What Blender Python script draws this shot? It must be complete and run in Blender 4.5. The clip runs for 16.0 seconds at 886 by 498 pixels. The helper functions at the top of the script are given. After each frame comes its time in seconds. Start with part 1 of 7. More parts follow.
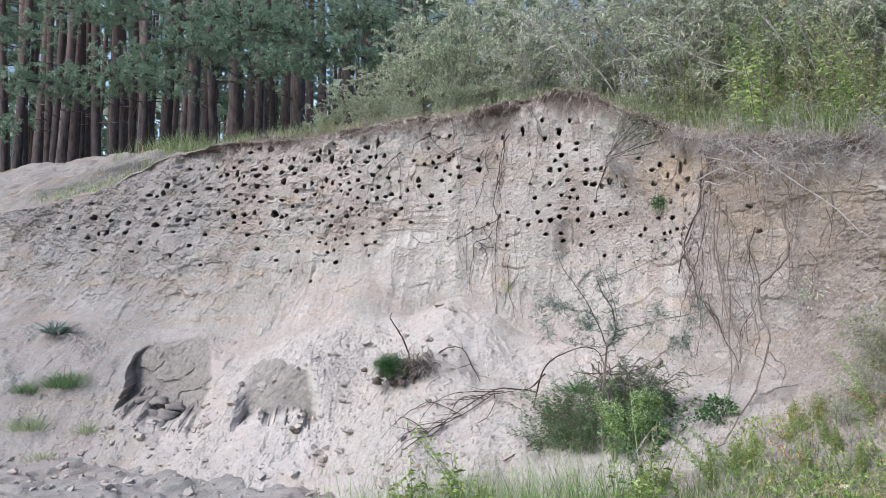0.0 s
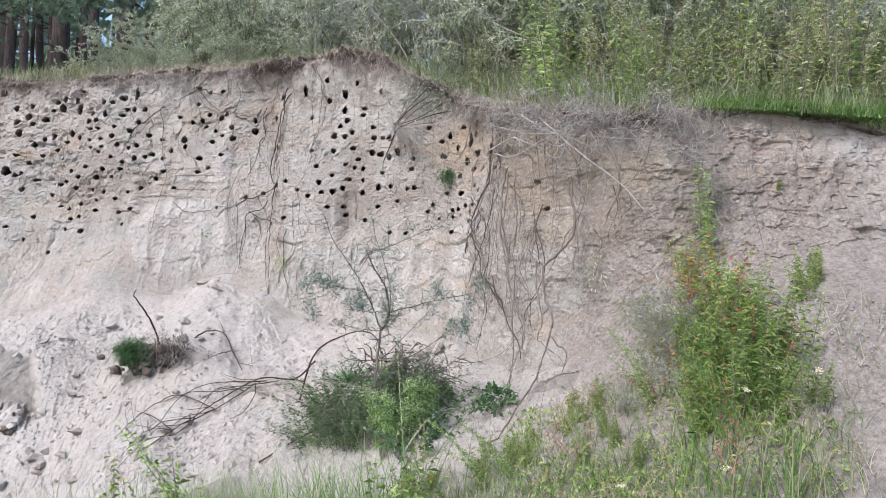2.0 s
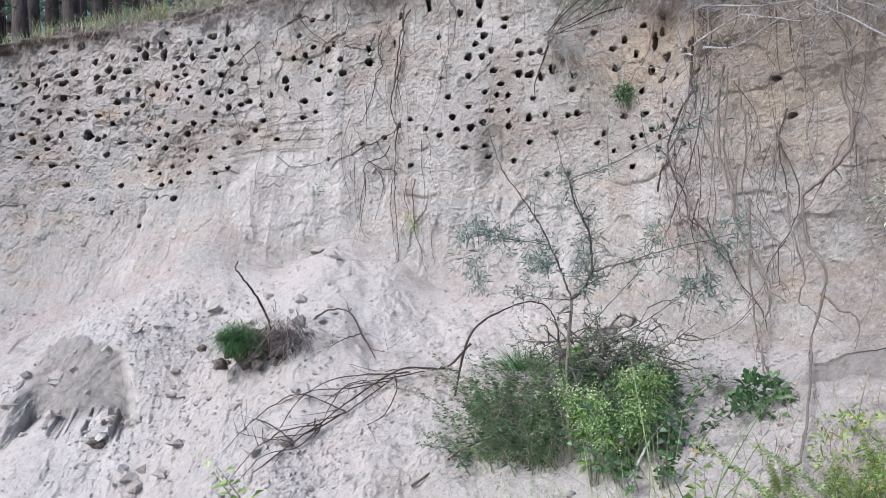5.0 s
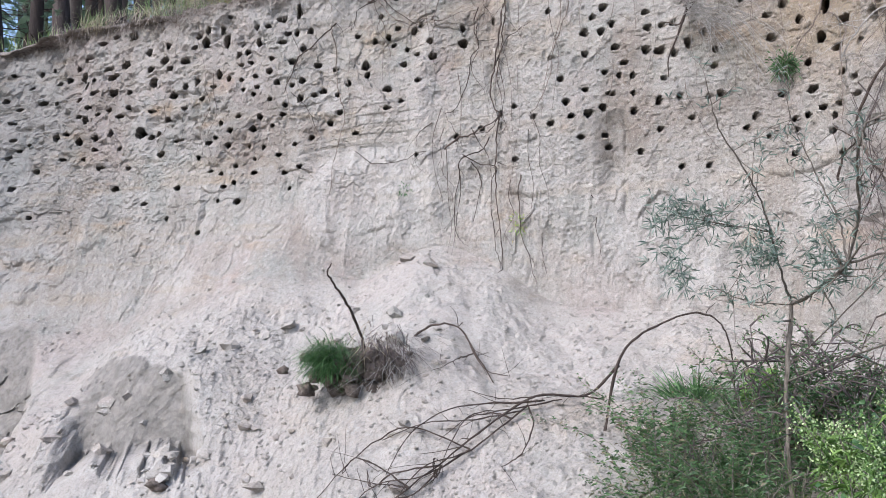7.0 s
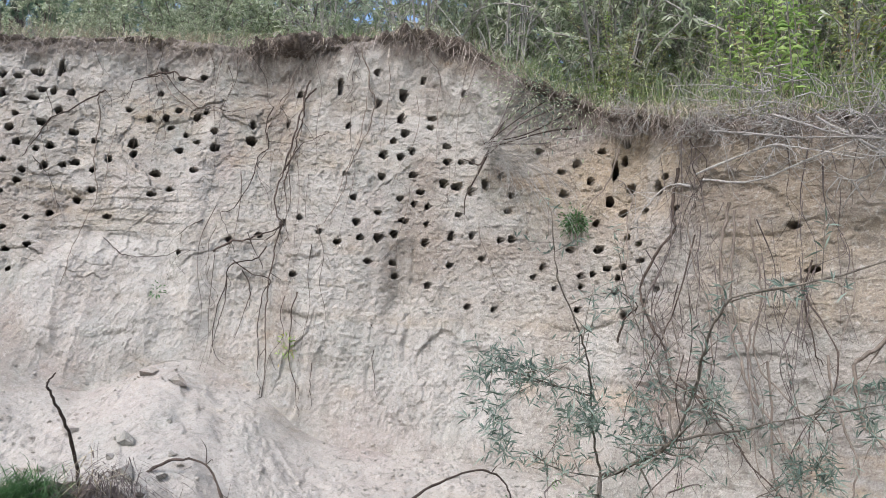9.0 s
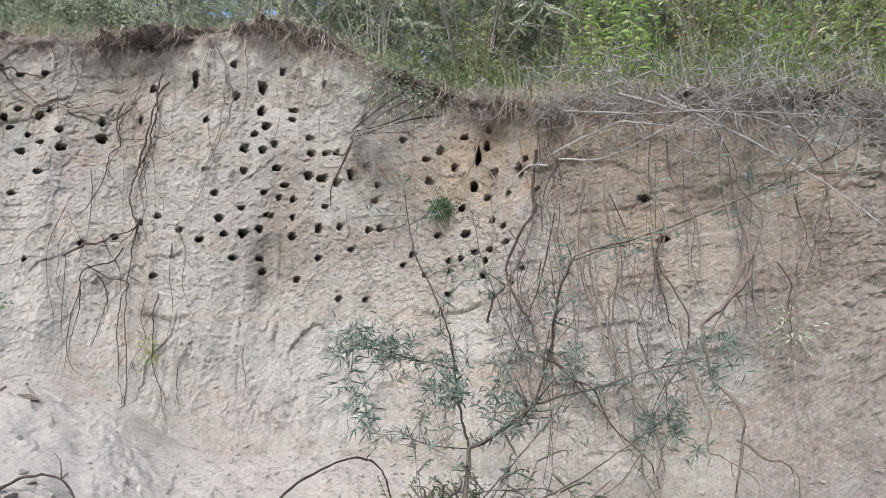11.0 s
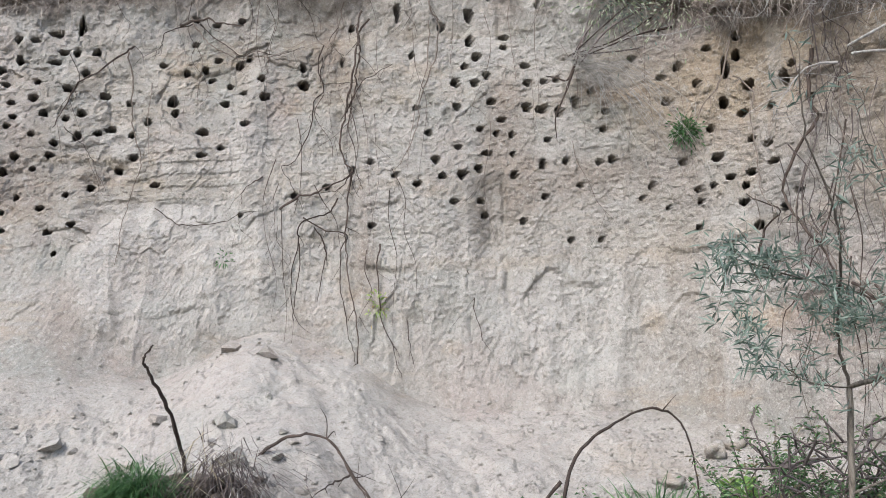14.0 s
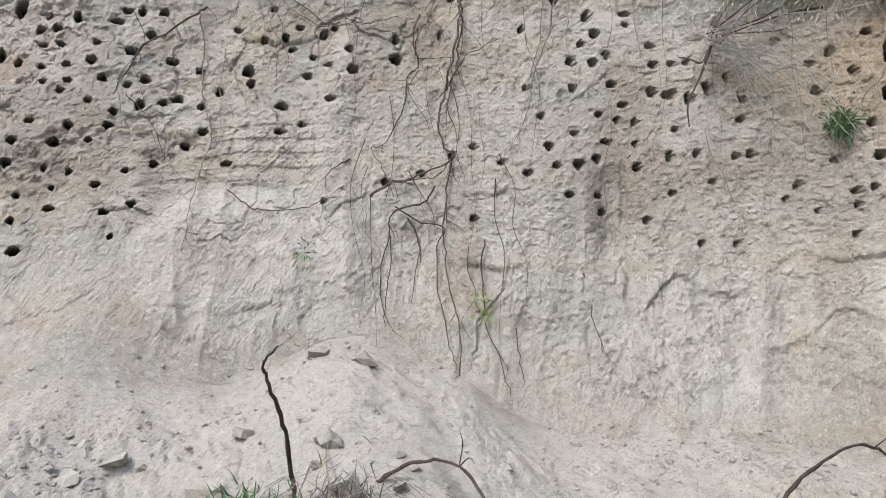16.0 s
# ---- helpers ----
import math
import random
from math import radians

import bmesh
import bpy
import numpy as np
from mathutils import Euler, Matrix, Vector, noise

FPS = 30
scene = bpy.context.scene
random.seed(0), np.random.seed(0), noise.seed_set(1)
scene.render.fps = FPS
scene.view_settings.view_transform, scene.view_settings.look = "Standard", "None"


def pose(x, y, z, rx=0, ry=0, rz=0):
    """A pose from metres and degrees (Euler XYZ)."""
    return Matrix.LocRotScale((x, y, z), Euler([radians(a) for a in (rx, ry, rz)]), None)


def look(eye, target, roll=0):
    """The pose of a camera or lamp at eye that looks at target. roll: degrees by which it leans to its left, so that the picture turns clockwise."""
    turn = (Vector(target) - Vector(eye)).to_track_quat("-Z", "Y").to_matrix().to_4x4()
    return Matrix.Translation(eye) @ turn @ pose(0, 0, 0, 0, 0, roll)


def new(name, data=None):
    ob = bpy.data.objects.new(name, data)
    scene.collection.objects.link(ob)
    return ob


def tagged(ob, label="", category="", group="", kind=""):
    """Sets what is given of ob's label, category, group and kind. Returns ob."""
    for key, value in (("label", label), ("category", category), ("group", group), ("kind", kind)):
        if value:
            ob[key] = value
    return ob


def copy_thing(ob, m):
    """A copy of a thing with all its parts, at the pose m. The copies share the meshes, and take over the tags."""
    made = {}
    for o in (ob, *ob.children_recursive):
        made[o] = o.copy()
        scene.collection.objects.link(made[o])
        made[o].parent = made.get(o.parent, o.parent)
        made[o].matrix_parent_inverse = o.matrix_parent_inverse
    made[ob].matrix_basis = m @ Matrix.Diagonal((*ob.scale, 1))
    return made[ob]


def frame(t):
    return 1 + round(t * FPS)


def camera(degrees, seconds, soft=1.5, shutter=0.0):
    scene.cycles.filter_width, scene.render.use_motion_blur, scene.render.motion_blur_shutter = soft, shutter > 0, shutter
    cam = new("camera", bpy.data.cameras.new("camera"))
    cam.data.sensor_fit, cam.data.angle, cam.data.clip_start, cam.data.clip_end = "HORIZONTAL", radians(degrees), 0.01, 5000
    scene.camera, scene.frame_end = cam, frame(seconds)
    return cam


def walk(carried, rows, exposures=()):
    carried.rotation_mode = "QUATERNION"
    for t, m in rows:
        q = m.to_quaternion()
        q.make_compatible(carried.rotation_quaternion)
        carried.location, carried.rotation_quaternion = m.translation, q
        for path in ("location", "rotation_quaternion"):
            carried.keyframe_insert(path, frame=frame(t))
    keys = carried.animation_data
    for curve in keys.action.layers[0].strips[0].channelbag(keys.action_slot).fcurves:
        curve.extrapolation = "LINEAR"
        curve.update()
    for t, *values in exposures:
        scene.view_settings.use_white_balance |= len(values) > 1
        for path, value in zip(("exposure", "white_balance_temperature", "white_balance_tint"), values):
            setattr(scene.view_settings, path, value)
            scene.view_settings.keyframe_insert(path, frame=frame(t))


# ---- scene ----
cam = camera(59.2, 16.0, soft=0.4)
PATH = [
    (0, (-0.103, 0.421, 1.479), (-0.081, 2.417, 1.598), 0.4),
    (0.5, (-0.024, 0.62, 1.401), (0.31, 2.592, 1.426), 0.1),
    (1, (0.02, 0.858, 1.406), (0.441, 2.811, 1.481), 2.2),
    (1.5, (0.21, 1.084, 1.388), (0.693, 3.022, 1.483), 1.4),
    (2, (0.32, 1.283, 1.386), (0.829, 3.214, 1.484), 1.6),
    (2.5, (0.308, 1.611, 1.335), (0.847, 3.535, 1.431), 2.8),
    (3, (0.313, 1.921, 1.31), (0.868, 3.84, 1.401), 1.3),
    (3.3, (0.339, 2.12, 1.322), (0.856, 4.05, 1.398), 0.5),
    (3.5, (0.372, 2.253, 1.346), (0.811, 4.203, 1.417), -0.1),
    (3.8, (0.346, 2.396, 1.328), (0.717, 4.361, 1.371), -0.5),
    (4, (0.313, 2.531, 1.311), (0.672, 4.498, 1.338), -0.5),
    (4.5, (0.19, 2.831, 1.293), (0.561, 4.796, 1.324), 0.5),
    (5, (0.184, 3.18, 1.274), (0.439, 5.164, 1.298), -1.3),
    (5.2, (0.158, 3.26, 1.294), (0.314, 5.253, 1.317), -1.4),
    (7.3, (-0.402, 4.404, 1.109), (-0.181, 6.386, 1.258), -1.2),
    (7.5, (-0.421, 4.5, 1.106), (-0.074, 6.46, 1.309), -0.1),
    (8, (-0.444, 4.726, 1.172), (0.224, 6.586, 1.481), 2.3),
    (8.5, (-0.483, 4.805, 1.226), (0.325, 6.593, 1.615), 3.7),
    (9, (-0.495, 4.806, 1.218), (0.321, 6.584, 1.636), 4.0),
    (9.5, (-0.486, 4.792, 1.166), (0.353, 6.555, 1.597), 3.6),
    (10, (-0.449, 4.772, 1.142), (0.482, 6.487, 1.583), 2.4),
    (10.2, (-0.425, 4.762, 1.128), (0.579, 6.433, 1.576), 1.8),
    (12.3, (-0.375, 5.016, 1.155), (0.676, 6.665, 1.573), -3.2),
    (12.5, (-0.416, 5.073, 1.164), (0.6, 6.752, 1.545), -3.0),
    (13, (-0.514, 5.215, 1.124), (0.452, 6.929, 1.479), -2.1),
    (13.5, (-0.704, 5.4, 1.095), (0.233, 7.128, 1.467), -2.3),
    (14, (-0.793, 5.632, 1.055), (0.035, 7.415, 1.424), -2.3),
    (14.5, (-0.832, 5.894, 1.074), (-0.107, 7.722, 1.434), -2.6),
    (15, (-0.929, 6.074, 1.045), (-0.216, 7.914, 1.367), -1.6),
    (15.5, (-1.096, 6.245, 1.088), (-0.341, 8.068, 1.417), 0.1),
    (16, (-1.126, 6.439, 1.107), (-0.285, 8.21, 1.501), -0.2),
]
walk(cam, [(t, look(eye, target, roll)) for t, eye, target, roll in PATH], [(0, 1.24, 6120, 13), (2, 1.31, 6150, 13), (5, 1.28, 5900, 13), (7.5, 1.26, 6080, 12), (10, 1.25, 6320, 9), (13, 1.21, 6220, 9), (16, 1.16, 6380, 8)])

# ---- sky and light: a pale, even evening sky ----
world = bpy.data.worlds.new("sky")
scene.world = world
world.use_nodes = True
sky = world.node_tree.nodes.new("ShaderNodeTexSky")
sky.sky_type = "NISHITA"
sky.sun_disc = False
sky.sun_elevation, sky.sun_rotation = radians(45), radians(233)
sky.air_density, sky.dust_density = 1.0, 2.5
world.node_tree.nodes["Background"].inputs["Strength"].default_value = 0.13
world.node_tree.links.new(sky.outputs[0], world.node_tree.nodes["Background"].inputs["Color"])
sun_lamp = bpy.data.lights.new("sun", "SUN")
sun_lamp.energy, sun_lamp.angle, sun_lamp.color = 1.5, radians(18), (1.0, 0.97, 0.93)
new("sun", sun_lamp).matrix_world = look((-17, -5, 22), (0, 8, 1))


# ---- the cliff's form: a face that follows a line in plan, with a slope of fallen sand at its foot ----
FACE_X = (-14.0, -7.7, -6.0, -4.4, -2.84, -1.5, -0.33, 0.39, 0.85, 1.65, 2.10, 2.45, 2.62, 2.80, 3.08, 3.50, 4.30, 5.60, 8.0, 13.0)
FACE_Y = (17.5, 14.1, 13.3, 12.6, 11.85, 11.12, 10.74, 10.40, 10.08, 9.64, 9.33, 8.98, 8.40, 7.80, 7.20, 6.75, 6.42, 6.10, 5.80, 5.6)
LIP_Z = (2.9, 2.98, 3.2, 3.72, 3.81, 3.78, 3.86, 3.90, 3.91, 3.93, 3.68, 3.40, 3.20, 3.05, 2.93, 2.88, 2.86, 2.80, 2.76, 2.76)
BATTER = (0.3, 0.3, 0.3, 0.25, 0.16, 0.12, 0.03, 0.05, 0.08, 0.12, 0.1, 0.08, 0.06, 0.08, 0.12, 0.2, 0.25, 0.3, 0.3, 0.3)
HEAP_U = (-15.0, -6.0, -4.4, -3.31, -2.91, -2.55, -2.25, -1.87, -1.35, -1.13, -0.93, -0.65, -0.17, 0.21, 0.73, 1.49, 1.96, 2.55, 3.2, 3.85, 4.45, 5.3, 6.6, 9.0, 14.0)
HEAP_Z = (1.0, 1.0, 0.92, 0.80, 0.98, 1.12, 1.22, 1.31, 1.22, 1.31, 1.40, 1.46, 1.27, 1.03, 0.96, 0.93, 0.88, 0.75, 0.7, 0.8, 1.0, 1.35, 1.4, 1.3, 1.2)   # tops of the heaps
RUN = (3.0, 2.8, 2.6, 2.4, 2.2, 2.15, 2.25, 2.25, 2.25, 2.25, 2.1, 1.7, 1.5, 1.45, 1.5, 1.75, 2.2, 2.4, 2.4, 2.4)
FOOT = (0.5, 0.5, 0.5, 0.45, 0.42, 0.5, 0.18, 0.13, 0.13, 0.13, 0.12, 0.10, 0.12, 0.13, 0.2, 0.4, 0.7, 0.8, 0.8, 0.8)
TOE_Z = (-0.6, -0.62, -0.65, -0.68, -0.7, -0.7, -0.62, -0.4, -0.2, -0.05, 0.05, 0.1, 0.1, 0.15, 0.2, 0.2, 0.1, 0.1, 0.1, 0.1)


def hermite(q, at, values):
    """A smooth curve through the values, which lie at the places at."""
    at, values, q = np.asarray(at, float), np.asarray(values, float), np.asarray(q, float)
    slope = np.gradient(values, at)
    i = np.clip(np.searchsorted(at, q) - 1, 0, len(at) - 2)
    h = at[i + 1] - at[i]
    t = np.clip((q - at[i]) / h, 0, 1)
    return ((2 * t**3 - 3 * t**2 + 1) * values[i] + (t**3 - 2 * t**2 + t) * h * slope[i]
            + (-2 * t**3 + 3 * t**2) * values[i + 1] + (t**3 - t**2) * h * slope[i + 1])


FACE_U = np.concatenate([[0], np.cumsum(np.hypot(np.diff(FACE_X), np.diff(FACE_Y)))])
FACE_U -= np.interp(0.85, FACE_X, FACE_U)          # u = 0 in the middle of the burrows


def face_at(u, e=0.25):
    """Plan place of the face and the way out of the cliff there, taken over e metres to both sides."""
    x, y = hermite(u, FACE_U, FACE_X), hermite(u, FACE_U, FACE_Y)
    dx = hermite(u + e, FACE_U, FACE_X) - hermite(u - e, FACE_U, FACE_X)
    dy = hermite(u + e, FACE_U, FACE_Y) - hermite(u - e, FACE_U, FACE_Y)
    n = np.hypot(dx, dy)
    return x, y, dy / n, -dx / n


def step(a, b, q):
    t = np.clip((q - a) / (b - a), 0, 1)
    return t * t * (3 - 2 * t)


def hashed(i, j, seed):
    v = np.sin(i * 127.1 + j * 311.7 + seed * 74.7) * 43758.5453
    return v - np.floor(v)


def value_noise(x, y, seed=0):
    i, j = np.floor(x), np.floor(y)
    f, g = x - i, y - j
    f, g = f * f * (3 - 2 * f), g * g * (3 - 2 * g)
    a, b, c, d = hashed(i, j, seed), hashed(i + 1, j, seed), hashed(i, j + 1, seed), hashed(i + 1, j + 1, seed)
    return (a * (1 - f) + b * f) * (1 - g) + (c * (1 - f) + d * f) * g - 0.5


def fractal(x, y, seed=0, octaves=4):
    total, size = 0, 1.0
    for k in range(octaves):
        total = total + size * value_noise(x * 2**k + 17 * k, y * 2**k - 9 * k, seed + k)
        size *= 0.5
    return total


# rows of the profile, foot to top: distance out from the face and height, by (share of run, ...) at each u
def profile(u, v):
    """Distance out of the face line and height. v: 0 to 1 the fallen slope, 1 to 2 the face, 2 to 3 the lip, 3 to 4 the top."""
    lip, batter, base = hermite(u, FACE_U, LIP_Z), hermite(u, FACE_U, BATTER), hermite(u, HEAP_U, HEAP_Z)
    run, toe = hermite(u, FACE_U, RUN), hermite(u, FACE_U, TOE_Z)
    foot = hermite(u, FACE_U, FOOT)
    t = np.clip(v, 0, 1)
    d0 = (run + 0.7) * (1 - t) + foot * t
    z0 = toe - 0.25 + (base - toe + 0.25) * np.where(t < 0.2, t * 0.9, 0.18 + (t - 0.2) * 1.025) + 0.10 * np.sin(t * math.pi) * (base - toe)
    s = np.clip(v - 1, 0, 1)
    d1 = foot * (1 - s) ** 4.5 - batter * s**1.5
    z1 = base + (lip - 0.06 - base) * s
    r = np.clip(v - 2, 0, 1)
    d2 = -batter - 0.10 * r**2
    z2 = lip - 0.06 + 0.06 * np.sin(r * math.pi / 2)
    q = np.clip(v - 3, 0, 1)
    d3, z3 = -batter - 0.10 - 1.3 * q, lip + 0.05 * q
    d = np.where(v < 1, d0, np.where(v < 2, d1, np.where(v < 3, d2, d3)))
    z = np.where(v < 1, z0, np.where(v < 2, z1, np.where(v < 3, z2, z3)))
    return d, z


def rough_point(u, v):
    d, z = profile(u, v)
    x, y, nx, ny = face_at(u)
    _, _, wx, wy = face_at(u, 1.9)
    out = np.maximum(d, 0)
    return x + (d - out) * nx + out * wx, y + (d - out) * ny + out * wy, z


# burrows of the colony: place along the face (cm), height (cm), width and height of the mouth (cm)
BURROWS_A = ((-831, 284, 12, 3), (-817, 256, 18, 5), (-793, 276, 13, 9), (-777, 256, 12, 6), (-757, 298, 14, 4), (-749, 239, 11, 8), (-743, 273, 20, 13), (-729, 218, 30, 5), (-725, 245, 11, 8), (-705, 274, 12, 7), (-703, 246, 12, 13), (-697, 266, 11, 6), (-663, 245, 12, 8), (-663, 261, 14, 10), (-641, 214, 15, 4), (-627, 228, 10, 8), (-623, 305, 13, 5), (-619, 282, 15, 5), (-605, 302, 12, 5), (-601, 256, 19, 11), (-593, 307, 10, 10), (-587, 227, 6, 11), (-585, 318, 15, 11), (-581, 280, 17, 4))
BURROWS_B = ((-571, 265, 12, 4), (-571, 327, 10, 6), (-557, 243, 12, 3), (-557, 287, 12, 8), (-553, 206, 11, 8), (-551, 262, 11, 9), (-551, 316, 11, 7), (-549, 345, 7, 4), (-539, 291, 12, 4), (-535, 254, 11, 6), (-535, 306, 10, 4), (-531, 272, 9, 4), (-525, 261, 9, 4), (-523, 221, 9, 7), (-523, 328, 9, 5), (-515, 343, 9, 7), (-513, 266, 9, 3), (-507, 311, 16, 5), (-501, 238, 10, 6), (-499, 191, 8, 5), (-499, 345, 8, 5), (-487, 308, 10, 5), (-487, 329, 10, 4), (-477, 270, 7, 8))
BURROWS_C = ((-475, 331, 10, 8), (-469, 248, 9, 3), (-465, 273, 9, 4), (-461, 341, 11, 6), (-453, 307, 11, 7), (-453, 331, 11, 12), (-449, 289, 9, 4), (-447, 264, 10, 10), (-447, 321, 10, 10), (-445, 348, 20, 6), (-441, 246, 7, 3), (-441, 285, 10, 8), (-437, 297, 10, 4), (-435, 325, 6, 5), (-431, 311, 18, 6), (-427, 254, 10, 4), (-427, 266, 11, 7), (-425, 289, 9, 4), (-425, 360, 10, 5), (-417, 235, 11, 5), (-415, 333, 22, 5), (-411, 292, 10, 5), (-409, 365, 10, 7), (-407, 268, 10, 9))
BURROWS_D = ((-407, 324, 25, 7), (-405, 307, 10, 9), (-399, 214, 10, 6), (-397, 284, 14, 3), (-393, 252, 11, 5), (-393, 334, 18, 8), (-387, 306, 9, 5), (-387, 363, 12, 11), (-385, 291, 9, 5), (-381, 232, 11, 5), (-367, 264, 16, 13), (-365, 342, 10, 8), (-361, 325, 13, 7), (-357, 196, 15, 3), (-357, 284, 11, 3), (-355, 259, 8, 6), (-355, 311, 13, 12), (-349, 361, 7, 6), (-347, 261, 9, 6), (-343, 242, 9, 7), (-343, 331, 13, 10), (-337, 274, 10, 6), (-335, 342, 11, 7), (-333, 321, 11, 6))
BURROWS_E = ((-331, 296, 11, 7), (-327, 181, 8, 5), (-323, 253, 16, 4), (-317, 208, 9, 6), (-317, 282, 7, 4), (-315, 302, 8, 7), (-315, 325, 13, 7), (-303, 305, 5, 9), (-303, 336, 8, 3), (-299, 235, 7, 6), (-299, 346, 8, 6), (-297, 289, 7, 6), (-289, 166, 7, 3), (-289, 338, 10, 11), (-287, 247, 8, 5), (-285, 348, 6, 11), (-283, 221, 6, 4), (-283, 298, 9, 3), (-279, 251, 7, 3), (-277, 308, 8, 9), (-273, 194, 4, 5), (-273, 263, 6, 6), (-271, 218, 5, 4), (-271, 347, 6, 10))
BURROWS_F = ((-267, 206, 8, 4), (-267, 337, 10, 14), (-265, 243, 8, 6), (-265, 303, 7, 7), (-263, 256, 7, 6), (-263, 358, 6, 3), (-257, 209, 5, 5), (-257, 224, 5, 3), (-255, 268, 7, 4), (-253, 192, 9, 6), (-253, 322, 8, 7), (-251, 300, 5, 3), (-251, 313, 7, 3), (-249, 291, 6, 4), (-249, 331, 5, 7), (-245, 241, 7, 5), (-243, 323, 7, 6), (-241, 256, 8, 8), (-241, 314, 6, 3), (-239, 217, 9, 4), (-239, 229, 5, 3), (-239, 286, 6, 4), (-237, 302, 6, 3), (-235, 292, 6, 3))
BURROWS_G = ((-233, 266, 7, 6), (-233, 331, 6, 9), (-233, 344, 7, 6), (-231, 239, 4, 5), (-223, 280, 6, 4), (-223, 305, 7, 7), (-223, 344, 7, 5), (-221, 257, 6, 4), (-221, 316, 6, 4), (-217, 295, 5, 5), (-215, 231, 6, 4), (-211, 266, 6, 3), (-211, 329, 8, 3), (-211, 350, 11, 7), (-209, 215, 6, 3), (-209, 274, 4, 3), (-205, 336, 7, 4), (-203, 201, 4, 3), (-203, 291, 5, 4), (-201, 311, 9, 5), (-199, 239, 4, 3), (-197, 336, 5, 6), (-195, 279, 6, 6), (-195, 355, 5, 16))
BURROWS_H = ((-193, 219, 5, 4), (-193, 294, 6, 6), (-191, 321, 6, 6), (-185, 244, 5, 5), (-185, 337, 6, 6), (-183, 281, 5, 3), (-179, 306, 7, 5), (-175, 284, 7, 5), (-169, 256, 6, 5), (-163, 301, 6, 4), (-161, 279, 5, 4), (-159, 264, 6, 4), (-151, 288, 4, 6), (-145, 245, 7, 3), (-143, 328, 5, 4), (-135, 301, 8, 8), (-133, 293, 6, 5), (-127, 322, 5, 5), (-123, 344, 5, 5), (-123, 363, 5, 5), (-115, 263, 7, 3), (-115, 279, 9, 5), (-115, 324, 5, 5), (-111, 317, 6, 3))
BURROWS_I = ((-109, 358, 6, 3), (-107, 331, 6, 5), (-103, 268, 5, 3), (-101, 299, 7, 5), (-99, 312, 4, 3), (-93, 327, 6, 6), (-91, 358, 5, 4), (-89, 222, 4, 4), (-89, 306, 6, 4), (-87, 283, 7, 4), (-87, 332, 5, 5), (-77, 315, 6, 5), (-75, 302, 7, 6), (-55, 234, 5, 5), (-51, 311, 7, 8), (-51, 323, 4, 7), (-35, 239, 6, 3), (-25, 325, 5, 6), (-19, 350, 6, 5), (-17, 248, 4, 5), (-5, 211, 5, 4), (-5, 252, 5, 4), (11, 242, 6, 4), (15, 353, 6, 12))
BURROWS_J = ((23, 323, 4, 5), (25, 235, 6, 4), (25, 286, 5, 3), (33, 268, 5, 5), (37, 250, 6, 6), (41, 239, 6, 4), (41, 364, 5, 5), (43, 342, 6, 6), (47, 223, 4, 3), (51, 258, 5, 3), (51, 285, 5, 5), (51, 302, 7, 7), (53, 240, 7, 6), (57, 313, 6, 4), (61, 331, 6, 9), (61, 349, 6, 10), (63, 224, 5, 3), (63, 244, 6, 5), (63, 301, 6, 5), (65, 215, 5, 4), (65, 270, 4, 3), (65, 319, 7, 6), (69, 254, 7, 4), (71, 306, 5, 5))
BURROWS_K = ((73, 288, 7, 4), (75, 267, 4, 4), (75, 361, 5, 6), (79, 276, 6, 4), (83, 325, 5, 4), (83, 333, 8, 4), (85, 239, 6, 5), (85, 253, 5, 4), (85, 266, 5, 5), (89, 209, 5, 5), (95, 283, 6, 7), (95, 311, 6, 4), (97, 299, 7, 5), (103, 224, 5, 4), (103, 245, 5, 7), (105, 281, 10, 6), (107, 261, 5, 3), (107, 299, 6, 3), (107, 348, 6, 5), (115, 278, 6, 7), (115, 299, 6, 3), (117, 196, 5, 3), (117, 246, 4, 5), (125, 230, 5, 3))
BURROWS_L = ((125, 283, 6, 8), (135, 195, 5, 3), (135, 289, 4, 4), (137, 243, 5, 4), (141, 264, 5, 4), (143, 275, 5, 5), (145, 244, 6, 5), (161, 218, 6, 4), (161, 307, 6, 4), (167, 225, 7, 5), (175, 210, 5, 3), (177, 291, 6, 4), (179, 275, 6, 6), (185, 236, 7, 4), (185, 255, 5, 5), (187, 296, 6, 6), (191, 196, 6, 3), (193, 211, 5, 4), (193, 218, 7, 3), (197, 283, 6, 6), (201, 219, 4, 3), (203, 253, 5, 5), (205, 235, 7, 5), (205, 303, 6, 4))
BURROWS_M = ((211, 222, 6, 4), (211, 267, 5, 8), (213, 289, 4, 14), (217, 206, 7, 4), (219, 215, 5, 4), (219, 295, 4, 8), (221, 258, 6, 6), (221, 306, 4, 7), (223, 222, 6, 4), (225, 191, 7, 5), (225, 241, 5, 4), (225, 274, 7, 7), (235, 235, 6, 4), (237, 224, 7, 4), (237, 257, 5, 4), (241, 197, 5, 5), (245, 271, 6, 9), (249, 205, 4, 3), (251, 277, 4, 4), (259, 255, 5, 5), (333, 233, 7, 4), (341, 209, 7, 3))
BURROWS = [b for part_of in (BURROWS_A, BURROWS_B, BURROWS_C, BURROWS_D, BURROWS_E, BURROWS_F, BURROWS_G, BURROWS_H, BURROWS_I, BURROWS_J, BURROWS_K, BURROWS_L, BURROWS_M) for b in part_of]


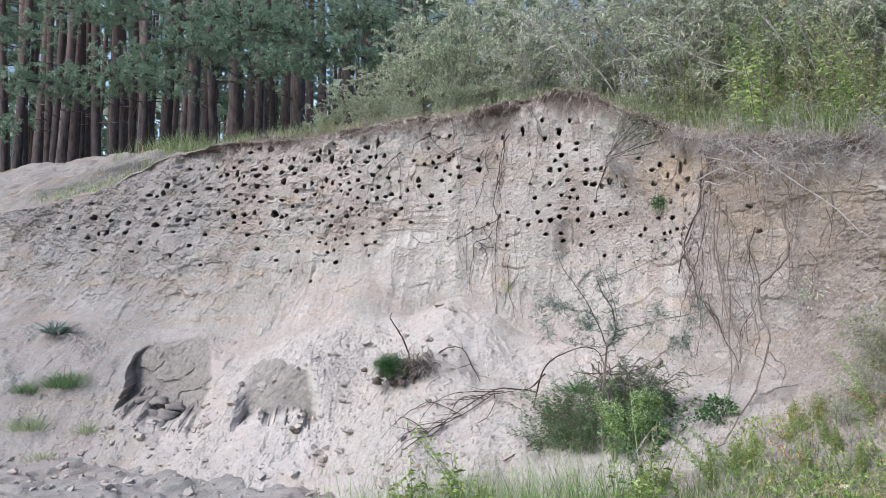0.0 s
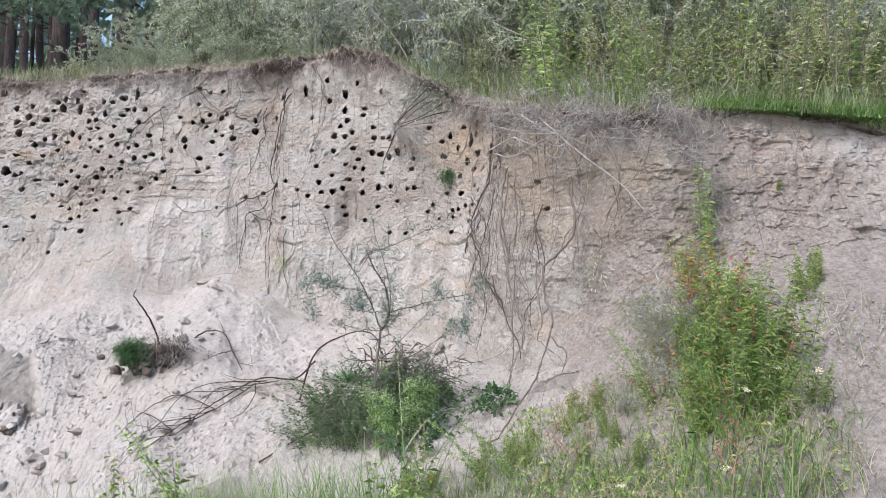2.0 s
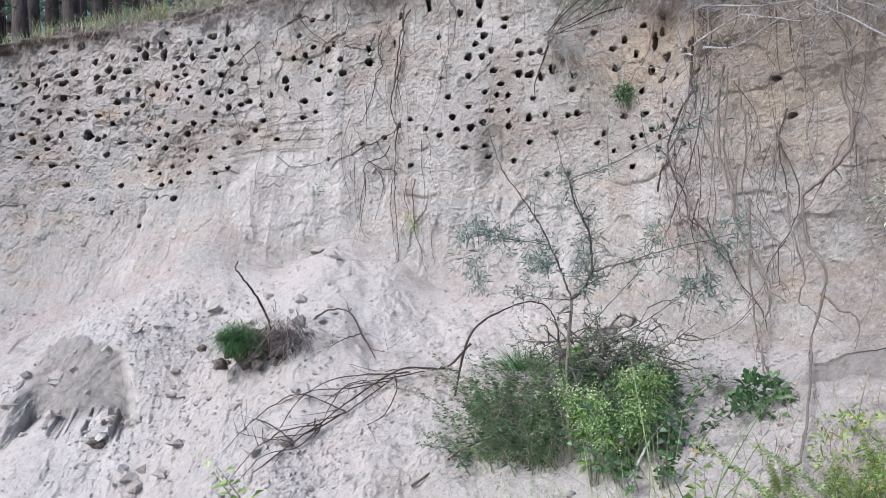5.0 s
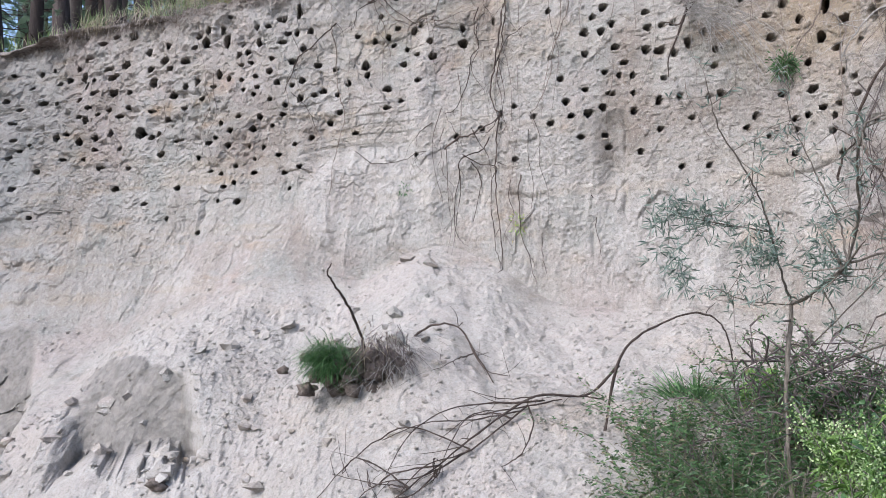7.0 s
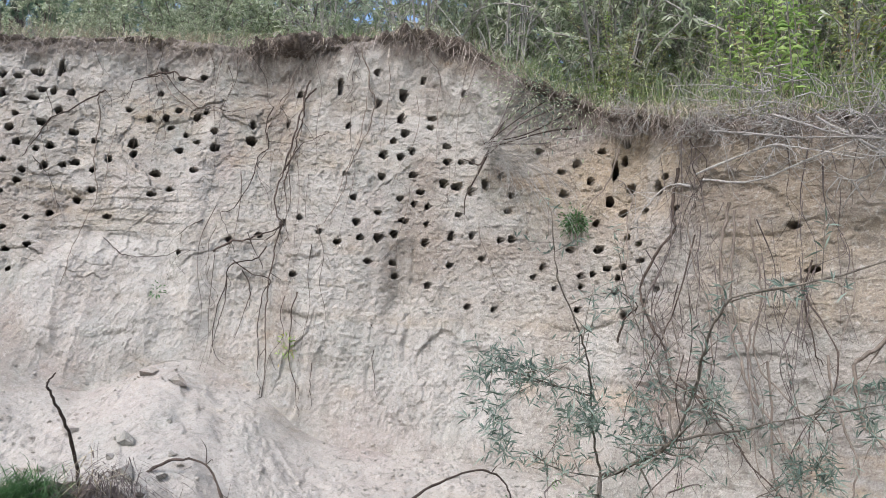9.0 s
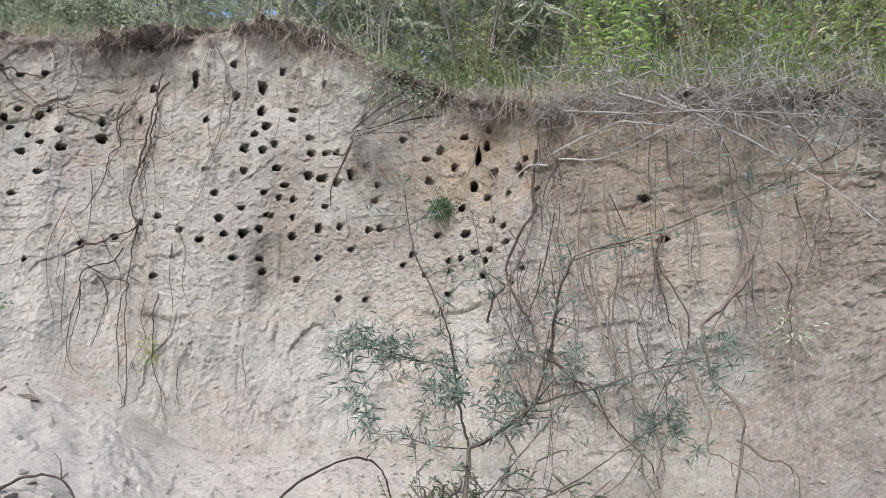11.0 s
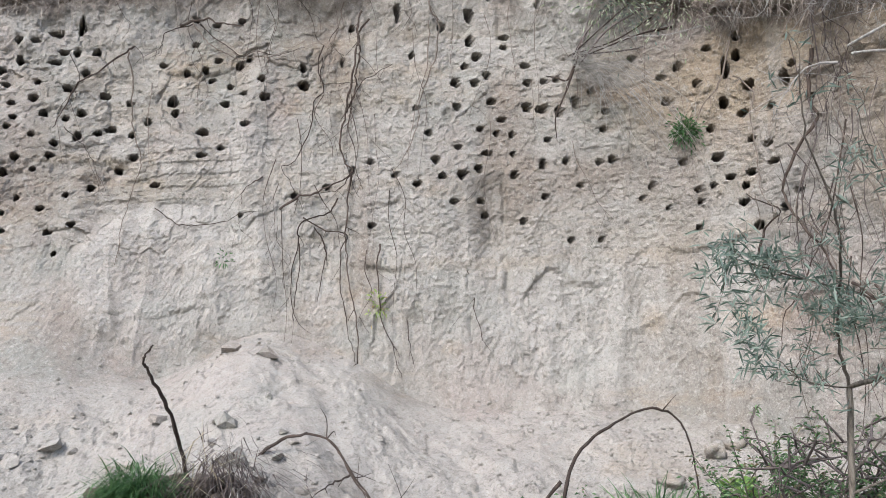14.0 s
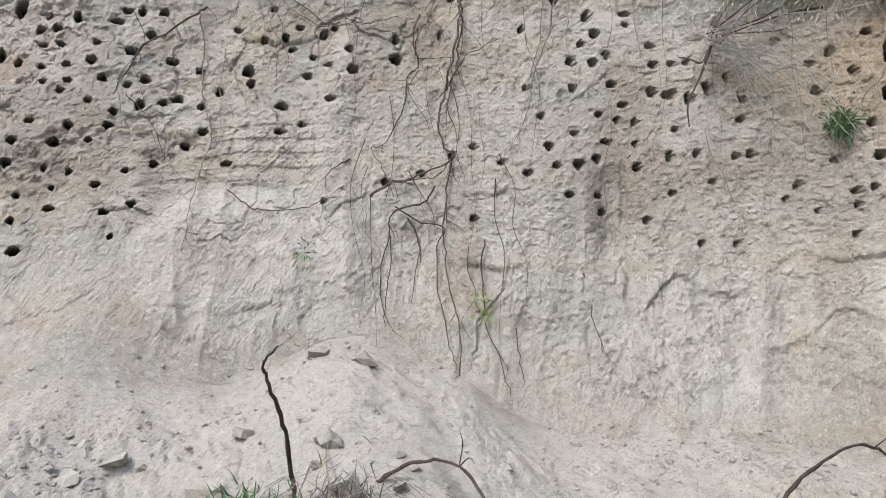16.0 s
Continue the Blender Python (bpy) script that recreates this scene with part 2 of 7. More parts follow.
# ---- tools for meshes ----
class Bag:
    """Gathers points and faces of one mesh."""

    def __init__(self):
        self.points, self.faces, self.count = [], [], 0

    def add(self, points, faces):
        points, faces = np.asarray(points, float).reshape(-1, 3), np.asarray(faces, int)
        self.points.append(points)
        self.faces.append(faces + self.count)
        self.count += len(points)

    def mesh(self, name, material, smooth=True):
        me = bpy.data.meshes.new(name)
        co = np.concatenate(self.points)
        me.vertices.add(len(co))
        me.vertices.foreach_set("co", co.ravel())
        loops = np.concatenate([f.ravel() for f in self.faces])
        sizes = np.concatenate([np.full(len(f), f.shape[1]) for f in self.faces])
        me.loops.add(len(loops))
        me.loops.foreach_set("vertex_index", loops)
        me.polygons.add(len(sizes))
        me.polygons.foreach_set("loop_start", np.concatenate([[0], np.cumsum(sizes)[:-1]]))
        me.update(calc_edges=True)
        me.polygons.foreach_set("use_smooth", np.full(len(sizes), smooth))
        me.materials.append(material)
        return me


def thing(name, label, category, group="", kind="", data=None, at=None):
    ob = tagged(new(name, data), label, category, group, kind)
    if at is not None:
        ob.matrix_world = at
    return ob


def part(name, bag, material, parent, label="", kind="", smooth=True):
    ob = tagged(new(name, bag.mesh(name, material, smooth)), label, kind=kind)
    ob.parent = parent
    return ob


def unit(a):
    return a / np.maximum(np.linalg.norm(a, axis=-1, keepdims=True), 1e-9)


def spline(points, steps=6):
    """A smooth line through points, several steps to each stretch."""
    p = np.asarray(points, float)
    at = np.arange(len(p))
    q = np.linspace(0, len(p) - 1, (len(p) - 1) * steps + 1)
    return np.stack([hermite(q, at, p[:, k]) for k in range(p.shape[1])], -1)


def tube(bag, line, r0, r1, sides=5, rough=0.0, rng=None):
    """A tapered round stem along a line."""
    line = np.asarray(line, float)
    n = len(line)
    along = unit(np.gradient(line, axis=0))
    side = unit(np.cross(along, (0.31, 0.17, 0.93)))
    over = np.cross(along, side)
    a = np.arange(sides) * 2 * math.pi / sides
    r = np.linspace(r0, r1, n)
    if rng is not None and rough:
        r = r * (1 + rough * rng.uniform(-1, 1, n))
    ring = line[:, None] + r[:, None, None] * (np.cos(a)[None, :, None] * side[:, None] + np.sin(a)[None, :, None] * over[:, None])
    i = np.arange(n * sides).reshape(n, sides)
    j = np.roll(i, -1, 1)
    bag.add(ring, np.stack([i[:-1], j[:-1], j[1:], i[1:]], -1).reshape(-1, 4))
    end = bag.count - sides + np.arange(sides)
    bag.faces.append(end[None, :])
    return line


def leaves(bag, at, way, length, width, rng, droop=0.25):
    """Narrow, folded leaves: two bent halves each, from at along way."""
    n = len(at)
    way = unit(way)
    side = unit(np.cross(way, unit(rng.normal(size=(n, 3)))))
    up = np.cross(side, way)
    length = np.broadcast_to(length, n)[:, None] * rng.uniform(0.7, 1.25, (n, 1))
    width = np.broadcast_to(width, n)[:, None] * rng.uniform(0.8, 1.2, (n, 1))
    mid = at + way * length * 0.5 + up * width * 0.25
    tip = at + way * length - np.array((0, 0, 1)) * length * droop
    pts = np.stack([at, mid + side * width * 0.5, tip, mid - side * width * 0.5], 1)
    i = np.arange(n)[:, None] * 4
    bag.add(pts, np.concatenate([i + (0, 1, 2), i + (0, 2, 3)]))


def blades(bag, at, way, length, width, rng, bend=0.5, steps=3):
    """Grass blades that bend over towards their tips."""
    n = len(at)
    length = np.broadcast_to(length, n) * rng.uniform(0.6, 1.2, n)
    out = unit(np.concatenate([rng.normal(size=(n, 2)), np.zeros((n, 1))], 1))
    side = np.cross(out, (0, 0, 1.0))
    way = unit(way)
    bend = bend * rng.uniform(0.2, 1.3, n)
    rows = []
    for k in range(steps + 1):
        t = k / steps
        centre = at + way * (length * t)[:, None] + (out * 0.7 - np.array((0, 0, 0.45))) * (bend * length * t**2)[:, None]
        half = side * (0.5 * width * (1 - t) ** 0.7 + 0.0004)
        rows += [centre - half, centre + half]
    pts = np.stack(rows, 1)
    m = 2 * (steps + 1)
    i = np.arange(n)[:, None] * m
    bag.add(pts, np.concatenate([i + (2 * k, 2 * k + 1, 2 * k + 3, 2 * k + 2) for k in range(steps)]))


def lump(bag, centre, size, rng, flat=0.7, rings=5, sides=8):
    """An uneven clod or stone."""
    turn = np.array(Euler(rng.uniform(0, 6, 3)).to_matrix())
    pts, seed = [], rng.integers(1000)
    for k in range(rings + 1):
        f = math.pi * k / rings
        for s in range(sides):
            a = 2 * math.pi * s / sides
            v = np.array((math.sin(f) * math.cos(a), math.sin(f) * math.sin(a), math.cos(f)))
            r = 1 + 0.35 * math.sin(3.1 * v[0] + seed) * math.cos(2.3 * v[1] + 2 * seed) + 0.25 * math.sin(4.3 * v[2] + 3.7 * v[0] + seed)
            pts.append(v * r)
    pts = np.array(pts) @ turn.T
    i = np.arange((rings + 1) * sides).reshape(rings + 1, sides)
    j = np.roll(i, -1, 1)
    bag.add(np.asarray(centre) + pts * np.asarray(size) * (1, 1, flat), np.stack([i[:-1], j[:-1], j[1:], i[1:]], -1).reshape(-1, 4))


def face_point(u, z, out=0.0):
    """A place on the cliff's face at a height, moved out by some metres."""
    lip, base = float(hermite(u, FACE_U, LIP_Z)), float(hermite(u, HEAP_U, HEAP_Z))
    if z >= base:
        v = 1 + (z - base) / (lip - 0.06 - base)
    else:
        vs = np.linspace(0, 1, 200)
        v = float(np.interp(z, profile(np.full(200, u), vs)[1], vs))
    v = min(v, 2.4)
    x, y, z0 = (float(c) for c in rough_point(np.float64(u), np.float64(v)))
    if v > 1:
        spot = (np.array([float(u)]), np.array([float(v)]))
        out = out + float(cliff_form(*spot)[0][0] - profile(*spot)[0][0])
    _, _, nx, ny = (float(c) for c in face_at(np.float64(u)))
    return np.array((x + out * nx, y + out * ny, z))


def top_height(x, y):
    """Height of the ground on top of the cliff."""
    us = np.arange(-16, 13.5, 0.05)
    fx, fy, _, _ = face_at(us)
    k = int(np.argmin((fx - x) ** 2 + (fy - y) ** 2))
    return float(top_rise(us[k], math.hypot(fx[k] - x, fy[k] - y)))


def top_rise(u, q):
    slope = 0.06 + 0.10 * (1 - step(-6.0, -1.5, u)) + 0.34 * (1 - step(-9.5, -5.4, u))
    return hermite(u, FACE_U, LIP_Z) + 0.02 + slope * np.minimum(np.maximum(q - 0.6, 0), 3.6) + 0.06 * np.maximum(q - 4.2, 0)


def floor_height(x, y):
    """Height of the pit's floor."""
    return (-0.12 - 0.43 * step(0.5, 5.5, y) + 0.50 * step(0.3, 2.4, x) * step(2.5, 5.5, y)
            + 0.25 * step(2.0, 4.5, x) * step(2.5, 5.0, y) + 0.05 * fractal(x * 0.7, y * 0.7, 21, 3) + 0.06 * fractal(x * 2.2, y * 2.2, 22, 3)
            + 0.05 * step(0.05, 0.2, value_noise(x * 7, y * 6, 23)) * step(-0.1, 0.1, value_noise(x * 1.6, y * 1.4, 24)))


# ---- materials ----
class Nodes:
    def __init__(self, name):
        self.material = bpy.data.materials.new(name)
        self.material.use_nodes = True
        self.tree = self.material.node_tree
        self.shader = self.tree.nodes["Principled BSDF"]
        self.place = self.add("ShaderNodeNewGeometry").outputs["Position"]

    def add(self, kind, **settings):
        node = self.tree.nodes.new(kind)
        for key, value in settings.items():
            if key == "data_type":
                node.data_type = value
            elif key == "blend_type":
                node.blend_type = value
            elif key == "operation":
                node.operation = value
            elif key == "attribute_name":
                node.attribute_name = value
        return node

    def link(self, a, b):
        self.tree.links.new(a, b)

    def noise(self, scale, detail=4.0, rough=0.55, stretch=(1, 1, 1)):
        m = self.add("ShaderNodeMapping")
        m.inputs["Scale"].default_value = stretch
        self.link(self.place, m.inputs["Vector"])
        n = self.add("ShaderNodeTexNoise")
        n.inputs["Scale"].default_value, n.inputs["Detail"].default_value, n.inputs["Roughness"].default_value = scale, detail, rough
        self.link(m.outputs[0], n.inputs["Vector"])
        return n.outputs["Fac"]

    def ramp(self, fac, *stops):
        r = self.add("ShaderNodeValToRGB")
        while len(r.color_ramp.elements) < len(stops):
            r.color_ramp.elements.new(0.5)
        for e, (p, c) in zip(r.color_ramp.elements, stops):
            e.position, e.color = p, (*c, 1) if len(c) == 3 else c
        self.link(fac, r.inputs["Fac"])
        return r.outputs["Color"]

    def mix(self, fac, a, b, blend="MIX"):
        m = self.add("ShaderNodeMix", data_type="RGBA", blend_type=blend)
        for value, key in ((fac, 0), (a, 6), (b, 7)):
            if isinstance(value, (int, float)):
                m.inputs[key].default_value = value
            elif isinstance(value, tuple):
                m.inputs[key].default_value = (*value, 1)
            else:
                self.link(value, m.inputs[key])
        return m.outputs[2]

    def maths(self, operation, a, b):
        m = self.add("ShaderNodeMath", operation=operation)
        for k, value in enumerate((a, b)):
            if isinstance(value, (int, float)):
                m.inputs[k].default_value = value
            else:
                self.link(value, m.inputs[k])
        return m.outputs[0]

    def bump(self, height, strength, distance):
        b = self.add("ShaderNodeBump")
        b.inputs["Strength"].default_value, b.inputs["Distance"].default_value = strength, distance
        self.link(height, b.inputs["Height"])
        return b

    def done(self, colour, rough=0.9, *bumps):
        if isinstance(colour, tuple):
            self.shader.inputs["Base Color"].default_value = (*colour, 1)
        else:
            self.link(colour, self.shader.inputs["Base Color"])
        self.shader.inputs["Roughness"].default_value = rough
        self.shader.inputs["Specular IOR Level"].default_value = 0.25
        last = None
        for b in bumps:
            if last is not None:
                self.link(last.outputs[0], b.inputs["Normal"])
            last = b
        if last is not None:
            self.link(last.outputs[0], self.shader.inputs["Normal"])
        return self.material


def sand_material():
    n = Nodes("bank_sand")
    grey_steps = lambda a, b, top: ((a, (0, 0, 0)), (b, (top, top, top)))
    broad = n.noise(0.9, 6, 0.6)
    base = n.ramp(broad, (0.34, (0.288, 0.264, 0.236)), (0.5, (0.352, 0.327, 0.299)), (0.66, (0.418, 0.392, 0.362)))
    # beds of yellow sand, patches of rust, of pink and of cold grey
    beds = n.noise(1.0, 5, 0.6, (0.25, 0.25, 5.0))
    colour = n.mix(n.ramp(beds, *grey_steps(0.52, 0.64, 0.6)), base, (0.340, 0.280, 0.205))
    rust = n.noise(1.7, 6, 0.65, (0.6, 0.6, 2.2))
    colour = n.mix(n.ramp(rust, *grey_steps(0.55, 0.68, 0.75)), colour, (0.345, 0.245, 0.150))
    pink = n.noise(1.15, 5, 0.6, (1.0, 1.0, 0.6))
    colour = n.mix(n.ramp(pink, *grey_steps(0.49, 0.62, 0.75)), colour, (0.350, 0.292, 0.266))
    grey = n.noise(2.3, 6, 0.65)
    colour = n.mix(n.ramp(grey, *grey_steps(0.52, 0.65, 0.75)), colour, (0.282, 0.286, 0.262))
    crust = n.add("ShaderNodeAttribute", attribute_name="crust").outputs["Fac"]
    colour = n.mix(n.maths("MULTIPLY", crust, 0.48), colour, (0.470, 0.448, 0.420))
    ochre = n.add("ShaderNodeAttribute", attribute_name="ochre").outputs["Fac"]
    edge = n.maths("ADD", ochre, n.maths("MULTIPLY", n.maths("SUBTRACT", n.noise(3.5, 6, 0.65), 0.5), 0.9))
    colour = n.mix(n.ramp(edge, (0.35, (0, 0, 0)), (0.95, (0.8, 0.8, 0.8))), colour, (0.355, 0.278, 0.192))
    stain = n.noise(1.4, 7, 0.65, (1, 1, 0.5))
    colour = n.mix(n.ramp(stain, *grey_steps(0.51, 0.64, 0.65)), colour, (0.262, 0.224, 0.188))
    brown = n.add("ShaderNodeAttribute", attribute_name="brown").outputs["Fac"]
    edge = n.maths("ADD", brown, n.maths("MULTIPLY", n.maths("SUBTRACT", n.noise(4.5, 7, 0.7), 0.5), 1.1))
    colour = n.mix(n.ramp(edge, (0.3, (0, 0, 0)), (0.9, (0.7, 0.7, 0.7))), colour, (0.262, 0.212, 0.174))
    # streaks washed down the face
    streak = n.noise(5.0, 6, 0.7, (1, 1, 0.12))
    colour = n.mix(n.ramp(streak, *grey_steps(0.54, 0.66, 0.45)), colour, (0.268, 0.236, 0.206))
    colour = n.mix(n.ramp(streak, (0.34, (0.4, 0.4, 0.4)), (0.45, (0, 0, 0))), colour, (0.448, 0.424, 0.396))
    loose = n.add("ShaderNodeAttribute", attribute_name="loose").outputs["Fac"]
    colour = n.mix(n.maths("MULTIPLY", loose, 0.55), colour, (0.458, 0.430, 0.400))
    # flakes, crumbs and grains of three sizes
    chips = n.ramp(n.noise(13, 8, 0.68, (1, 1, 1.3)), (0.38, (0, 0, 0)), (0.41, (0.33, 0.33, 0.33)), (0.50, (0.36, 0.36, 0.36)), (0.515, (0.6, 0.6, 0.6)), (0.61, (0.66, 0.66, 0.66)), (0.63, (1, 1, 1)))
    colour = n.mix(n.ramp(chips, (0.0, (0.55, 0.55, 0.55)), (0.4, (0, 0, 0))), colour, (0.218, 0.200, 0.180))
    colour = n.mix(n.ramp(chips, (0.6, (0, 0, 0)), (1.0, (0.4, 0.4, 0.4))), colour, (0.500, 0.478, 0.452))
    fleck = n.noise(34, 6, 0.75)
    colour = n.mix(n.ramp(fleck, (0.37, (0.5, 0.5, 0.5)), (0.445, (0, 0, 0))), colour, (0.190, 0.172, 0.152))
    colour = n.mix(n.ramp(fleck, (0.555, (0, 0, 0)), (0.62, (0.5, 0.5, 0.5))), colour, (0.490, 0.468, 0.440))
    grain = n.noise(105, 4, 0.75)
    colour = n.mix(n.ramp(grain, (0.37, (0.5, 0.5, 0.5)), (0.45, (0, 0, 0))), colour, (0.170, 0.154, 0.136))
    colour = n.mix(n.ramp(grain, (0.56, (0, 0, 0)), (0.65, (0.45, 0.45, 0.45))), colour, (0.530, 0.508, 0.480))
    grey = n.add("ShaderNodeAttribute", attribute_name="grey").outputs["Fac"]
    colour = n.mix(n.maths("MULTIPLY", grey, 0.9), colour, n.mix(1.0, colour, (0.66, 0.68, 0.70), "MULTIPLY"))
    colour = n.mix(1.0, colour, (0.89, 0.89, 0.885), "MULTIPLY")
    soil = n.add("ShaderNodeAttribute", attribute_name="soil").outputs["Fac"]
    edge = n.maths("ADD", soil, n.maths("MULTIPLY", n.maths("SUBTRACT", n.noise(5, 7, 0.7), 0.5), 1.3))
    colour = n.mix(n.ramp(edge, (0.3, (0, 0, 0)), (0.85, (0.78, 0.78, 0.78))), colour, n.ramp(fleck, (0.4, (0.100, 0.082, 0.070)), (0.6, (0.240, 0.205, 0.182))))
    # darker grey-brown tone inside the dug-out parts, with an uneven edge
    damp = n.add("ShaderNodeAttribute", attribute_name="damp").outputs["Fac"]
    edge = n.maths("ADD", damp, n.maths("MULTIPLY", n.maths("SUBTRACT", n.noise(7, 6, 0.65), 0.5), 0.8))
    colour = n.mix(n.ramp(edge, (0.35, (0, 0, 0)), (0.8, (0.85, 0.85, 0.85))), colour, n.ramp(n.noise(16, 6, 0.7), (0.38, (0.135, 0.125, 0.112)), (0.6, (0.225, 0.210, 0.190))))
    rough = n.add("ShaderNodeAttribute", attribute_name="rough").outputs["Fac"]
    return n.done(colour, 0.95, n.bump(n.maths("MULTIPLY", n.noise(11, 12, 0.74), rough), 0.9, 0.024), n.bump(n.maths("MULTIPLY", chips, rough), 0.8, 0.012), n.bump(fleck, 0.8, 0.010), n.bump(grain, 0.8, 0.005))


def earth_material(name, dark, mid, light, scale=14, bump=0.8):
    n = Nodes(name)
    colour = n.ramp(n.noise(scale, 6, 0.7), (0.3, dark), (0.5, mid), (0.72, light))
    colour = n.mix(n.ramp(n.noise(scale * 0.15, 4), (0.4, (0, 0, 0)), (0.7, (0.5, 0.5, 0.5))), colour, mid)
    return n.done(colour, 0.95, n.bump(n.noise(scale * 3, 5, 0.7), bump, 0.02))


def leaf_material(name, low, mid, high, dead=None, share=0.0, through_light=0.35, rough=0.45):
    """Leaves: each differs, and some light passes through them."""
    n = Nodes(name)
    each = n.add("ShaderNodeNewGeometry").outputs["Random Per Island"]
    stops = [(0.05, low), (0.5, mid), (0.9, high)]
    if dead is not None:
        stops = [(0.05, low), (0.45, mid), (0.92 - share, high), (0.97 - share, dead)]
    colour = n.ramp(each, *stops)
    patch = n.noise(1.3, 3)
    colour = n.mix(n.ramp(patch, (0.35, (0.45, 0.45, 0.45)), (0.6, (0, 0, 0))), colour, low)
    material = n.done(colour, rough)
    n.shader.inputs["Specular IOR Level"].default_value = 0.5
    t = n.add("ShaderNodeBsdfTranslucent")
    n.link(colour, t.inputs["Color"])
    m = n.add("ShaderNodeMixShader")
    m.inputs[0].default_value = through_light
    n.link(n.shader.outputs[0], m.inputs[1])
    n.link(t.outputs[0], m.inputs[2])
    n.link(m.outputs[0], n.tree.nodes["Material Output"].inputs["Surface"])
    return material


def bark_material(name, dark, light, upper=None, heights=(0, 1), scale=18):
    n = Nodes(name)
    plates = n.noise(scale, 6, 0.7, (1, 1, 0.25))
    colour = n.ramp(plates, (0.32, dark), (0.6, light))
    if upper is not None:
        z = n.add("ShaderNodeSeparateXYZ")
        n.link(n.place, z.inputs[0])
        m = n.add("ShaderNodeMapRange")
        n.link(z.outputs["Z"], m.inputs["Value"])
        m.inputs["From Min"].default_value, m.inputs["From Max"].default_value = heights
        m.inputs["To Max"].default_value = 0.7
        colour = n.mix(m.outputs[0], colour, upper)
    each = n.add("ShaderNodeObjectInfo").outputs["Random"]
    colour = n.mix(n.ramp(each, (0.1, (0.55, 0.55, 0.55)), (0.8, (0, 0, 0))), colour, dark)
    return n.done(colour, 0.9, n.bump(plates, 0.8, 0.03))


SAND = sand_material()
TOPSOIL = earth_material("topsoil", (0.070, 0.055, 0.046), (0.150, 0.122, 0.104), (0.27, 0.23, 0.20), 34, 1.0)
LITTER = earth_material("forest_litter", (0.07, 0.06, 0.04), (0.13, 0.11, 0.07), (0.2, 0.17, 0.12), 12, 0.8)
DARK_SAND = earth_material("dark_sand", (0.13, 0.12, 0.108), (0.17, 0.158, 0.143), (0.215, 0.20, 0.183), 20, 0.8)
CLOD = earth_material("clods", (0.257, 0.241, 0.221), (0.323, 0.304, 0.284), (0.376, 0.356, 0.337), 25, 0.8)
ROOT = bark_material("root_bark", (0.035, 0.026, 0.022), (0.115, 0.088, 0.074), scale=30)
SAPLING_BARK = bark_material("sapling_bark", (0.075, 0.063, 0.053), (0.24, 0.21, 0.175), scale=40)
PALE_ROOT = bark_material("bare_root", (0.12, 0.095, 0.078), (0.25, 0.21, 0.18), scale=30)
MAUVE_ROOT = bark_material("greyish_root", (0.085, 0.068, 0.064), (0.21, 0.175, 0.165), scale=30)
GREY_TWIG = bark_material("dead_twig", (0.240, 0.224, 0.208), (0.480, 0.460, 0.438), scale=40)
STEM = bark_material("shrub_bark", (0.12, 0.105, 0.09), (0.30, 0.27, 0.24), scale=40)
PINE_BARK = bark_material("pine_bark", (0.017, 0.015, 0.015), (0.100, 0.083, 0.080), (0.130, 0.092, 0.078), (5.5, 10.0), 14)
NEEDLES = leaf_material("pine_needles", (0.10, 0.165, 0.105), (0.18, 0.27, 0.175), (0.28, 0.385, 0.26), through_light=0.3)
SHRUB_LEAF = leaf_material("grey_green_leaves", (0.16, 0.21, 0.11), (0.46, 0.52, 0.35), (0.66, 0.70, 0.56), through_light=0.55)
BUCKTHORN = leaf_material("silvery_leaves", (0.085, 0.125, 0.10), (0.15, 0.205, 0.165), (0.25, 0.31, 0.26))
GRASS = leaf_material("grass_blades", (0.10, 0.16, 0.06), (0.22, 0.32, 0.11), (0.38, 0.48, 0.21), (0.50, 0.44, 0.31), 0.14, through_light=0.45)
TALL_LEAF = leaf_material("sunny_leaves", (0.15, 0.26, 0.06), (0.37, 0.53, 0.16), (0.58, 0.70, 0.29), through_light=0.5)
OLIVE = leaf_material("olive_leaves", (0.17, 0.22, 0.07), (0.40, 0.46, 0.19), (0.66, 0.69, 0.40), (0.42, 0.30, 0.18), 0.08, through_light=0.5)
TOP_GRASS = leaf_material("top_grass_blades", (0.10, 0.155, 0.055), (0.23, 0.31, 0.125), (0.42, 0.50, 0.26), (0.52, 0.46, 0.34), 0.10, through_light=0.45)
LUSH = leaf_material("lush_leaves", (0.08, 0.16, 0.04), (0.18, 0.32, 0.08), (0.32, 0.47, 0.15), through_light=0.45)
WILLOWHERB = leaf_material("willowherb_leaves", (0.13, 0.21, 0.05), (0.28, 0.41, 0.10), (0.46, 0.56, 0.19), (0.50, 0.38, 0.16), 0.05, through_light=0.5)
YELLOWING = leaf_material("yellowing_leaves", (0.16, 0.20, 0.04), (0.30, 0.33, 0.07), (0.46, 0.42, 0.11), (0.42, 0.15, 0.05), 0.12, through_light=0.4)
FEATHER = leaf_material("feathery_leaves", (0.05, 0.11, 0.045), (0.10, 0.19, 0.075), (0.165, 0.28, 0.115), (0.24, 0.20, 0.13), 0.08)
DARK_LEAF = leaf_material("dark_green_leaves", (0.04, 0.10, 0.04), (0.08, 0.17, 0.06), (0.13, 0.24, 0.09))
STRAW = leaf_material("straw", (0.22, 0.185, 0.12), (0.36, 0.31, 0.21), (0.50, 0.45, 0.33), through_light=0.25)
FIBRE = leaf_material("root_fibre", (0.150, 0.122, 0.103), (0.265, 0.222, 0.194), (0.40, 0.352, 0.314), through_light=0.15, rough=0.9)
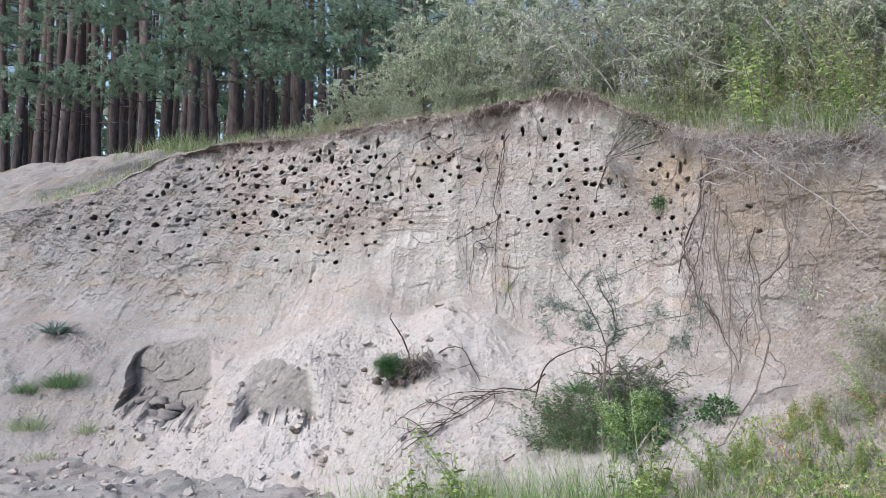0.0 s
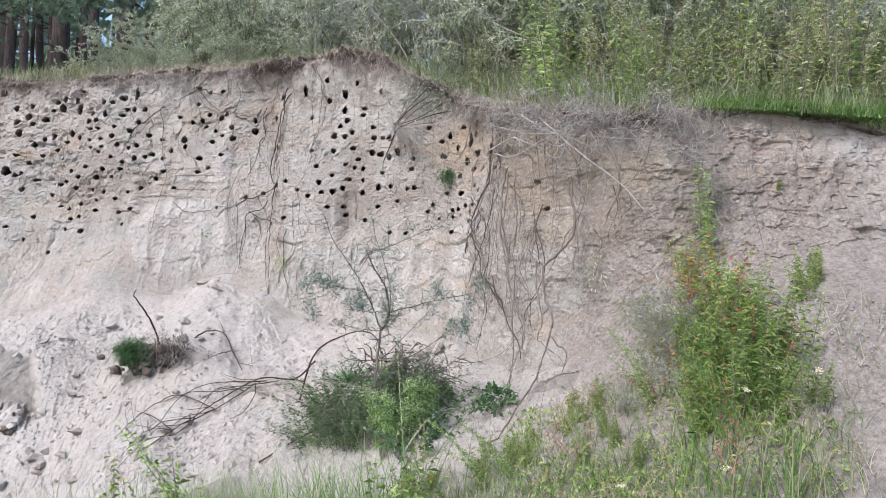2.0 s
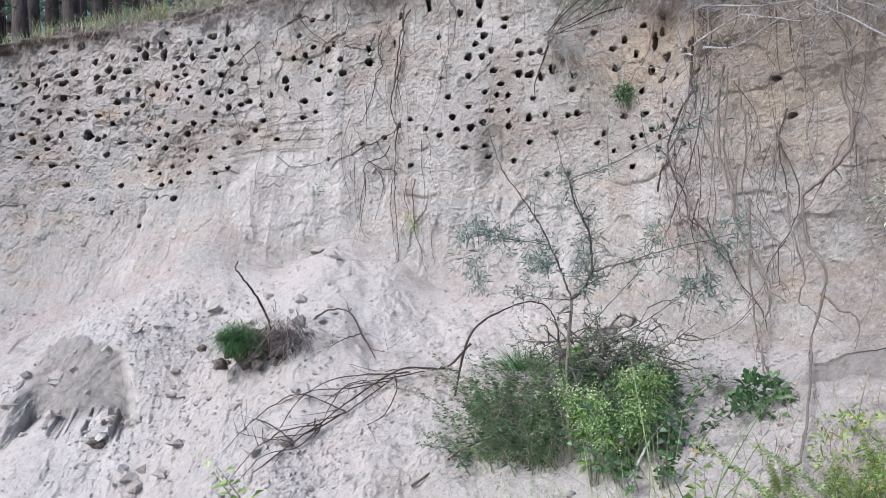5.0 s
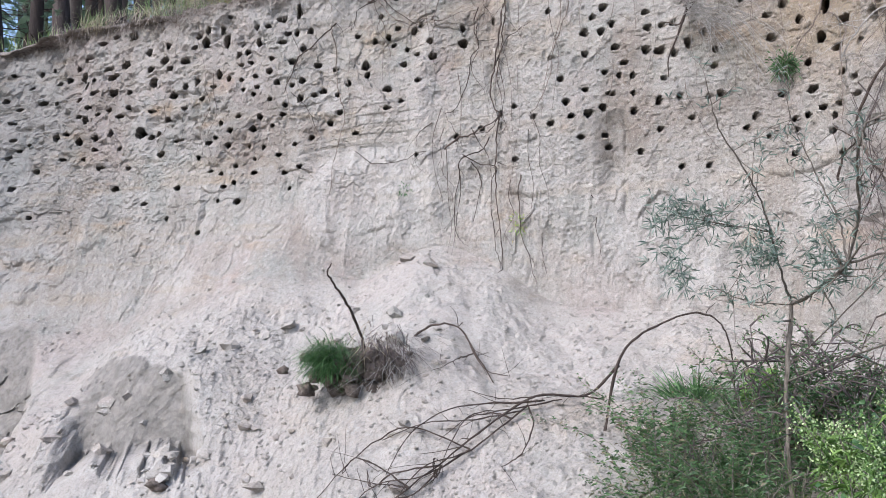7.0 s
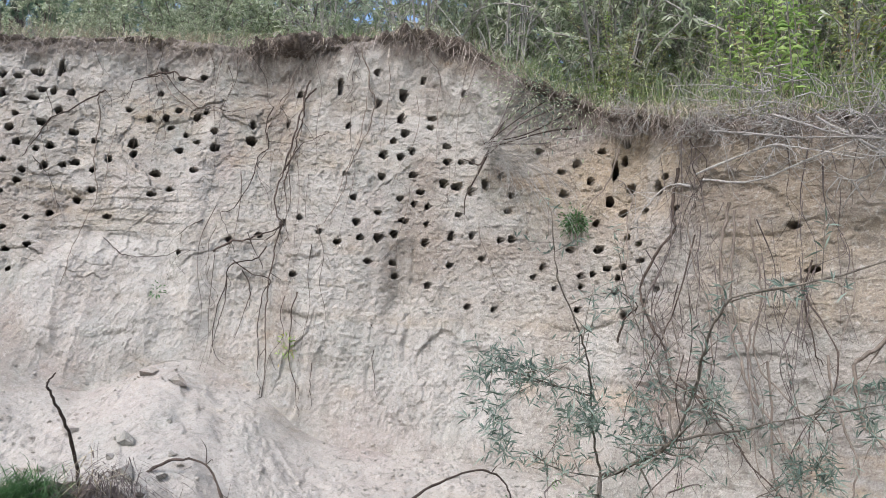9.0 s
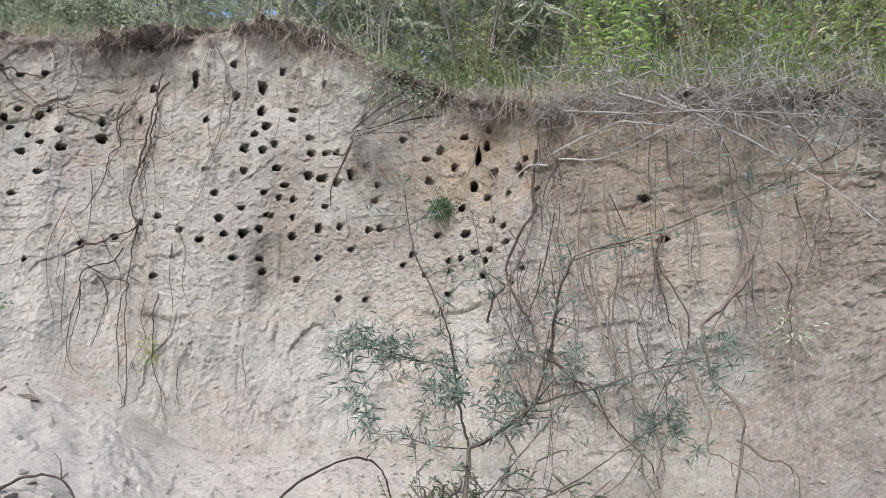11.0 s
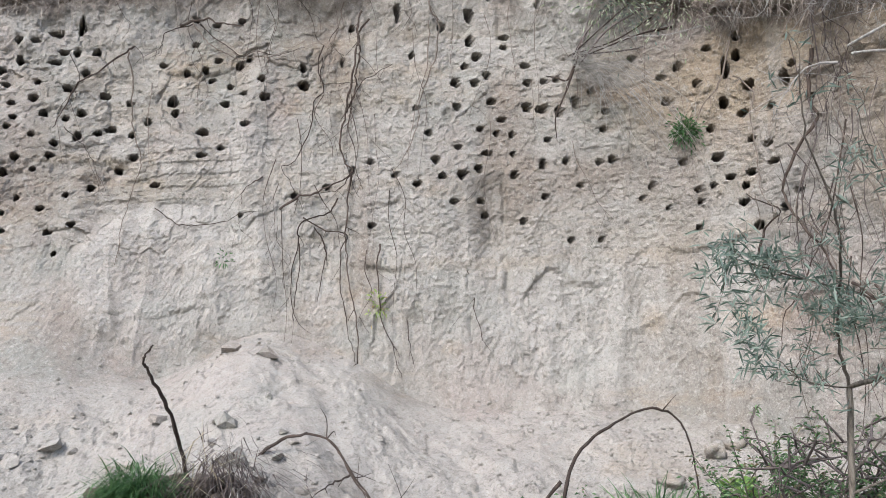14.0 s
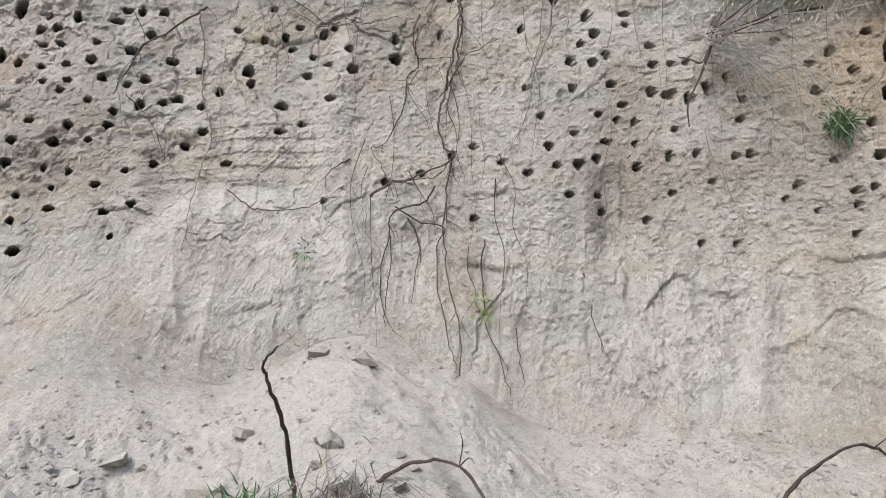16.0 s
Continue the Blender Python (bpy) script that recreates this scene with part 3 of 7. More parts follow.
PALE_FIBRE = leaf_material("pale_root_fibre", (0.22, 0.185, 0.155), (0.34, 0.295, 0.255), (0.46, 0.41, 0.36), through_light=0.1, rough=0.9)
BUDS = leaf_material("pale_buds", (0.09, 0.17, 0.05), (0.22, 0.35, 0.11), (0.50, 0.60, 0.34), through_light=0.35)
RED_LEAF = leaf_material("red_leaves", (0.30, 0.06, 0.035), (0.48, 0.13, 0.07), (0.55, 0.26, 0.12), through_light=0.4)
BLOSSOM = leaf_material("small_flowers", (0.75, 0.72, 0.6), (0.8, 0.78, 0.7), (0.8, 0.65, 0.1), through_light=0.3)


# ---- the sand cliff ----
def inside(q, a, b, soft):
    return step(a, a + soft, q) * (1 - step(b - soft, b, q))


def ruggedness(u, z):
    """Smooth planes of sand, and rough broken stretches between them."""
    rough = 0.8 * (1 - step(-2.4, -1.2, u)) * step(2.1, 2.6, z) + step(-0.02, 0.18, value_noise(u * 1.1, z * 1.3, 20) + 0.22 * fractal(u * 4, z * 3, 90, 3))
    return 0.62 + 0.38 * np.clip(rough, 0, 1)


# ragged ledges: places along the face and heights, how far the sand stands out over them, and over what height
LEDGES = ((((1.12, 1.68), (1.30, 1.66), (1.47, 1.78), (1.62, 1.88), (1.80, 1.84), (2.0, 1.83), (2.3, 1.92)), 0.075, 0.22),
          (((0.84, 1.58), (0.93, 1.70), (1.02, 1.78), (1.10, 1.74), (1.16, 1.70)), 0.060, 0.15),
          (((-0.12, 1.85), (0.22, 1.77), (0.56, 1.82), (0.66, 1.96)), 0.040, 0.12), (((-0.14, 2.24), (0.05, 2.22), (0.22, 2.29)), 0.035, 0.08),
          (((0.95, 1.40), (1.08, 1.42), (1.2, 1.47)), 0.03, 0.06), (((2.66, 2.50), (2.9, 2.44), (3.36, 2.32), (3.8, 2.28)), 0.05, 0.10), (((2.7, 1.93), (3.2, 1.84), (3.7, 1.76)), 0.035, 0.10),
          (((3.0, 2.08), (3.4, 2.12), (4.0, 2.02)), 0.02, 0.08), (((-1.85, 2.32), (-1.5, 2.36), (-1.1, 2.30)), 0.025, 0.10), (((-1.70, 1.62), (-1.4, 1.58), (-1.05, 1.66)), 0.025, 0.10),
          (((-2.9, 2.05), (-2.5, 2.0), (-2.1, 2.08)), 0.04, 0.12), (((-4.6, 2.42), (-4.0, 2.36), (-3.4, 2.42)), 0.04, 0.10),
          (((-1.5, 3.24), (-1.2, 3.2), (-0.95, 3.26)), 0.04, 0.10), (((4.9, 2.0), (5.4, 1.78), (5.9, 1.9), (6.5, 1.95)), 0.07, 0.15))
CRACKS = ((-0.16, 0.95, 1.98, 0.022, 0.07), (0.05, 1.0, 1.88, 0.018, 0.06), (0.53, 1.25, 1.9, 0.018, 0.05), (0.78, 1.45, 2.5, 0.02, 0.05), (-0.30, 2.2, 3.6, 0.03, 0.05),
          (0.18, 2.6, 3.6, 0.025, 0.04), (-0.62, 1.35, 1.9, 0.03, 0.04), (1.2, 1.2, 1.7, 0.02, 0.04), (-1.1, 1.3, 1.75, 0.025, 0.03), (-2.9, 1.3, 2.2, 0.03, 0.04), (1.75, 0.9, 1.5, 0.02, 0.03))


def cliff_form(u, v):
    d, z = profile(u, v)
    face = step(0.93, 1.12, v) * (1 - step(1.985, 2.1, v))
    fallen = 1 - step(0.82, 1.06, v)
    high = step(2.2, 2.7, z)
    left = 1 - step(-2.2, -1.2, u)
    right = step(1.9, 2.6, u)
    # broad bulges, hollows and upright gullies of the face
    swell = 0.13 * fractal(u * 0.8 + 3, z * 0.55, 3, 3) + 0.030 * fractal(u * 2.6, z * 1.7, 5, 3)
    gully = 0.055 * np.abs(fractal(u * 4.5 + 0.25 * np.sin(z * 2.1), z * 0.55, 8, 3)) * (0.3 + 0.7 * (1 - high)) * (1 - 0.6 * right)
    beds = (0.006 + 0.014 * right) * value_noise(u * 0.7, z * 8.0, 11) + 0.007 * value_noise(u * 1.9, z * 21.0, 12) * step(-0.1, 0.2, value_noise(u * 0.6, z * 1.1, 13))
    pitted = 0.09 * np.maximum(fractal(u * 6.0, z * 8.5, 14, 4) - 0.12, 0) * step(1.9, 2.5, z) * (0.2 + 0.8 * left) * (1 - 0.6 * right)
    rugged = ruggedness(u, z)
    lumps = rugged * (0.006 * fractal(u * 13, z * 11, 15, 3) + 0.007 * fractal(u * 34, z * 34, 16, 2)) + 0.005 * value_noise(u * 62, z * 66, 21)
    crumbs = 0.007 * step(0.10, 0.18, value_noise(u * 19, z * 22, 17)) * step(0.0, 0.2, value_noise(u * 1.4, z * 1.6, 18)) + 0.006 * step(0.18, 0.24, value_noise(u * 41, z * 45, 29))
    pitted = pitted + 0.02 * left * step(0.28, 0.40, fractal(u * 4.6, z * 8.5, 89, 4)) * inside(z, 2.45, 3.5, 0.2)
    # plates that broke off, and fine runnels down the lower face
    pu, pz = u * 1.5 + 0.9 * fractal(u * 2.2, z * 2.2, 22, 4), z * 1.5 + 0.9 * fractal(u * 2.0, z * 2.4, 23, 5)
    iu, iz = np.floor(pu), np.floor(pz)
    facets = 0.008 * (hashed(iu, iz, 24) - 0.5) + 0.032 * ((hashed(iu, iz, 105) - 0.5) * (pu - iu - 0.5) + (hashed(iu, iz, 106) - 0.5) * (pz - iz - 0.5))
    qu, qz = pu * 2.7 + 0.5 * fractal(u * 7, z * 7, 107, 3), pz * 2.9 + 0.5 * fractal(u * 7, z * 7, 108, 3)
    iu, iz = np.floor(qu), np.floor(qz)
    facets = facets + 0.006 * (hashed(iu, iz, 109) - 0.5) + 0.016 * ((hashed(iu, iz, 110) - 0.5) * (qu - iu - 0.5) + (hashed(iu, iz, 111) - 0.5) * (qz - iz - 0.5))
    plates = facets * (1 - 0.5 * right)
    plates = plates * (0.35 + 0.65 * step(-0.15, 0.15, value_noise(u * 1.1, z * 1.3, 26)))
    runnels = 0.030 * np.abs(fractal(u * 7 + 0.4 * np.sin(z * 4), z * 0.8, 27, 2)) * (1 - step(1.9, 2.4, z)) * (1 - 0.5 * right)
    # a few slabs of crust with broken lower edges
    crust = step(0.0, 0.05, fractal(u * 1.1 + 5, z * 0.9, 81, 5)) + 0.6 * step(0.16, 0.20, fractal(u * 2.7, z * 2.2 + 8, 82, 4))
    crust = crust * 0.014 * (1 + 1.2 * fractal(u * 2.1, z * 1.7, 86, 3))
    # undercut beds at the dry end
    crust = crust + right * (0.020 * step(-0.08, 0.10, fractal(u * 1.1 + 4, z * 3.2, 87, 5)) + 0.009 * step(0.05, 0.20, fractal(u * 3.1, z * 5.5, 88, 4)) - 0.015)
    # the pale bulge, the rib beside the column of roots and the hollow behind them
    r = np.hypot((u + 1.42) / 0.54, (z - 1.78) / 0.52) * (1 + 0.22 * fractal(u * 2.2, z * 2.0, 101, 3))
    crust = crust + 0.075 * (1 - step(0.62, 1.0, r))
    crust = crust + (0.06 * np.exp(-((u + 0.80 + 0.06 * np.sin(z * 3)) / 0.10) ** 2) - 0.07 * np.exp(-((u + 0.32) / 0.19) ** 2)) * inside(z, 1.5, 3.5, 0.4)
    crust = crust - 0.06 * np.exp(-((u + 0.25) / 0.26) ** 2) * inside(z, 3.30, 3.74, 0.16) - 0.06 * np.exp(-((u - 0.70) / 0.09) ** 2) * inside(z, 1.75, 2.45, 0.2)
    # broken ledges: sand stands out above a ragged line and falls back under it
    for line, deep, rise in LEDGES:
        us, zs = zip(*line)
        at = np.interp(u, us, zs) + 0.035 * fractal(u * 5.0, u * 0 + us[0], 102, 5)
        over = z - at
        broken = 0.08 + 0.42 * step(-0.10, 0.25, value_noise(u * 3.3, u * 0 + us[0], 104))
        crust = crust + deep * broken * inside(u, us[0] - 0.06, us[-1] + 0.06, 0.12) * (step(-0.010, 0.022, over) * np.exp(-np.maximum(over, 0) / rise) - 0.35 * step(0, 0.012, -over) * np.exp(-np.maximum(-over, 0) / 0.05))
    dry = step(3.9, 4.7, u)
    lumps = lumps + dry * (0.05 * fractal(u * 3.6, z * 4.0, 118, 5) + 0.016 * step(0.03, 0.10, fractal(u * 6, z * 8, 119, 4)) + 0.012 * step(0.08, 0.16, value_noise(u * 17, z * 19, 120)))
    far = 1 - step(-5.2, -3.4, u)
    lumps = lumps + (1 - step(-2.9, -1.8, u)) * (0.030 * fractal(u * 3.3, z * 4.2, 115, 5) + 0.010 * step(0.04, 0.10, fractal(u * 5, z * 7, 116, 4)))
    gully, runnels = gully * (1 - 0.75 * far), runnels * (1 - 0.85 * far)
    crust = crust + far * (0.07 * fractal(u * 2.4, z * 3.4, 113, 4) + 0.02 * step(0.05, 0.18, fractal(u * 3.1, z * 4.5, 114, 4)))
    # upright cracks
    for cu, z0, z1, wide, deep in CRACKS:
        off = (u - cu - 0.07 * value_noise(z * 2.6, z * 0 + cu, 84) - 0.03 * value_noise(z * 9.0, z * 0 + cu, 85)) / wide
        crust = crust - 0.7 * deep * np.exp(-off * off) * inside(z, z0, z1, 0.3) * (0.25 + 0.75 * step(-0.15, 0.1, value_noise(z * 5.0, z * 0 + cu, 112)))
    d = d + face * (crust + swell - gully + beds - pitted + lumps + rugged * crumbs + plates - runnels)
    # the bedded stretch
    d = d + 0.004 * inside(u, -1.75, -0.75, 0.25) * inside(z, 2.28, 2.75, 0.1) * np.sign(np.sin(z * 78 + 7.0 * value_noise(u * 3, z * 2, 19)))
    # the fallen slope: runnels, clods and crumbs
    px, py, nx, ny = face_at(u, 1.9)
    a, w = px + d * nx, py + d * ny
    z = z + fallen * (0.16 * fractal(a * 0.9, w * 0.9, 31, 3) + 0.09 * fractal(a * 2.7, w * 2.3, 32, 3)
                      + 0.030 * fractal(a * 7, w * 6, 33, 3) + 0.016 * step(0.06, 0.16, value_noise(a * 10, w * 9, 34)) * step(-0.1, 0.1, value_noise(a * 2.1, w * 1.7, 35))
                      + (0.012 * step(0.10, 0.20, value_noise(a * 23, w * 20, 36)) + 0.016 * fractal(a * 38, w * 32, 37, 2)) * (0.25 + 0.75 * step(-0.15, 0.15, fractal(a * 1.8, w * 1.6, 38, 3))))
    # sand dug away: a bay with an upright back, and a shallower scoop beside it
    lean = 0.16 * fractal(u * 1.6, v * 4, 41, 2) + 0.05 * fractal(u * 5, v * 16, 45, 3)
    tilt = 0.08 * fractal(u * 2.0, v * 2, 44, 2) + 0.05 * fractal(u * 7, v * 3, 46, 3)
    bay = inside(u, -5.02 + (0.66 - v) * 2.0 + 0.45 * np.maximum(v - 0.72, 0) + lean, -3.93 + (0.90 - v) * 1.8 + lean, 0.10) * inside(v, 0.37 + tilt, 1.01 - 0.35 * (u + 4.55) ** 2 + tilt, 0.10)
    dig = 0.8 * bay * (0.45 + 0.55 * (1 - step(0.58, 0.92, v))) * np.maximum(d - (0.62 + 0.14 * fractal(u * 2.2, v * 5, 42, 4) + 0.04 * step(0.0, 0.08, fractal(u * 3.5, v * 11, 47, 4))), 0)
    scoop = step(-3.15, -2.80, u - (0.61 - v) * 1.9 - lean) * (1 - step(-1.84, -1.72, u - (0.5 - v) * 1.9 - lean)) * inside(v, 0.40 + tilt, 0.62 + 0.5 * tilt + 0.20 * np.clip((-2.04 - u) / 0.86, 0, 1), 0.03)
    dig = dig + 0.85 * scoop * np.maximum(d - (1.28 + 0.10 * fractal(u * 2.2, v * 7, 48, 4)), 0)
    nook = inside(u, 3.62, 4.12, 0.1) * inside(v, 0.74, 0.87, 0.025)
    d = d - 0.05 * nook
    z = z - 0.6 * (1 - step(0, 0.05, v))
    # crumbling edge under the turf
    rim = inside(v, 1.80, 2.12, 0.12) * (1 - 0.8 * step(4.2, 4.9, u))
    d = d + rim * (0.10 * fractal(u * 2.4, v * 3, 51, 4) + 0.03 * fractal(u * 14, v * 22, 52, 3) + 0.06 * inside(u, -0.3, 1.7, 0.5))
    z = z + step(1.9, 2.2, v) * (0.10 * fractal(u * 1.7, 0.3, 53, 3) + 0.03 * fractal(u * 9, v * 3, 54, 3))
    # darker tone over the bay, the scoop and the nook
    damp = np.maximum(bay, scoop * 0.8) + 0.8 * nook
    soil = step(-0.28 - 0.14 * step(2.0, 2.8, u), -0.02, z - hermite(u, FACE_U, LIP_Z)) * (1 - 0.45 * (1 - step(-8, -5, u))) * (1 - 0.7 * step(4.3, 5.0, u))
    soil = np.maximum(soil, 0.75 * step(3.3, 4.4, u + 0.5 * fractal(u * 1.5, v * 4, 73, 3)) * (1 - step(1.6, 2.0, v)))
    return d, z, soil, damp, dig


def cliff_place(u, v, burrows=False):
    """Places of the finished cliff, with its soil and the darker tone of its dug-out parts."""
    d, z, soil, damp, dig = cliff_form(u, v)
    x, y, nx, ny = face_at(u)
    if burrows:                                       # dug straight in, the same way all along the front
        deep, turn = burrow_depth(u, z) * step(0.9, 1.05, v), step(1.7, 2.5, u)
        bx, by = 0.05 * (1 - turn) - nx * turn, 0.99 * (1 - turn) - ny * turn
        x, y = x + deep * bx, y + deep * by
    _, _, wx, wy = face_at(u, 1.9)
    out = np.maximum(d, 0)
    x, y = x + (d - out) * nx + out * wx - 0.22 * dig, y + (d - out) * ny + out * wy + 0.95 * dig
    return x, y, z, soil, damp


def burrow_depth(u, z):
    """How far the burrows go in, at each place of the face."""
    deep = np.zeros_like(u)
    cols = u[0]
    for k, (bu, bz, w, h) in enumerate(BURROWS):
        bu, bz, w, h = bu / 100, bz / 100, w / 200, h / 200
        w, h = max(w * 0.88, 0.020), max(h * 0.92, 0.018)
        if bu < -2.2:
            w, h = w * 0.84, h * 0.86
        a, b = np.searchsorted(cols, (bu - 1.5 * w, bu + 1.5 * w))
        if b <= a:
            continue
        x, y = (u[:, a:b] - bu) / w, (z[:, a:b] - bz) / h
        turn = np.arctan2(y, x)
        r = np.sqrt(x * x + y * y) * (1 + 0.06 * np.sin(2 * turn + k) + 0.07 * np.sin(3 * turn + 2.3 * k) + 0.06 * np.sin(5 * turn + 1.3 * k) + 0.04 * np.sin(9 * turn + 0.7 * k))
        far = 0.38 + 0.25 * (0.5 + 0.5 * math.sin(k * 12.9))
        if h > 1.9 * w or w > 2.2 * h:
            far *= 0.55
        mouth = 0.008 * (1 - step(0.9, 1.45, r))
        deep[:, a:b] = np.maximum(deep[:, a:b], far * (1 - step(0.90, 1.02, r)) + mouth)
    return deep


def crust_of(u, z):
    """Pale dry crust: the bulge, the rib, and broken patches."""
    r = np.hypot((u + 1.42) / 0.54, (z - 1.78) / 0.52) * (1 + 0.22 * fractal(u * 2.2, z * 2.0, 101, 3))
    pale = 1.1 * (1 - step(0.8, 1.05, r)) + 0.9 * np.exp(-((u + 0.80 + 0.06 * np.sin(z * 3)) / 0.14) ** 2) * inside(z, 1.5, 3.5, 0.4)
    pale = pale + 0.7 * inside(u, 0.85, 2.4, 0.3) * inside(z, 0.9, 1.9, 0.2)
    return np.clip(pale + 0.8 * step(0.0, 0.06, fractal(u * 1.1 + 5, z * 0.9, 81, 5)) + 0.5 * fractal(u * 6, z * 6, 103, 4), 0, 1.3)


def build_cliff():
    us = np.concatenate([np.arange(-15, -9.4, 0.12), np.arange(-9.4, -4.4, 0.0145), np.arange(-4.4, 3.0, 0.0098), np.arange(3.0, 6.6, 0.016), np.arange(6.6, 13, 0.12)])
    vs = np.concatenate([np.linspace(0, 1, 165, False), np.linspace(1, 1.3, 48, False), np.linspace(1.3, 2, 205, False), np.linspace(2, 3, 14, False), np.linspace(3, 4, 8)])
    u, v = np.meshgrid(us, vs)
    x, y, z, soil, damp = cliff_place(u, v, True)
    i = np.arange(u.size).reshape(u.shape)
    bag = Bag()
    bag.add(np.stack([x, y, z], -1), np.stack([i[:-1, :-1], i[:-1, 1:], i[1:, 1:], i[1:, :-1]], -1).reshape(-1, 4))
    me = bag.mesh("sand_cliff", SAND, False)
    ochre = inside(u, 0.9, 6.5, 0.9) * inside(z, 1.45, 3.3, 0.45) * (0.50 + 0.35 * inside(u, 2.5, 4.6, 0.5) + 0.9 * fractal(u * 0.9, z * 3.0, 71, 3)) + 0.8 * np.exp(-((u - 1.6) / 0.09) ** 2 - ((z - 1.42) / 0.12) ** 2) + 0.7 * np.exp(-((u - 0.42) / 0.10) ** 2 - ((z - 1.32) / 0.09) ** 2) + 1.1 * np.exp(-((u - 2.25) / 0.28) ** 2 - ((z - 2.9) / 0.25) ** 2)
    brown = 0.25 * fractal(u * 1.6, z * 2.2, 117, 4)
    for cu, cz, wide, tall in ((0.72, 2.2, 0.30, 0.32), (0.8, 2.8, 0.18, 0.4), (-2.5, 2.42, 0.4, 0.28), (-0.35, 3.3, 0.22, 0.3), (1.35, 2.35, 0.45, 0.2), (2.9, 2.55, 0.8, 0.35), (-0.1, 2.0, 0.12, 0.5), (-1.8, 2.5, 0.2, 0.12), (3.9, 1.9, 0.6, 0.5), (5.9, 2.35, 0.8, 0.35), (5.0, 2.6, 0.5, 0.15)):
        brown = brown + 0.8 * np.exp(-((u - cu) / wide) ** 2 - ((z - cz) / tall) ** 2)
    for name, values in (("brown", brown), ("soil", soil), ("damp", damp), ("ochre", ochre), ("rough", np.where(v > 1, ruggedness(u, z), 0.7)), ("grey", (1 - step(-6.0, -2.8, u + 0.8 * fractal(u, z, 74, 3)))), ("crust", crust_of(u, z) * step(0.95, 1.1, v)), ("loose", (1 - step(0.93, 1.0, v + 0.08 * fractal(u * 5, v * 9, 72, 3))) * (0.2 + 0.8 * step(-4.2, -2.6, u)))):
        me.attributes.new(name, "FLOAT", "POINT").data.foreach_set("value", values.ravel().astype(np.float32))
    return thing("sand_cliff", "pale crumbling sand cliff riddled with small dark nesting burrows", "cliff", data=me)


cliff = build_cliff()


def loose_sand(me, share=1.0, grey=0.1):
    me.attributes.new("grey", "FLOAT", "POINT").data.foreach_set("value", np.full(len(me.vertices), grey, np.float32))
    me.attributes.new("rough", "FLOAT", "POINT").data.foreach_set("value", np.full(len(me.vertices), 0.7, np.float32))
    me.attributes.new("loose", "FLOAT", "POINT").data.foreach_set("value", np.full(len(me.vertices), share, np.float32))
    return me


def build_ground():
    xs = np.concatenate([np.linspace(-400, -14, 12, False), np.arange(-14, -9, 0.2), np.arange(-9, 5, 0.035), np.arange(5, 14, 0.2), np.linspace(14, 400, 12)])
    ys = np.concatenate([np.linspace(-400, -6, 12, False), np.arange(-6, 3.4, 0.2), np.arange(3.4, 9.4, 0.035), np.arange(9.4, 14, 0.2), np.linspace(14, 400, 12)])
    x, y = np.meshgrid(xs, ys)
    bag = Bag()
    i = np.arange(x.size).reshape(x.shape)
    bag.add(np.stack([x, y, floor_height(x, y)], -1), np.stack([i[:-1, :-1], i[:-1, 1:], i[1:, 1:], i[1:, :-1]], -1).reshape(-1, 4))
    thing("ground", "sandy floor of the pit", "ground", kind="structure", data=loose_sand(bag.mesh("ground", SAND), 0.4, 0.8))
    us = np.arange(-16, 13.6, 0.1)
    qs = np.concatenate([np.arange(0.45, 4, 0.12), np.linspace(4, 30, 40), np.linspace(32, 400, 12)])
    u, q = np.meshgrid(us, qs)
    px, py, nx, ny = face_at(u, 1.2)
    z = top_rise(u, q) + 0.10 * fractal(u * 1.5, q * 1.5, 61, 3) * step(0.5, 1.5, q) - 0.06 * (1 - step(0.5, 1.2, q))
    i = np.arange(u.size).reshape(u.shape)
    bag = Bag()
    bag.add(np.stack([px - q * nx, py - q * ny, z], -1), np.stack([i[:-1, :-1], i[:-1, 1:], i[1:, 1:], i[1:, :-1]], -1).reshape(-1, 4))
    me = bag.mesh("upper_ground", LITTER)
    thing("upper_ground", "ground with litter above the cliff", "ground", kind="structure", data=me)


build_ground()


def build_bench():
    """The bare sandy bench behind the low end of the edge."""
    u, q = np.meshgrid(np.arange(-15, -3.6, 0.06), np.arange(0.35, 6.2, 0.06))
    px, py, nx, ny = face_at(u, 1.2)
    fade = 1 - step(-5.4, -3.7, u)
    z = top_rise(u, q) - 0.10 + 0.13 * fade * (1 - step(5.0, 6.1, q)) - 0.30 * (1 - step(0.3, 1.0, q)) + 0.10 * fractal(u * 1.5, q * 1.5, 61, 3) + 0.08 * fractal(u * 4, q * 4, 62, 4) + 0.03 * fractal(u * 14, q * 14, 63, 2)
    i = np.arange(u.size).reshape(u.shape)
    bag = Bag()
    bag.add(np.stack([px - q * nx, py - q * ny, z], -1), np.stack([i[:-1, :-1], i[:-1, 1:], i[1:, 1:], i[1:, :-1]], -1).reshape(-1, 4))
    thing("sandy_bench", "bare sandy bench behind the cliff edge", "ground", kind="structure", data=loose_sand(bag.mesh("sandy_bench", SAND, False), 0.0, 1.0))


build_bench()


# ---- where things stand: heights of the slope and the floor ----
LOOK_U, LOOK_V = np.meshgrid(np.arange(-10, 8, 0.04), np.linspace(0.02, 1.0, 70))


def lookup():
    x, y, z, _, _ = cliff_place(LOOK_U, LOOK_V)
    return np.stack([x, y, z], -1).reshape(-1, 3)


SLOPE = lookup()


def stand(x, y):
    """Height of what lies under a place in front of the cliff."""
    r = (SLOPE[:, 0] - x) ** 2 + (SLOPE[:, 1] - y) ** 2
    k = int(np.argmin(r))
    low = float(floor_height(np.float64(x), np.float64(y)))
    return max(low, float(SLOPE[k, 2])) if r[k] < 0.01 else low


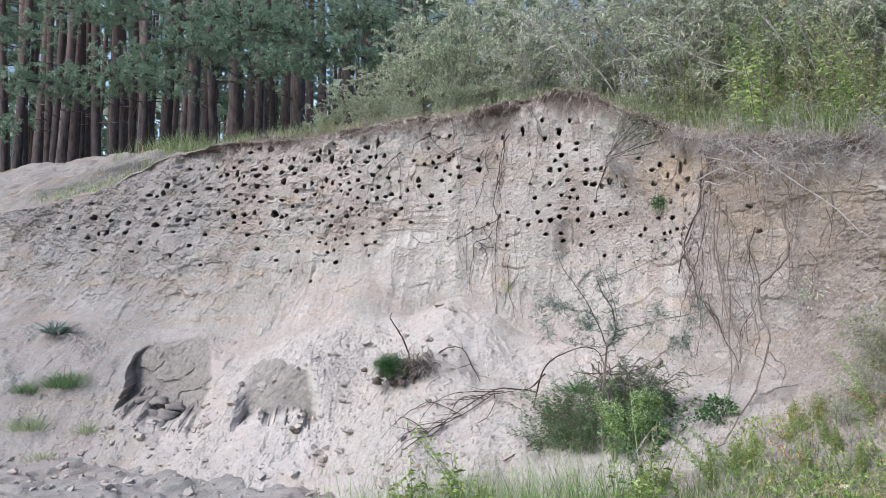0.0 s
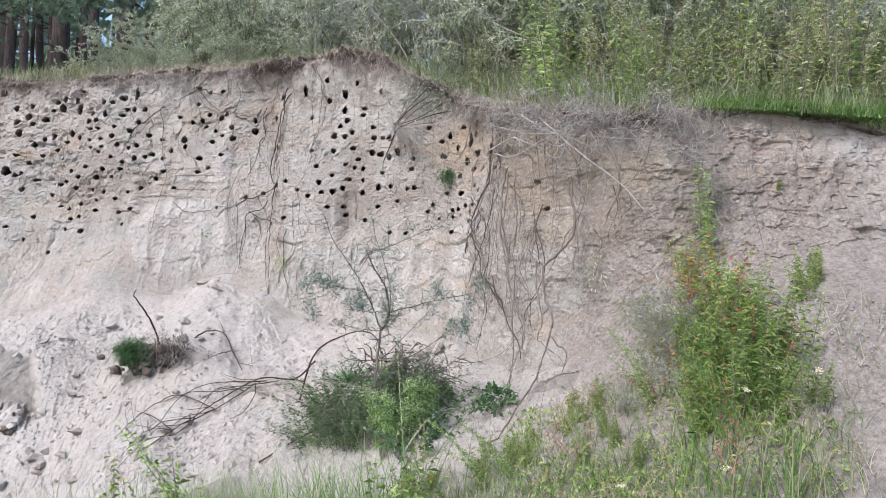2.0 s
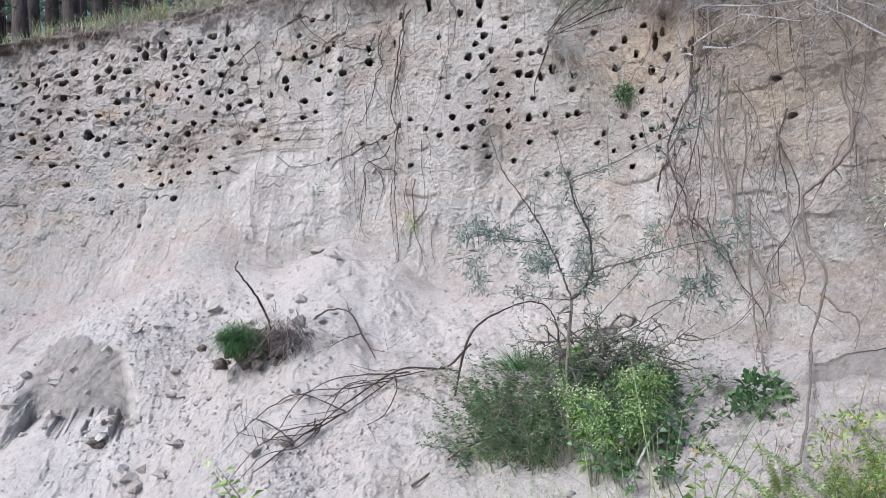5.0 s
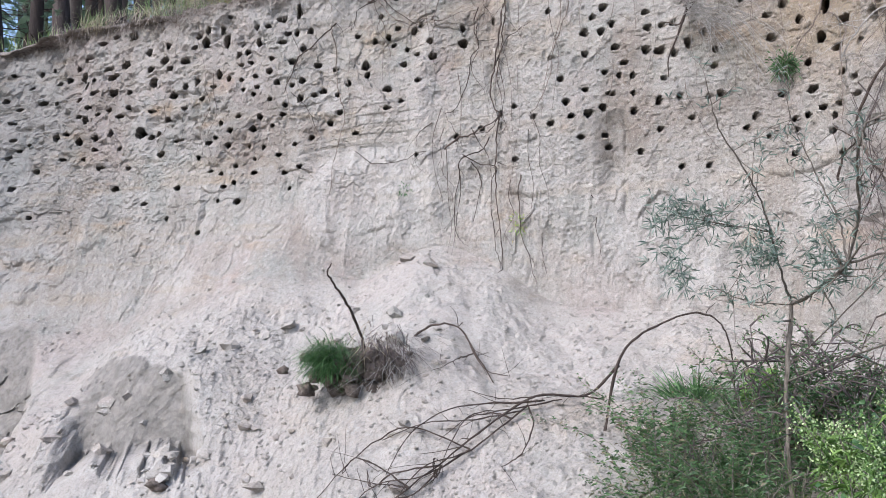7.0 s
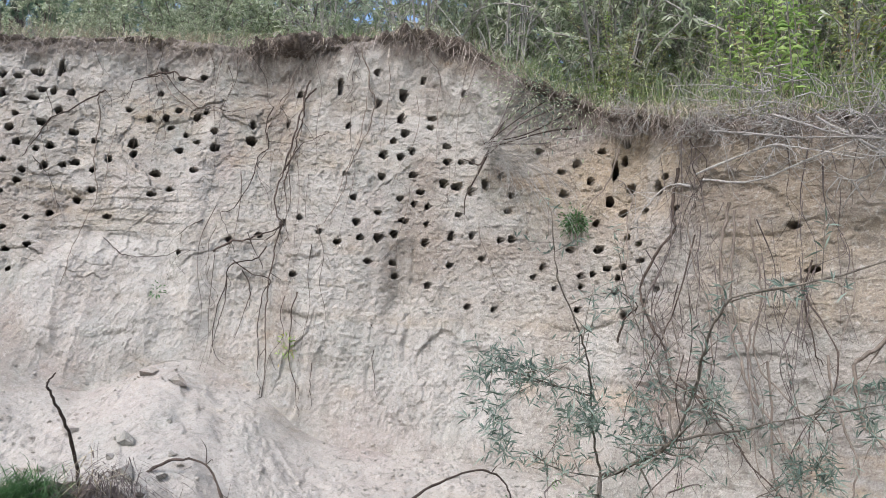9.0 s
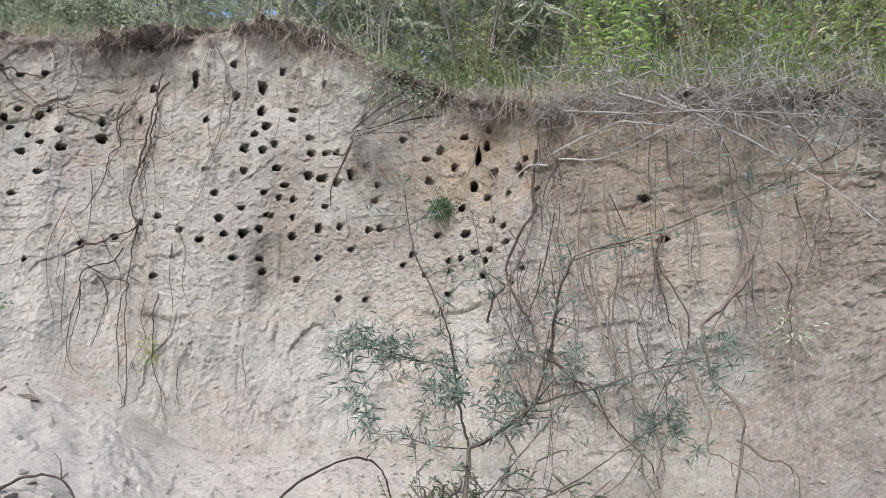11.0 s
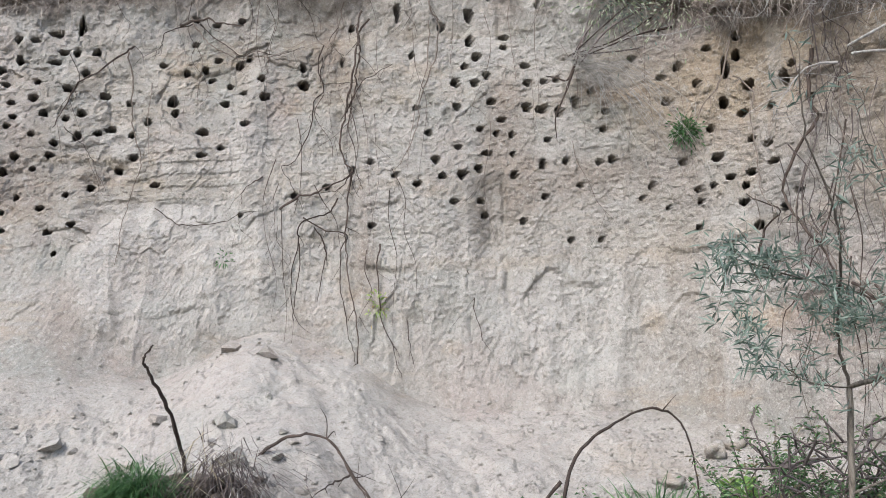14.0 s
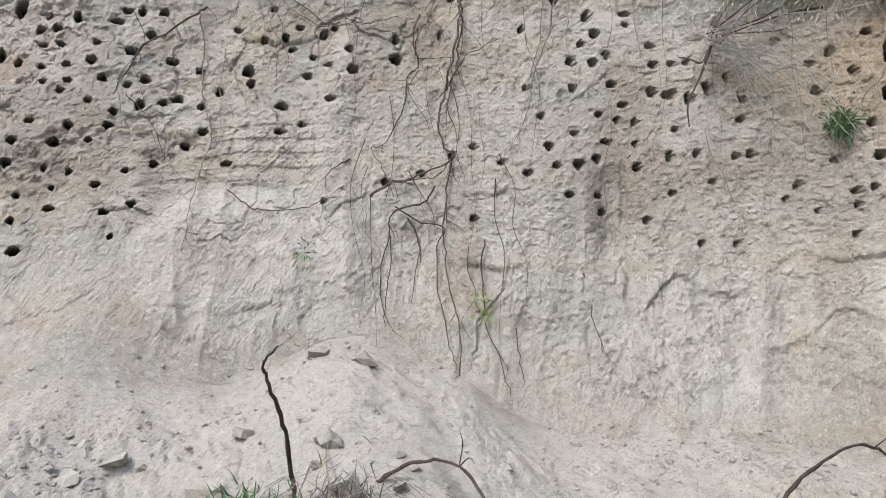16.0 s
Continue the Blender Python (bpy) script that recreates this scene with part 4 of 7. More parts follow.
# ---- pine wood behind the cliff ----
def needle_tufts(bag, at, count, rng, length=0.10):
    n = len(at)
    base = np.repeat(at, count, 0)
    way = rng.normal(size=(n * count, 3)) + (0, 0, 0.35)
    leaves(bag, base, way, length, 0.013, rng, 0.1)


def pine(name, label, height, radius, seed, crown_from):
    rng = np.random.default_rng(seed)
    tree = thing(name, label, "tree", "pine wood")
    bag = Bag()
    t = np.linspace(0, 1, 14)
    bow = rng.normal(0, 0.18, 2)
    line = np.stack([bow[0] * np.sin(t * 2.2), bow[1] * np.sin(t * 2.6), -0.4 + t * height], -1)
    tube(bag, line, radius * 1.1, radius * 0.35, 9, 0.05, rng)
    for _ in range(16):                                    # dead snags on the lower stem
        z = rng.uniform(1.2, crown_from)
        a = rng.uniform(0, 6.3)
        p = np.array((np.interp(z, line[:, 2], line[:, 0]), np.interp(z, line[:, 2], line[:, 1]), z))
        o = np.array((math.cos(a), math.sin(a), rng.uniform(-0.1, 0.3)))
        n = rng.uniform(0.4, 1.3)
        tube(bag, spline([p, p + o * n * 0.6, p + o * n + (0, 0, rng.uniform(-0.15, 0.2))], 3), 0.018, 0.005, 4)
    part("trunk", bag, PINE_BARK, tree)
    limbs, crown = Bag(), Bag()
    tips = []
    for k in range(20):
        z = crown_from + (height - crown_from) * (k / 20) ** 0.9
        a = k * 2.4 + rng.uniform(-0.4, 0.4)
        o = np.array((math.cos(a), math.sin(a), 0.12))
        n = (1 - 0.65 * k / 20) * rng.uniform(1.4, 2.5)
        p = np.array((np.interp(z, line[:, 2], line[:, 0]), np.interp(z, line[:, 2], line[:, 1]), z))
        way = spline([p, p + o * n * 0.5 + (0, 0, 0.1), p + o * n - (0, 0, 0.05)], 4)
        tube(limbs, way, 0.045, 0.012, 4)
        f = rng.uniform(0.25, 1, 26)
        spot = np.stack([np.interp(f, np.linspace(0, 1, len(way)), way[:, c]) for c in range(3)], -1)
        tips.append(spot + rng.normal(0, 0.28, (26, 3)) * (1, 1, 0.5))
    tips = np.concatenate(tips)
    needle_tufts(crown, tips, 9, rng, 0.30)
    part("limb", limbs, PINE_BARK, tree, kind="stuff")
    part("crown", crown, NEEDLES, tree, "blue-green needle crown")
    return tree


PINES = [pine("pine_tree", "tall pine with a bare reddish-brown trunk and dark green crown", 15 + k, 0.105 + 0.02 * k, 100 + k, 7.0 + 0.6 * k) for k in range(4)]
# columns in the wood: way to the side per metre of distance, and distance from the first viewpoint
NEAR_PINES = ((-0.552, 19.0), (-0.539, 22.0), (-0.53, 18.5), (-0.514, 27.0), (-0.499, 24.0), (-0.492, 17.5), (-0.483, 21.0), (-0.468, 23.0),
              (-0.456, 20.0), (-0.434, 16.6), (-0.4145, 22.0), (-0.401, 26.0), (-0.392, 24.0), (-0.3775, 18.5), (-0.3667, 19.0), (-0.351, 23.0),
              (-0.338, 27.0), (-0.3275, 22.0), (-0.313, 20.0), (-0.2985, 25.0), (-0.285, 17.2), (-0.27, 22.0), (-0.256, 19.0), (-0.242, 21.0),
              (-0.23, 18.0), (-0.219, 23.0), (-0.202, 26.0), (-0.177, 18.4), (-0.162, 24.0), (-0.144, 20.0), (-0.119, 19.0), (-0.093, 24.0))
rng = np.random.default_rng(7)
spots = [(-0.1 + s * (d - 0.42), d) for s, d in ((s, y + 4.5 if s < -0.38 and y < 21 else y) for s, y in NEAR_PINES)]
spots += [(x, y) for x, y in zip(rng.uniform(-34, 4, 75), rng.uniform(28, 52, 75))]
spots += [(x, y) for x, y in zip(rng.uniform(2, 22, 18), rng.uniform(17, 36, 18))]
for k, (x, y) in enumerate(spots):
    at = pose(x, y, top_height(x, y), rng.uniform(-1.2, 1.2), rng.uniform(-1.2, 1.2), rng.uniform(0, 360))
    if k < 4:
        PINES[k].matrix_world = at
    else:
        copy_thing(PINES[k % 4], at @ Matrix.Scale(rng.uniform(0.85, 1.1), 4))

# low boughs of the trees at the wood's edge, each a spray of needles on a crooked limb
BOUGHS = ((-6.35, 15.2, 5.62, 1.45, 0.30), (-4.9, 15.6, 6.3, 1.2, 0.38), (-3.5, 16.0, 6.7, 1.1, 0.40), (-1.9, 16.2, 6.45, 0.9, 0.25),
          (-8.3, 15.0, 6.5, 0.55, 0.40), (-6.6, 15.8, 7.15, 1.0, 0.35), (-4.3, 16.2, 7.3, 1.2, 0.35), (-2.3, 16.4, 7.25, 1.3, 0.30),
          (-8.6, 15.4, 4.75, 0.35, 0.15), (-3.0, 15.4, 6.0, 0.6, 0.2), (-1.2, 17.0, 7.3, 0.8, 0.3))
for k, (x, y, z, half, thick) in enumerate(BOUGHS):
    rng = np.random.default_rng(300 + k)
    host = thing("pine_bough", "drooping pine bough with soft blue-green needles", "branch", "pine boughs")
    bag, green = Bag(), Bag()
    line = spline([(x + half * s, y + 0.5 * s * rng.uniform(-1, 1), z + 0.10 * math.sin(3 * s + k) - 0.12 * s * s) for s in np.linspace(-1.15, 1, 6)], 4)
    line = np.concatenate([spline([(x - half * 1.15 - 0.6, y + 1.6, z + 0.5), line[0]], 4)[:-1], line])
    tube(bag, line, 0.035, 0.008, 5)
    n = int(330 * half)
    f = rng.uniform(0.15, 1, n)
    spot = np.stack([np.interp(f, np.linspace(0, 1, len(line)), line[:, c]) for c in range(3)], -1)
    spot += rng.normal(0, 1, (n, 3)) * (0.16, 0.35, thick * 0.55)
    for p in spot[:: 5]:
        q = line[int(np.argmin(((line - p) ** 2).sum(1)))]
        tube(bag, spline([q, (p + q) / 2 + (0, 0, 0.03), p], 3), 0.008, 0.003, 3)
    needle_tufts(green, spot, 34, rng, 0.075)
    part("limb", bag, PINE_BARK, host)
    part("needles", green, NEEDLES, host)


# the depth of the wood
def far_wood():
    rng = np.random.default_rng(390)
    bag = Bag()
    for x, y in zip(rng.uniform(-75, 45, 420), rng.uniform(40, 85, 420)):
        r = rng.uniform(0.10, 0.2)
        tube(bag, np.array([(x, y, 4.0), (x + rng.normal(0, 0.1), y, 10.0), (x + rng.normal(0, 0.2), y, 19.0)]), r, r * 0.6, 5)
    thing("far_wood", "dark trunks deep in the pine wood", "trees", kind="stuff", data=bag.mesh("far_wood", PINE_BARK))
    bag = Bag()
    n = 26000
    at = np.stack([rng.uniform(-75, 45, n), rng.uniform(38, 88, n), 9 + 11 * rng.uniform(0, 1, n)], -1)
    leaves(bag, at, rng.normal(size=(n, 3)), 0.9, 0.5, rng, 0.1)
    n = 9000
    at = np.stack([rng.uniform(-75, 45, n), rng.uniform(44, 88, n), 4.6 + 1.6 * rng.uniform(0, 1, n) ** 2], -1)
    leaves(bag, at, rng.normal(size=(n, 3)), 0.7, 0.4, rng, 0.1)
    n = 16000
    at = np.stack([rng.uniform(-75, 45, n), rng.uniform(58, 92, n), 5.5 + 5.0 * rng.uniform(0, 1, n)], -1)
    leaves(bag, at, rng.normal(size=(n, 3)), 0.9, 0.5, rng, 0.1)
    thing("far_canopy", "dark canopy and undergrowth deep in the wood", "foliage", kind="stuff", data=bag.mesh("far_canopy", NEEDLES))


far_wood()


# ---- shrubs and tall herbs on top of the cliff ----
def shrub(name, label, group, height, spread, seed, stems=18, twigs=9, leaf_count=7000, leaf=(0.045, 0.009), material=None, wood=None, bare=0.15):
    rng = np.random.default_rng(seed)
    host = thing(name, label, "shrub", group)
    wood_bag, green = Bag(), Bag()
    rows = []
    for k in range(stems):
        a = k * 2.4 + rng.uniform(-0.3, 0.3)
        lean = spread * rng.uniform(0.15, 1.0)
        h = height * rng.uniform(0.65, 1.05) * (1 - 0.25 * (lean / spread) ** 2)
        o = np.array((math.cos(a), math.sin(a), 0))
        line = spline([o * 0.05 - (0, 0, 0.15), o * lean * 0.3 + (0, 0, h * 0.4), o * lean * 0.75 + (0, 0, h * 0.78) + rng.normal(0, 0.08, 3), o * lean + (0, 0, h) + rng.normal(0, 0.1, 3)], 4)
        tube(wood_bag, line, 0.009 * height / 2, 0.003, 4)
        for _ in range(twigs):
            f = rng.uniform(bare, 1)
            p = np.array([np.interp(f, np.linspace(0, 1, len(line)), line[:, c]) for c in range(3)])
            w = unit(rng.normal(size=3) + o * 0.7 + (0, 0, 0.5))
            n = rng.uniform(0.2, 0.55) * (height / 2.4) ** 0.5
            q = spline([p, p + w * n * 0.5 + rng.normal(0, 0.03, 3), p + w * n - (0, 0, 0.05)], 3)
            tube(wood_bag, q, 0.006, 0.002, 3)
            rows.append(q)
    rows = np.array(rows)
    pick, f = rng.integers(len(rows), size=leaf_count), rng.uniform(0.1, 1, leaf_count)
    g = f * (rows.shape[1] - 1)
    i = np.minimum(g.astype(int), rows.shape[1] - 2)
    at = rows[pick, i] + (rows[pick, i + 1] - rows[pick, i]) * (g - i)[:, None]
    way = unit(rows[pick, i + 1] - rows[pick, i]) * 0.6 + rng.normal(size=(leaf_count, 3)) * 0.7
    leaves(green, at, way, leaf[0], leaf[1], rng, 0.2)
    part("branchwork", wood_bag, wood or STEM, host)
    part("foliage", green, material or SHRUB_LEAF, host)
    return host


WILLOWS = [shrub("willow_shrub", "bushy grey-green shrub with narrow leaves above the cliff", "shrubs above the cliff", 2.7, 1.25, 500 + k, leaf_count=17000, leaf=(0.065, 0.016), twigs=14, stems=20) for k in range(3)]
THICKET = ((-1.15, 13.3, 0.55), (0.25, 12.8, 0.85), (1.35, 12.6, 1.15), (2.2, 11.6, 1.1), (3.1, 11.0, 1.15), (3.9, 10.0, 1.05), (4.6, 9.3, 1.1), (5.6, 9.0, 1.1), (6.6, 8.7, 1.15),
           (7.8, 8.4, 1.1), (9.2, 8.2, 1.1), (0.9, 14.6, 1.2), (2.2, 13.8, 1.3), (4.2, 12.4, 1.3), (6.0, 11.0, 1.3), (8.0, 10.4, 1.3), (3.0, 9.3, 0.85), (5.0, 7.8, 0.8), (6.8, 7.5, 0.75), (3.5, 8.6, 0.65), (4.5, 7.5, 0.5), (2.3, 10.6, 0.7), (5.8, 7.6, 0.6), (7.6, 7.3, 0.7), (1.1, 11.6, 0.55), (0.2, 11.9, 0.45), (10.8, 8.4, 1.2), (-0.6, 12.4, 0.5), (-1.9, 13.2, 0.35), (4.1, 8.3, 0.7), (-1.5, 14.8, 0.8), (-0.4, 14.3, 1.1), (9.5, 12.0, 1.4), (11.5, 13.0, 1.5), (7.0, 13.5, 1.5), (12.5, 9.5, 1.4), (-0.9, 13.1, 0.7), (0.5, 13.7, 1.0))
rng = np.random.default_rng(11)
for k, (x, y, s) in enumerate(THICKET):
    at = pose(x, y, top_height(x, y) - 0.03, 0, 0, rng.uniform(0, 360)) @ Matrix.Scale(s, 4)
    if k < 3:
        WILLOWS[k].matrix_world = at
    else:
        copy_thing(WILLOWS[k % 3], at)

SPRAWL = [shrub("twiggy_shrub", "half-bare shrub of tangled grey twigs with few leaves", "shrubs above the cliff", 1.7, 1.3, 540 + k, stems=16, twigs=13, leaf_count=4000, leaf=(0.055, 0.013), wood=GREY_TWIG, bare=0.05) for k in range(2)]
for k, (x, y, s) in enumerate(((2.45, 10.1, 1.25), (3.3, 8.9, 1.15), (1.9, 10.7, 1.1), (4.4, 7.7, 1.0), (5.6, 7.5, 1.0), (2.9, 9.4, 1.3), (3.9, 8.1, 1.1), (1.2, 11.3, 0.9), (4.9, 7.9, 1.2))):
    at = pose(x, y, top_height(x, y), 0, 0, 70 * k) @ Matrix.Scale(s, 4)
    if k < 2:
        SPRAWL[k].matrix_world = at
    else:
        copy_thing(SPRAWL[k % 2], at)


def herb(name, label, group, height, seed, stems=6, spread=0.12, leaf=(0.085, 0.014), material=None, per=34, lean=(0, 0), top=None, flare=1.0):
    """A clump of upright stems with leaves all round."""
    rng = np.random.default_rng(seed)
    host = thing(name, label, "plant", group)
    wood_bag, green, heads = Bag(), Bag(), Bag()
    for k in range(stems):
        b = rng.normal(0, spread, 2)
        h = height * rng.uniform(0.55, 1.08)
        lean = (lean[0] + rng.normal(0, 0.02), lean[1] + rng.normal(0, 0.02))
        line = spline([(b[0] / flare, b[1] / flare, -0.05), (b[0] * 1.3 + lean[0] * 0.3, b[1] * 1.3 + lean[1] * 0.3, h * 0.5), (b[0] * 1.7 * flare + lean[0], b[1] * 1.7 * flare + lean[1], h * (1 - 0.25 * (flare - 1)))], 6)
        if stems <= 9:
            one = Bag()
            tube(one, line, 0.0045, 0.0015, 4)
            part("stalk", one, STEM, host)
        else:
            tube(wood_bag, line, 0.0045, 0.0015, 4)
        f = np.linspace(0.15, 1, per)
        at = np.stack([np.interp(f, np.linspace(0, 1, len(line)), line[:, c]) for c in range(3)], -1)
        a = np.arange(per) * 2.4 + rng.uniform(0, 6)
        way = np.stack([np.cos(a), np.sin(a), np.full(per, 0.45)], -1) + rng.normal(0, 0.38, (per, 3))
        at = at + rng.normal(0, 0.012, at.shape)
        leaves(green, at, way, leaf[0] * (1.1 - 0.55 * f) * rng.uniform(0.6, 1.15, per), leaf[1], rng, 0.35)
        if top is not None:
            m = 40
            spot = line[-1] + rng.normal(0, 1, (m, 3)) * (0.03, 0.03, 0.07)
            leaves(heads, spot, rng.normal(size=(m, 3)), 0.014, 0.009, rng, 0)
    if stems > 9:
        part("stalk", wood_bag, STEM, host, kind="stuff")
    part("leaves", green, material or WILLOWHERB, host)
    if top is not None:
        part("flower_heads", heads, top, host)
    return host


TALL = [herb("tall_herb", "tall bright green leafy herb above the cliff edge", "tall herbs", 0.95, 600 + k, 6, 0.11, (0.075, 0.0105), TALL_LEAF, 70) for k in range(3)]
TALL_AT = ((3.0, 8.2, 1.2), (3.25, 7.9, 1.4), (3.7, 7.3, 1.2), (4.3, 7.0, 1.2), (5.1, 6.85, 1.2), (5.9, 6.9, 1.1), (3.55, 8.4, 1.2), (4.8, 7.5, 1.2), (2.7, 9.2, 0.8), (6.4, 7.2, 1.2), (4.0, 7.9, 1.0), (3.6, 7.2, 0.7), (4.15, 7.5, 0.9), (4.55, 7.1, 0.8), (5.3, 7.3, 1.0), (5.5, 6.95, 0.8), (6.2, 6.8, 0.9))
for k, (x, y, s) in enumerate(TALL_AT):
    at = pose(x, y, top_height(x, y), 0, 0, 50 * k) @ Matrix.Scale(s, 4)
    if k < 3:
        TALL[k].matrix_world = at
    else:
        copy_thing(TALL[k % 3], at)
MUGWORT = [herb("mugwort", "bushy olive-green herb with fine pale leaves above the edge", "tall herbs", 0.95, 620 + k, 16, 0.16, (0.055, 0.010), OLIVE, 95, flare=1.2) for k in range(2)]
for k, (x, y, s) in enumerate(((4.35, 7.0, 1.25), (4.75, 6.85, 1.2), (4.05, 7.3, 1.2), (5.2, 6.75, 1.15), (3.45, 7.75, 1.0), (5.75, 6.8, 1.1), (2.75, 9.0, 0.7), (3.8, 7.2, 0.8), (6.4, 6.6, 1.0), (3.2, 8.1, 0.8), (4.5, 7.3, 1.35), (5.0, 7.1, 1.3), (5.5, 7.0, 1.3))):
    at = pose(x, y, top_height(x, y), 0, 0, 130 * k) @ Matrix.Scale(s, 4)
    if k < 2:
        MUGWORT[k].matrix_world = at
    else:
        copy_thing(MUGWORT[k % 2], at)
GOLD = herb("yellowing_herb", "yellowing leafy herb at the cliff edge", "tall herbs", 0.75, 640, 5, 0.07, (0.09, 0.016), YELLOWING)
GOLD.matrix_world = pose(3.55, 7.75, top_height(3.55, 7.75))
for k, (x, y, s) in enumerate(((-1.6, 11.40, 0.42), (-1.68, 11.34, 0.34), (4.6, 7.4, 1.1), (5.6, 7.4, 1.3))):
    copy_thing(GOLD, pose(x, y, top_height(x, y) - 0.05, 0, 0, 90 * k) @ Matrix.Scale(s, 4))


def grass(name, label, spots, length, width, material, seed, bend=0.6, parent=None):
    """Many blades, one from each spot."""
    rng = np.random.default_rng(seed)
    spots = np.asarray(spots, float)
    bag = Bag()
    blades(bag, spots, rng.normal(0, 0.28, spots.shape) + (0, 0, 1), length, width, rng, bend)
    return thing(name, label, "grass", kind="stuff", data=bag.mesh(name, material))


def top_spots(count, u0, u1, q0, q1, seed, clump=0.5):
    """Places on top of the cliff, gathered into loose clumps."""
    rng = np.random.default_rng(seed)
    u, q = rng.uniform(u0, u1, count * 3), q0 + (q1 - q0) * rng.uniform(0, 1, count * 3) ** 1.3
    keep = value_noise(u * 2.2, q * 2.2, seed) + rng.uniform(-0.5, 0.5, count * 3) * (1 - clump) > -0.05
    u, q = u[keep][:count], q[keep][:count]
    x, y, nx, ny = face_at(u, 1.2)
    return np.stack([x - q * nx, y - q * ny, top_rise(u, q) - 0.02], -1)


grass("top_grass", "mixed green and dry grass along the cliff top", top_spots(13000, -4.5, 8, 0.10, 2.2, 71, 0.7), 0.20, 0.0045, TOP_GRASS, 72)
grass("tall_grass", "tall green grass above the cliff", top_spots(9000, 1.5, 9.5, 0.15, 2.4, 73, 0.7), 0.46, 0.005, TOP_GRASS, 74)
grass("bright_grass", "short bright green grass at the cliff edge", top_spots(5000, 4.5, 8.5, 0.12, 0.7, 75, 0.75), 0.17, 0.008, LUSH, 76, 1.0)
grass("dry_grass", "dry straw-coloured grass on the cliff edge", top_spots(1800, -3.5, 5, 0.02, 0.7, 77), 0.16, 0.004, STRAW, 78, 0.9)
grass("bench_grass", "thin grass on the sandy bench", top_spots(2600, -10, -4.5, 0.3, 4.0, 79, 0.9), 0.22, 0.006, GRASS, 80)
grass("bench_strip", "strip of green grass on the sandy bench", top_spots(1500, -10.6, -7.2, 0.9, 1.7, 83, 0.5), 0.18, 0.008, GRASS, 84)
grass("wood_edge_grass", "rank grass at the edge of the wood", top_spots(5000, -11, -1.5, 3.5, 7.0, 81, 0.6), 0.5, 0.009, GRASS, 82)


# ---- torn turf along the edge ----
def build_turf():
    us = np.arange(-5.2, 8.5, 0.012)
    ring = np.linspace(0, 2 * math.pi, 15)[:-1]
    u, a = np.meshgrid(us, ring, indexing="ij")
    lip = hermite(u, FACE_U, LIP_Z)
    size = (0.034 + 0.05 * fractal(us * 2.9, us * 0, 91, 4)[:, None] + 0.024 * inside(us, -0.7, 1.3, 0.3)[:, None]) * step(-5.2, -4.0, u) * (1 - 0.9 * step(4.2, 4.8, u))
    size = np.maximum(size, 0.02) * (1 + 1.3 * fractal(u * 14, a * 2.2, 92, 4) + 0.6 * value_noise(u * 45, a * 4, 94))
    d = -hermite(u, FACE_U, BATTER) - 0.02 + 0.12 * inside(u, 0.2, 1.8, 0.4) + 0.10 * fractal(u * 2.4, u * 0, 93, 3) + np.cos(a) * size * 1.4
    z = lip - 0.045 + 0.10 * fractal(u * 1.7, u * 0 + 0.3, 53, 3) + np.sin(a) * size * 0.75
    x, y, nx, ny = face_at(u)
    i = np.arange(u.size).reshape(u.shape)
    j = np.roll(i, -1, 1)
    bag = Bag()
    bag.add(np.stack([x + d * nx, y + d * ny, z], -1), np.stack([i[:-1], j[:-1], j[1:], i[1:]], -1).reshape(-1, 4))
    return part("turf_edge", bag, TOPSOIL, cliff, "dark torn turf and topsoil")


build_turf()


def hanging_fibres(count, u0, u1, seed, length=0.16, drop=0.12, material=None, name="root_fringe"):
    """Fine roots that hang out of the turf."""
    rng = np.random.default_rng(seed)
    u = rng.uniform(u0, u1, count * 2)
    u = u[value_noise(u * 3.1, u * 0, seed) + rng.uniform(-0.4, 0.4, count * 2) > -0.05][:count]
    n = len(u)
    d = -hermite(u, FACE_U, BATTER) + 0.12 * inside(u, 0.2, 1.8, 0.4) + rng.uniform(-0.05, 0.12, n)
    z = hermite(u, FACE_U, LIP_Z) - rng.uniform(-0.04, drop, n)
    x, y, nx, ny = face_at(u)
    at = np.stack([x + d * nx, y + d * ny, z], -1)
    way = np.stack([nx, ny, np.full(n, -1.1)], -1) * (0.6, 0.6, 1) + rng.normal(0, 0.95, (n, 3))
    bag = Bag()
    blades(bag, at, way, length, 0.004, rng, 0.8)
    part(name, bag, material or FIBRE, cliff, "matted fine roots", "stuff")


hanging_fibres(4600, -4.8, 5.0, 95, 0.10, 0.14)
hanging_fibres(1300, -0.8, 2.4, 96, 0.15, 0.18)
hanging_fibres(350, 1.5, 5.2, 97, 0.18, 0.22, FIBRE, "long_root_fringe")
hanging_fibres(900, -4.5, 5.0, 99, 0.14, 0.20, PALE_FIBRE, "pale_root_fringe")
hanging_fibres(1200, -4.5, 5.0, 98, 0.12, 0.02, STRAW, "dry_fringe")


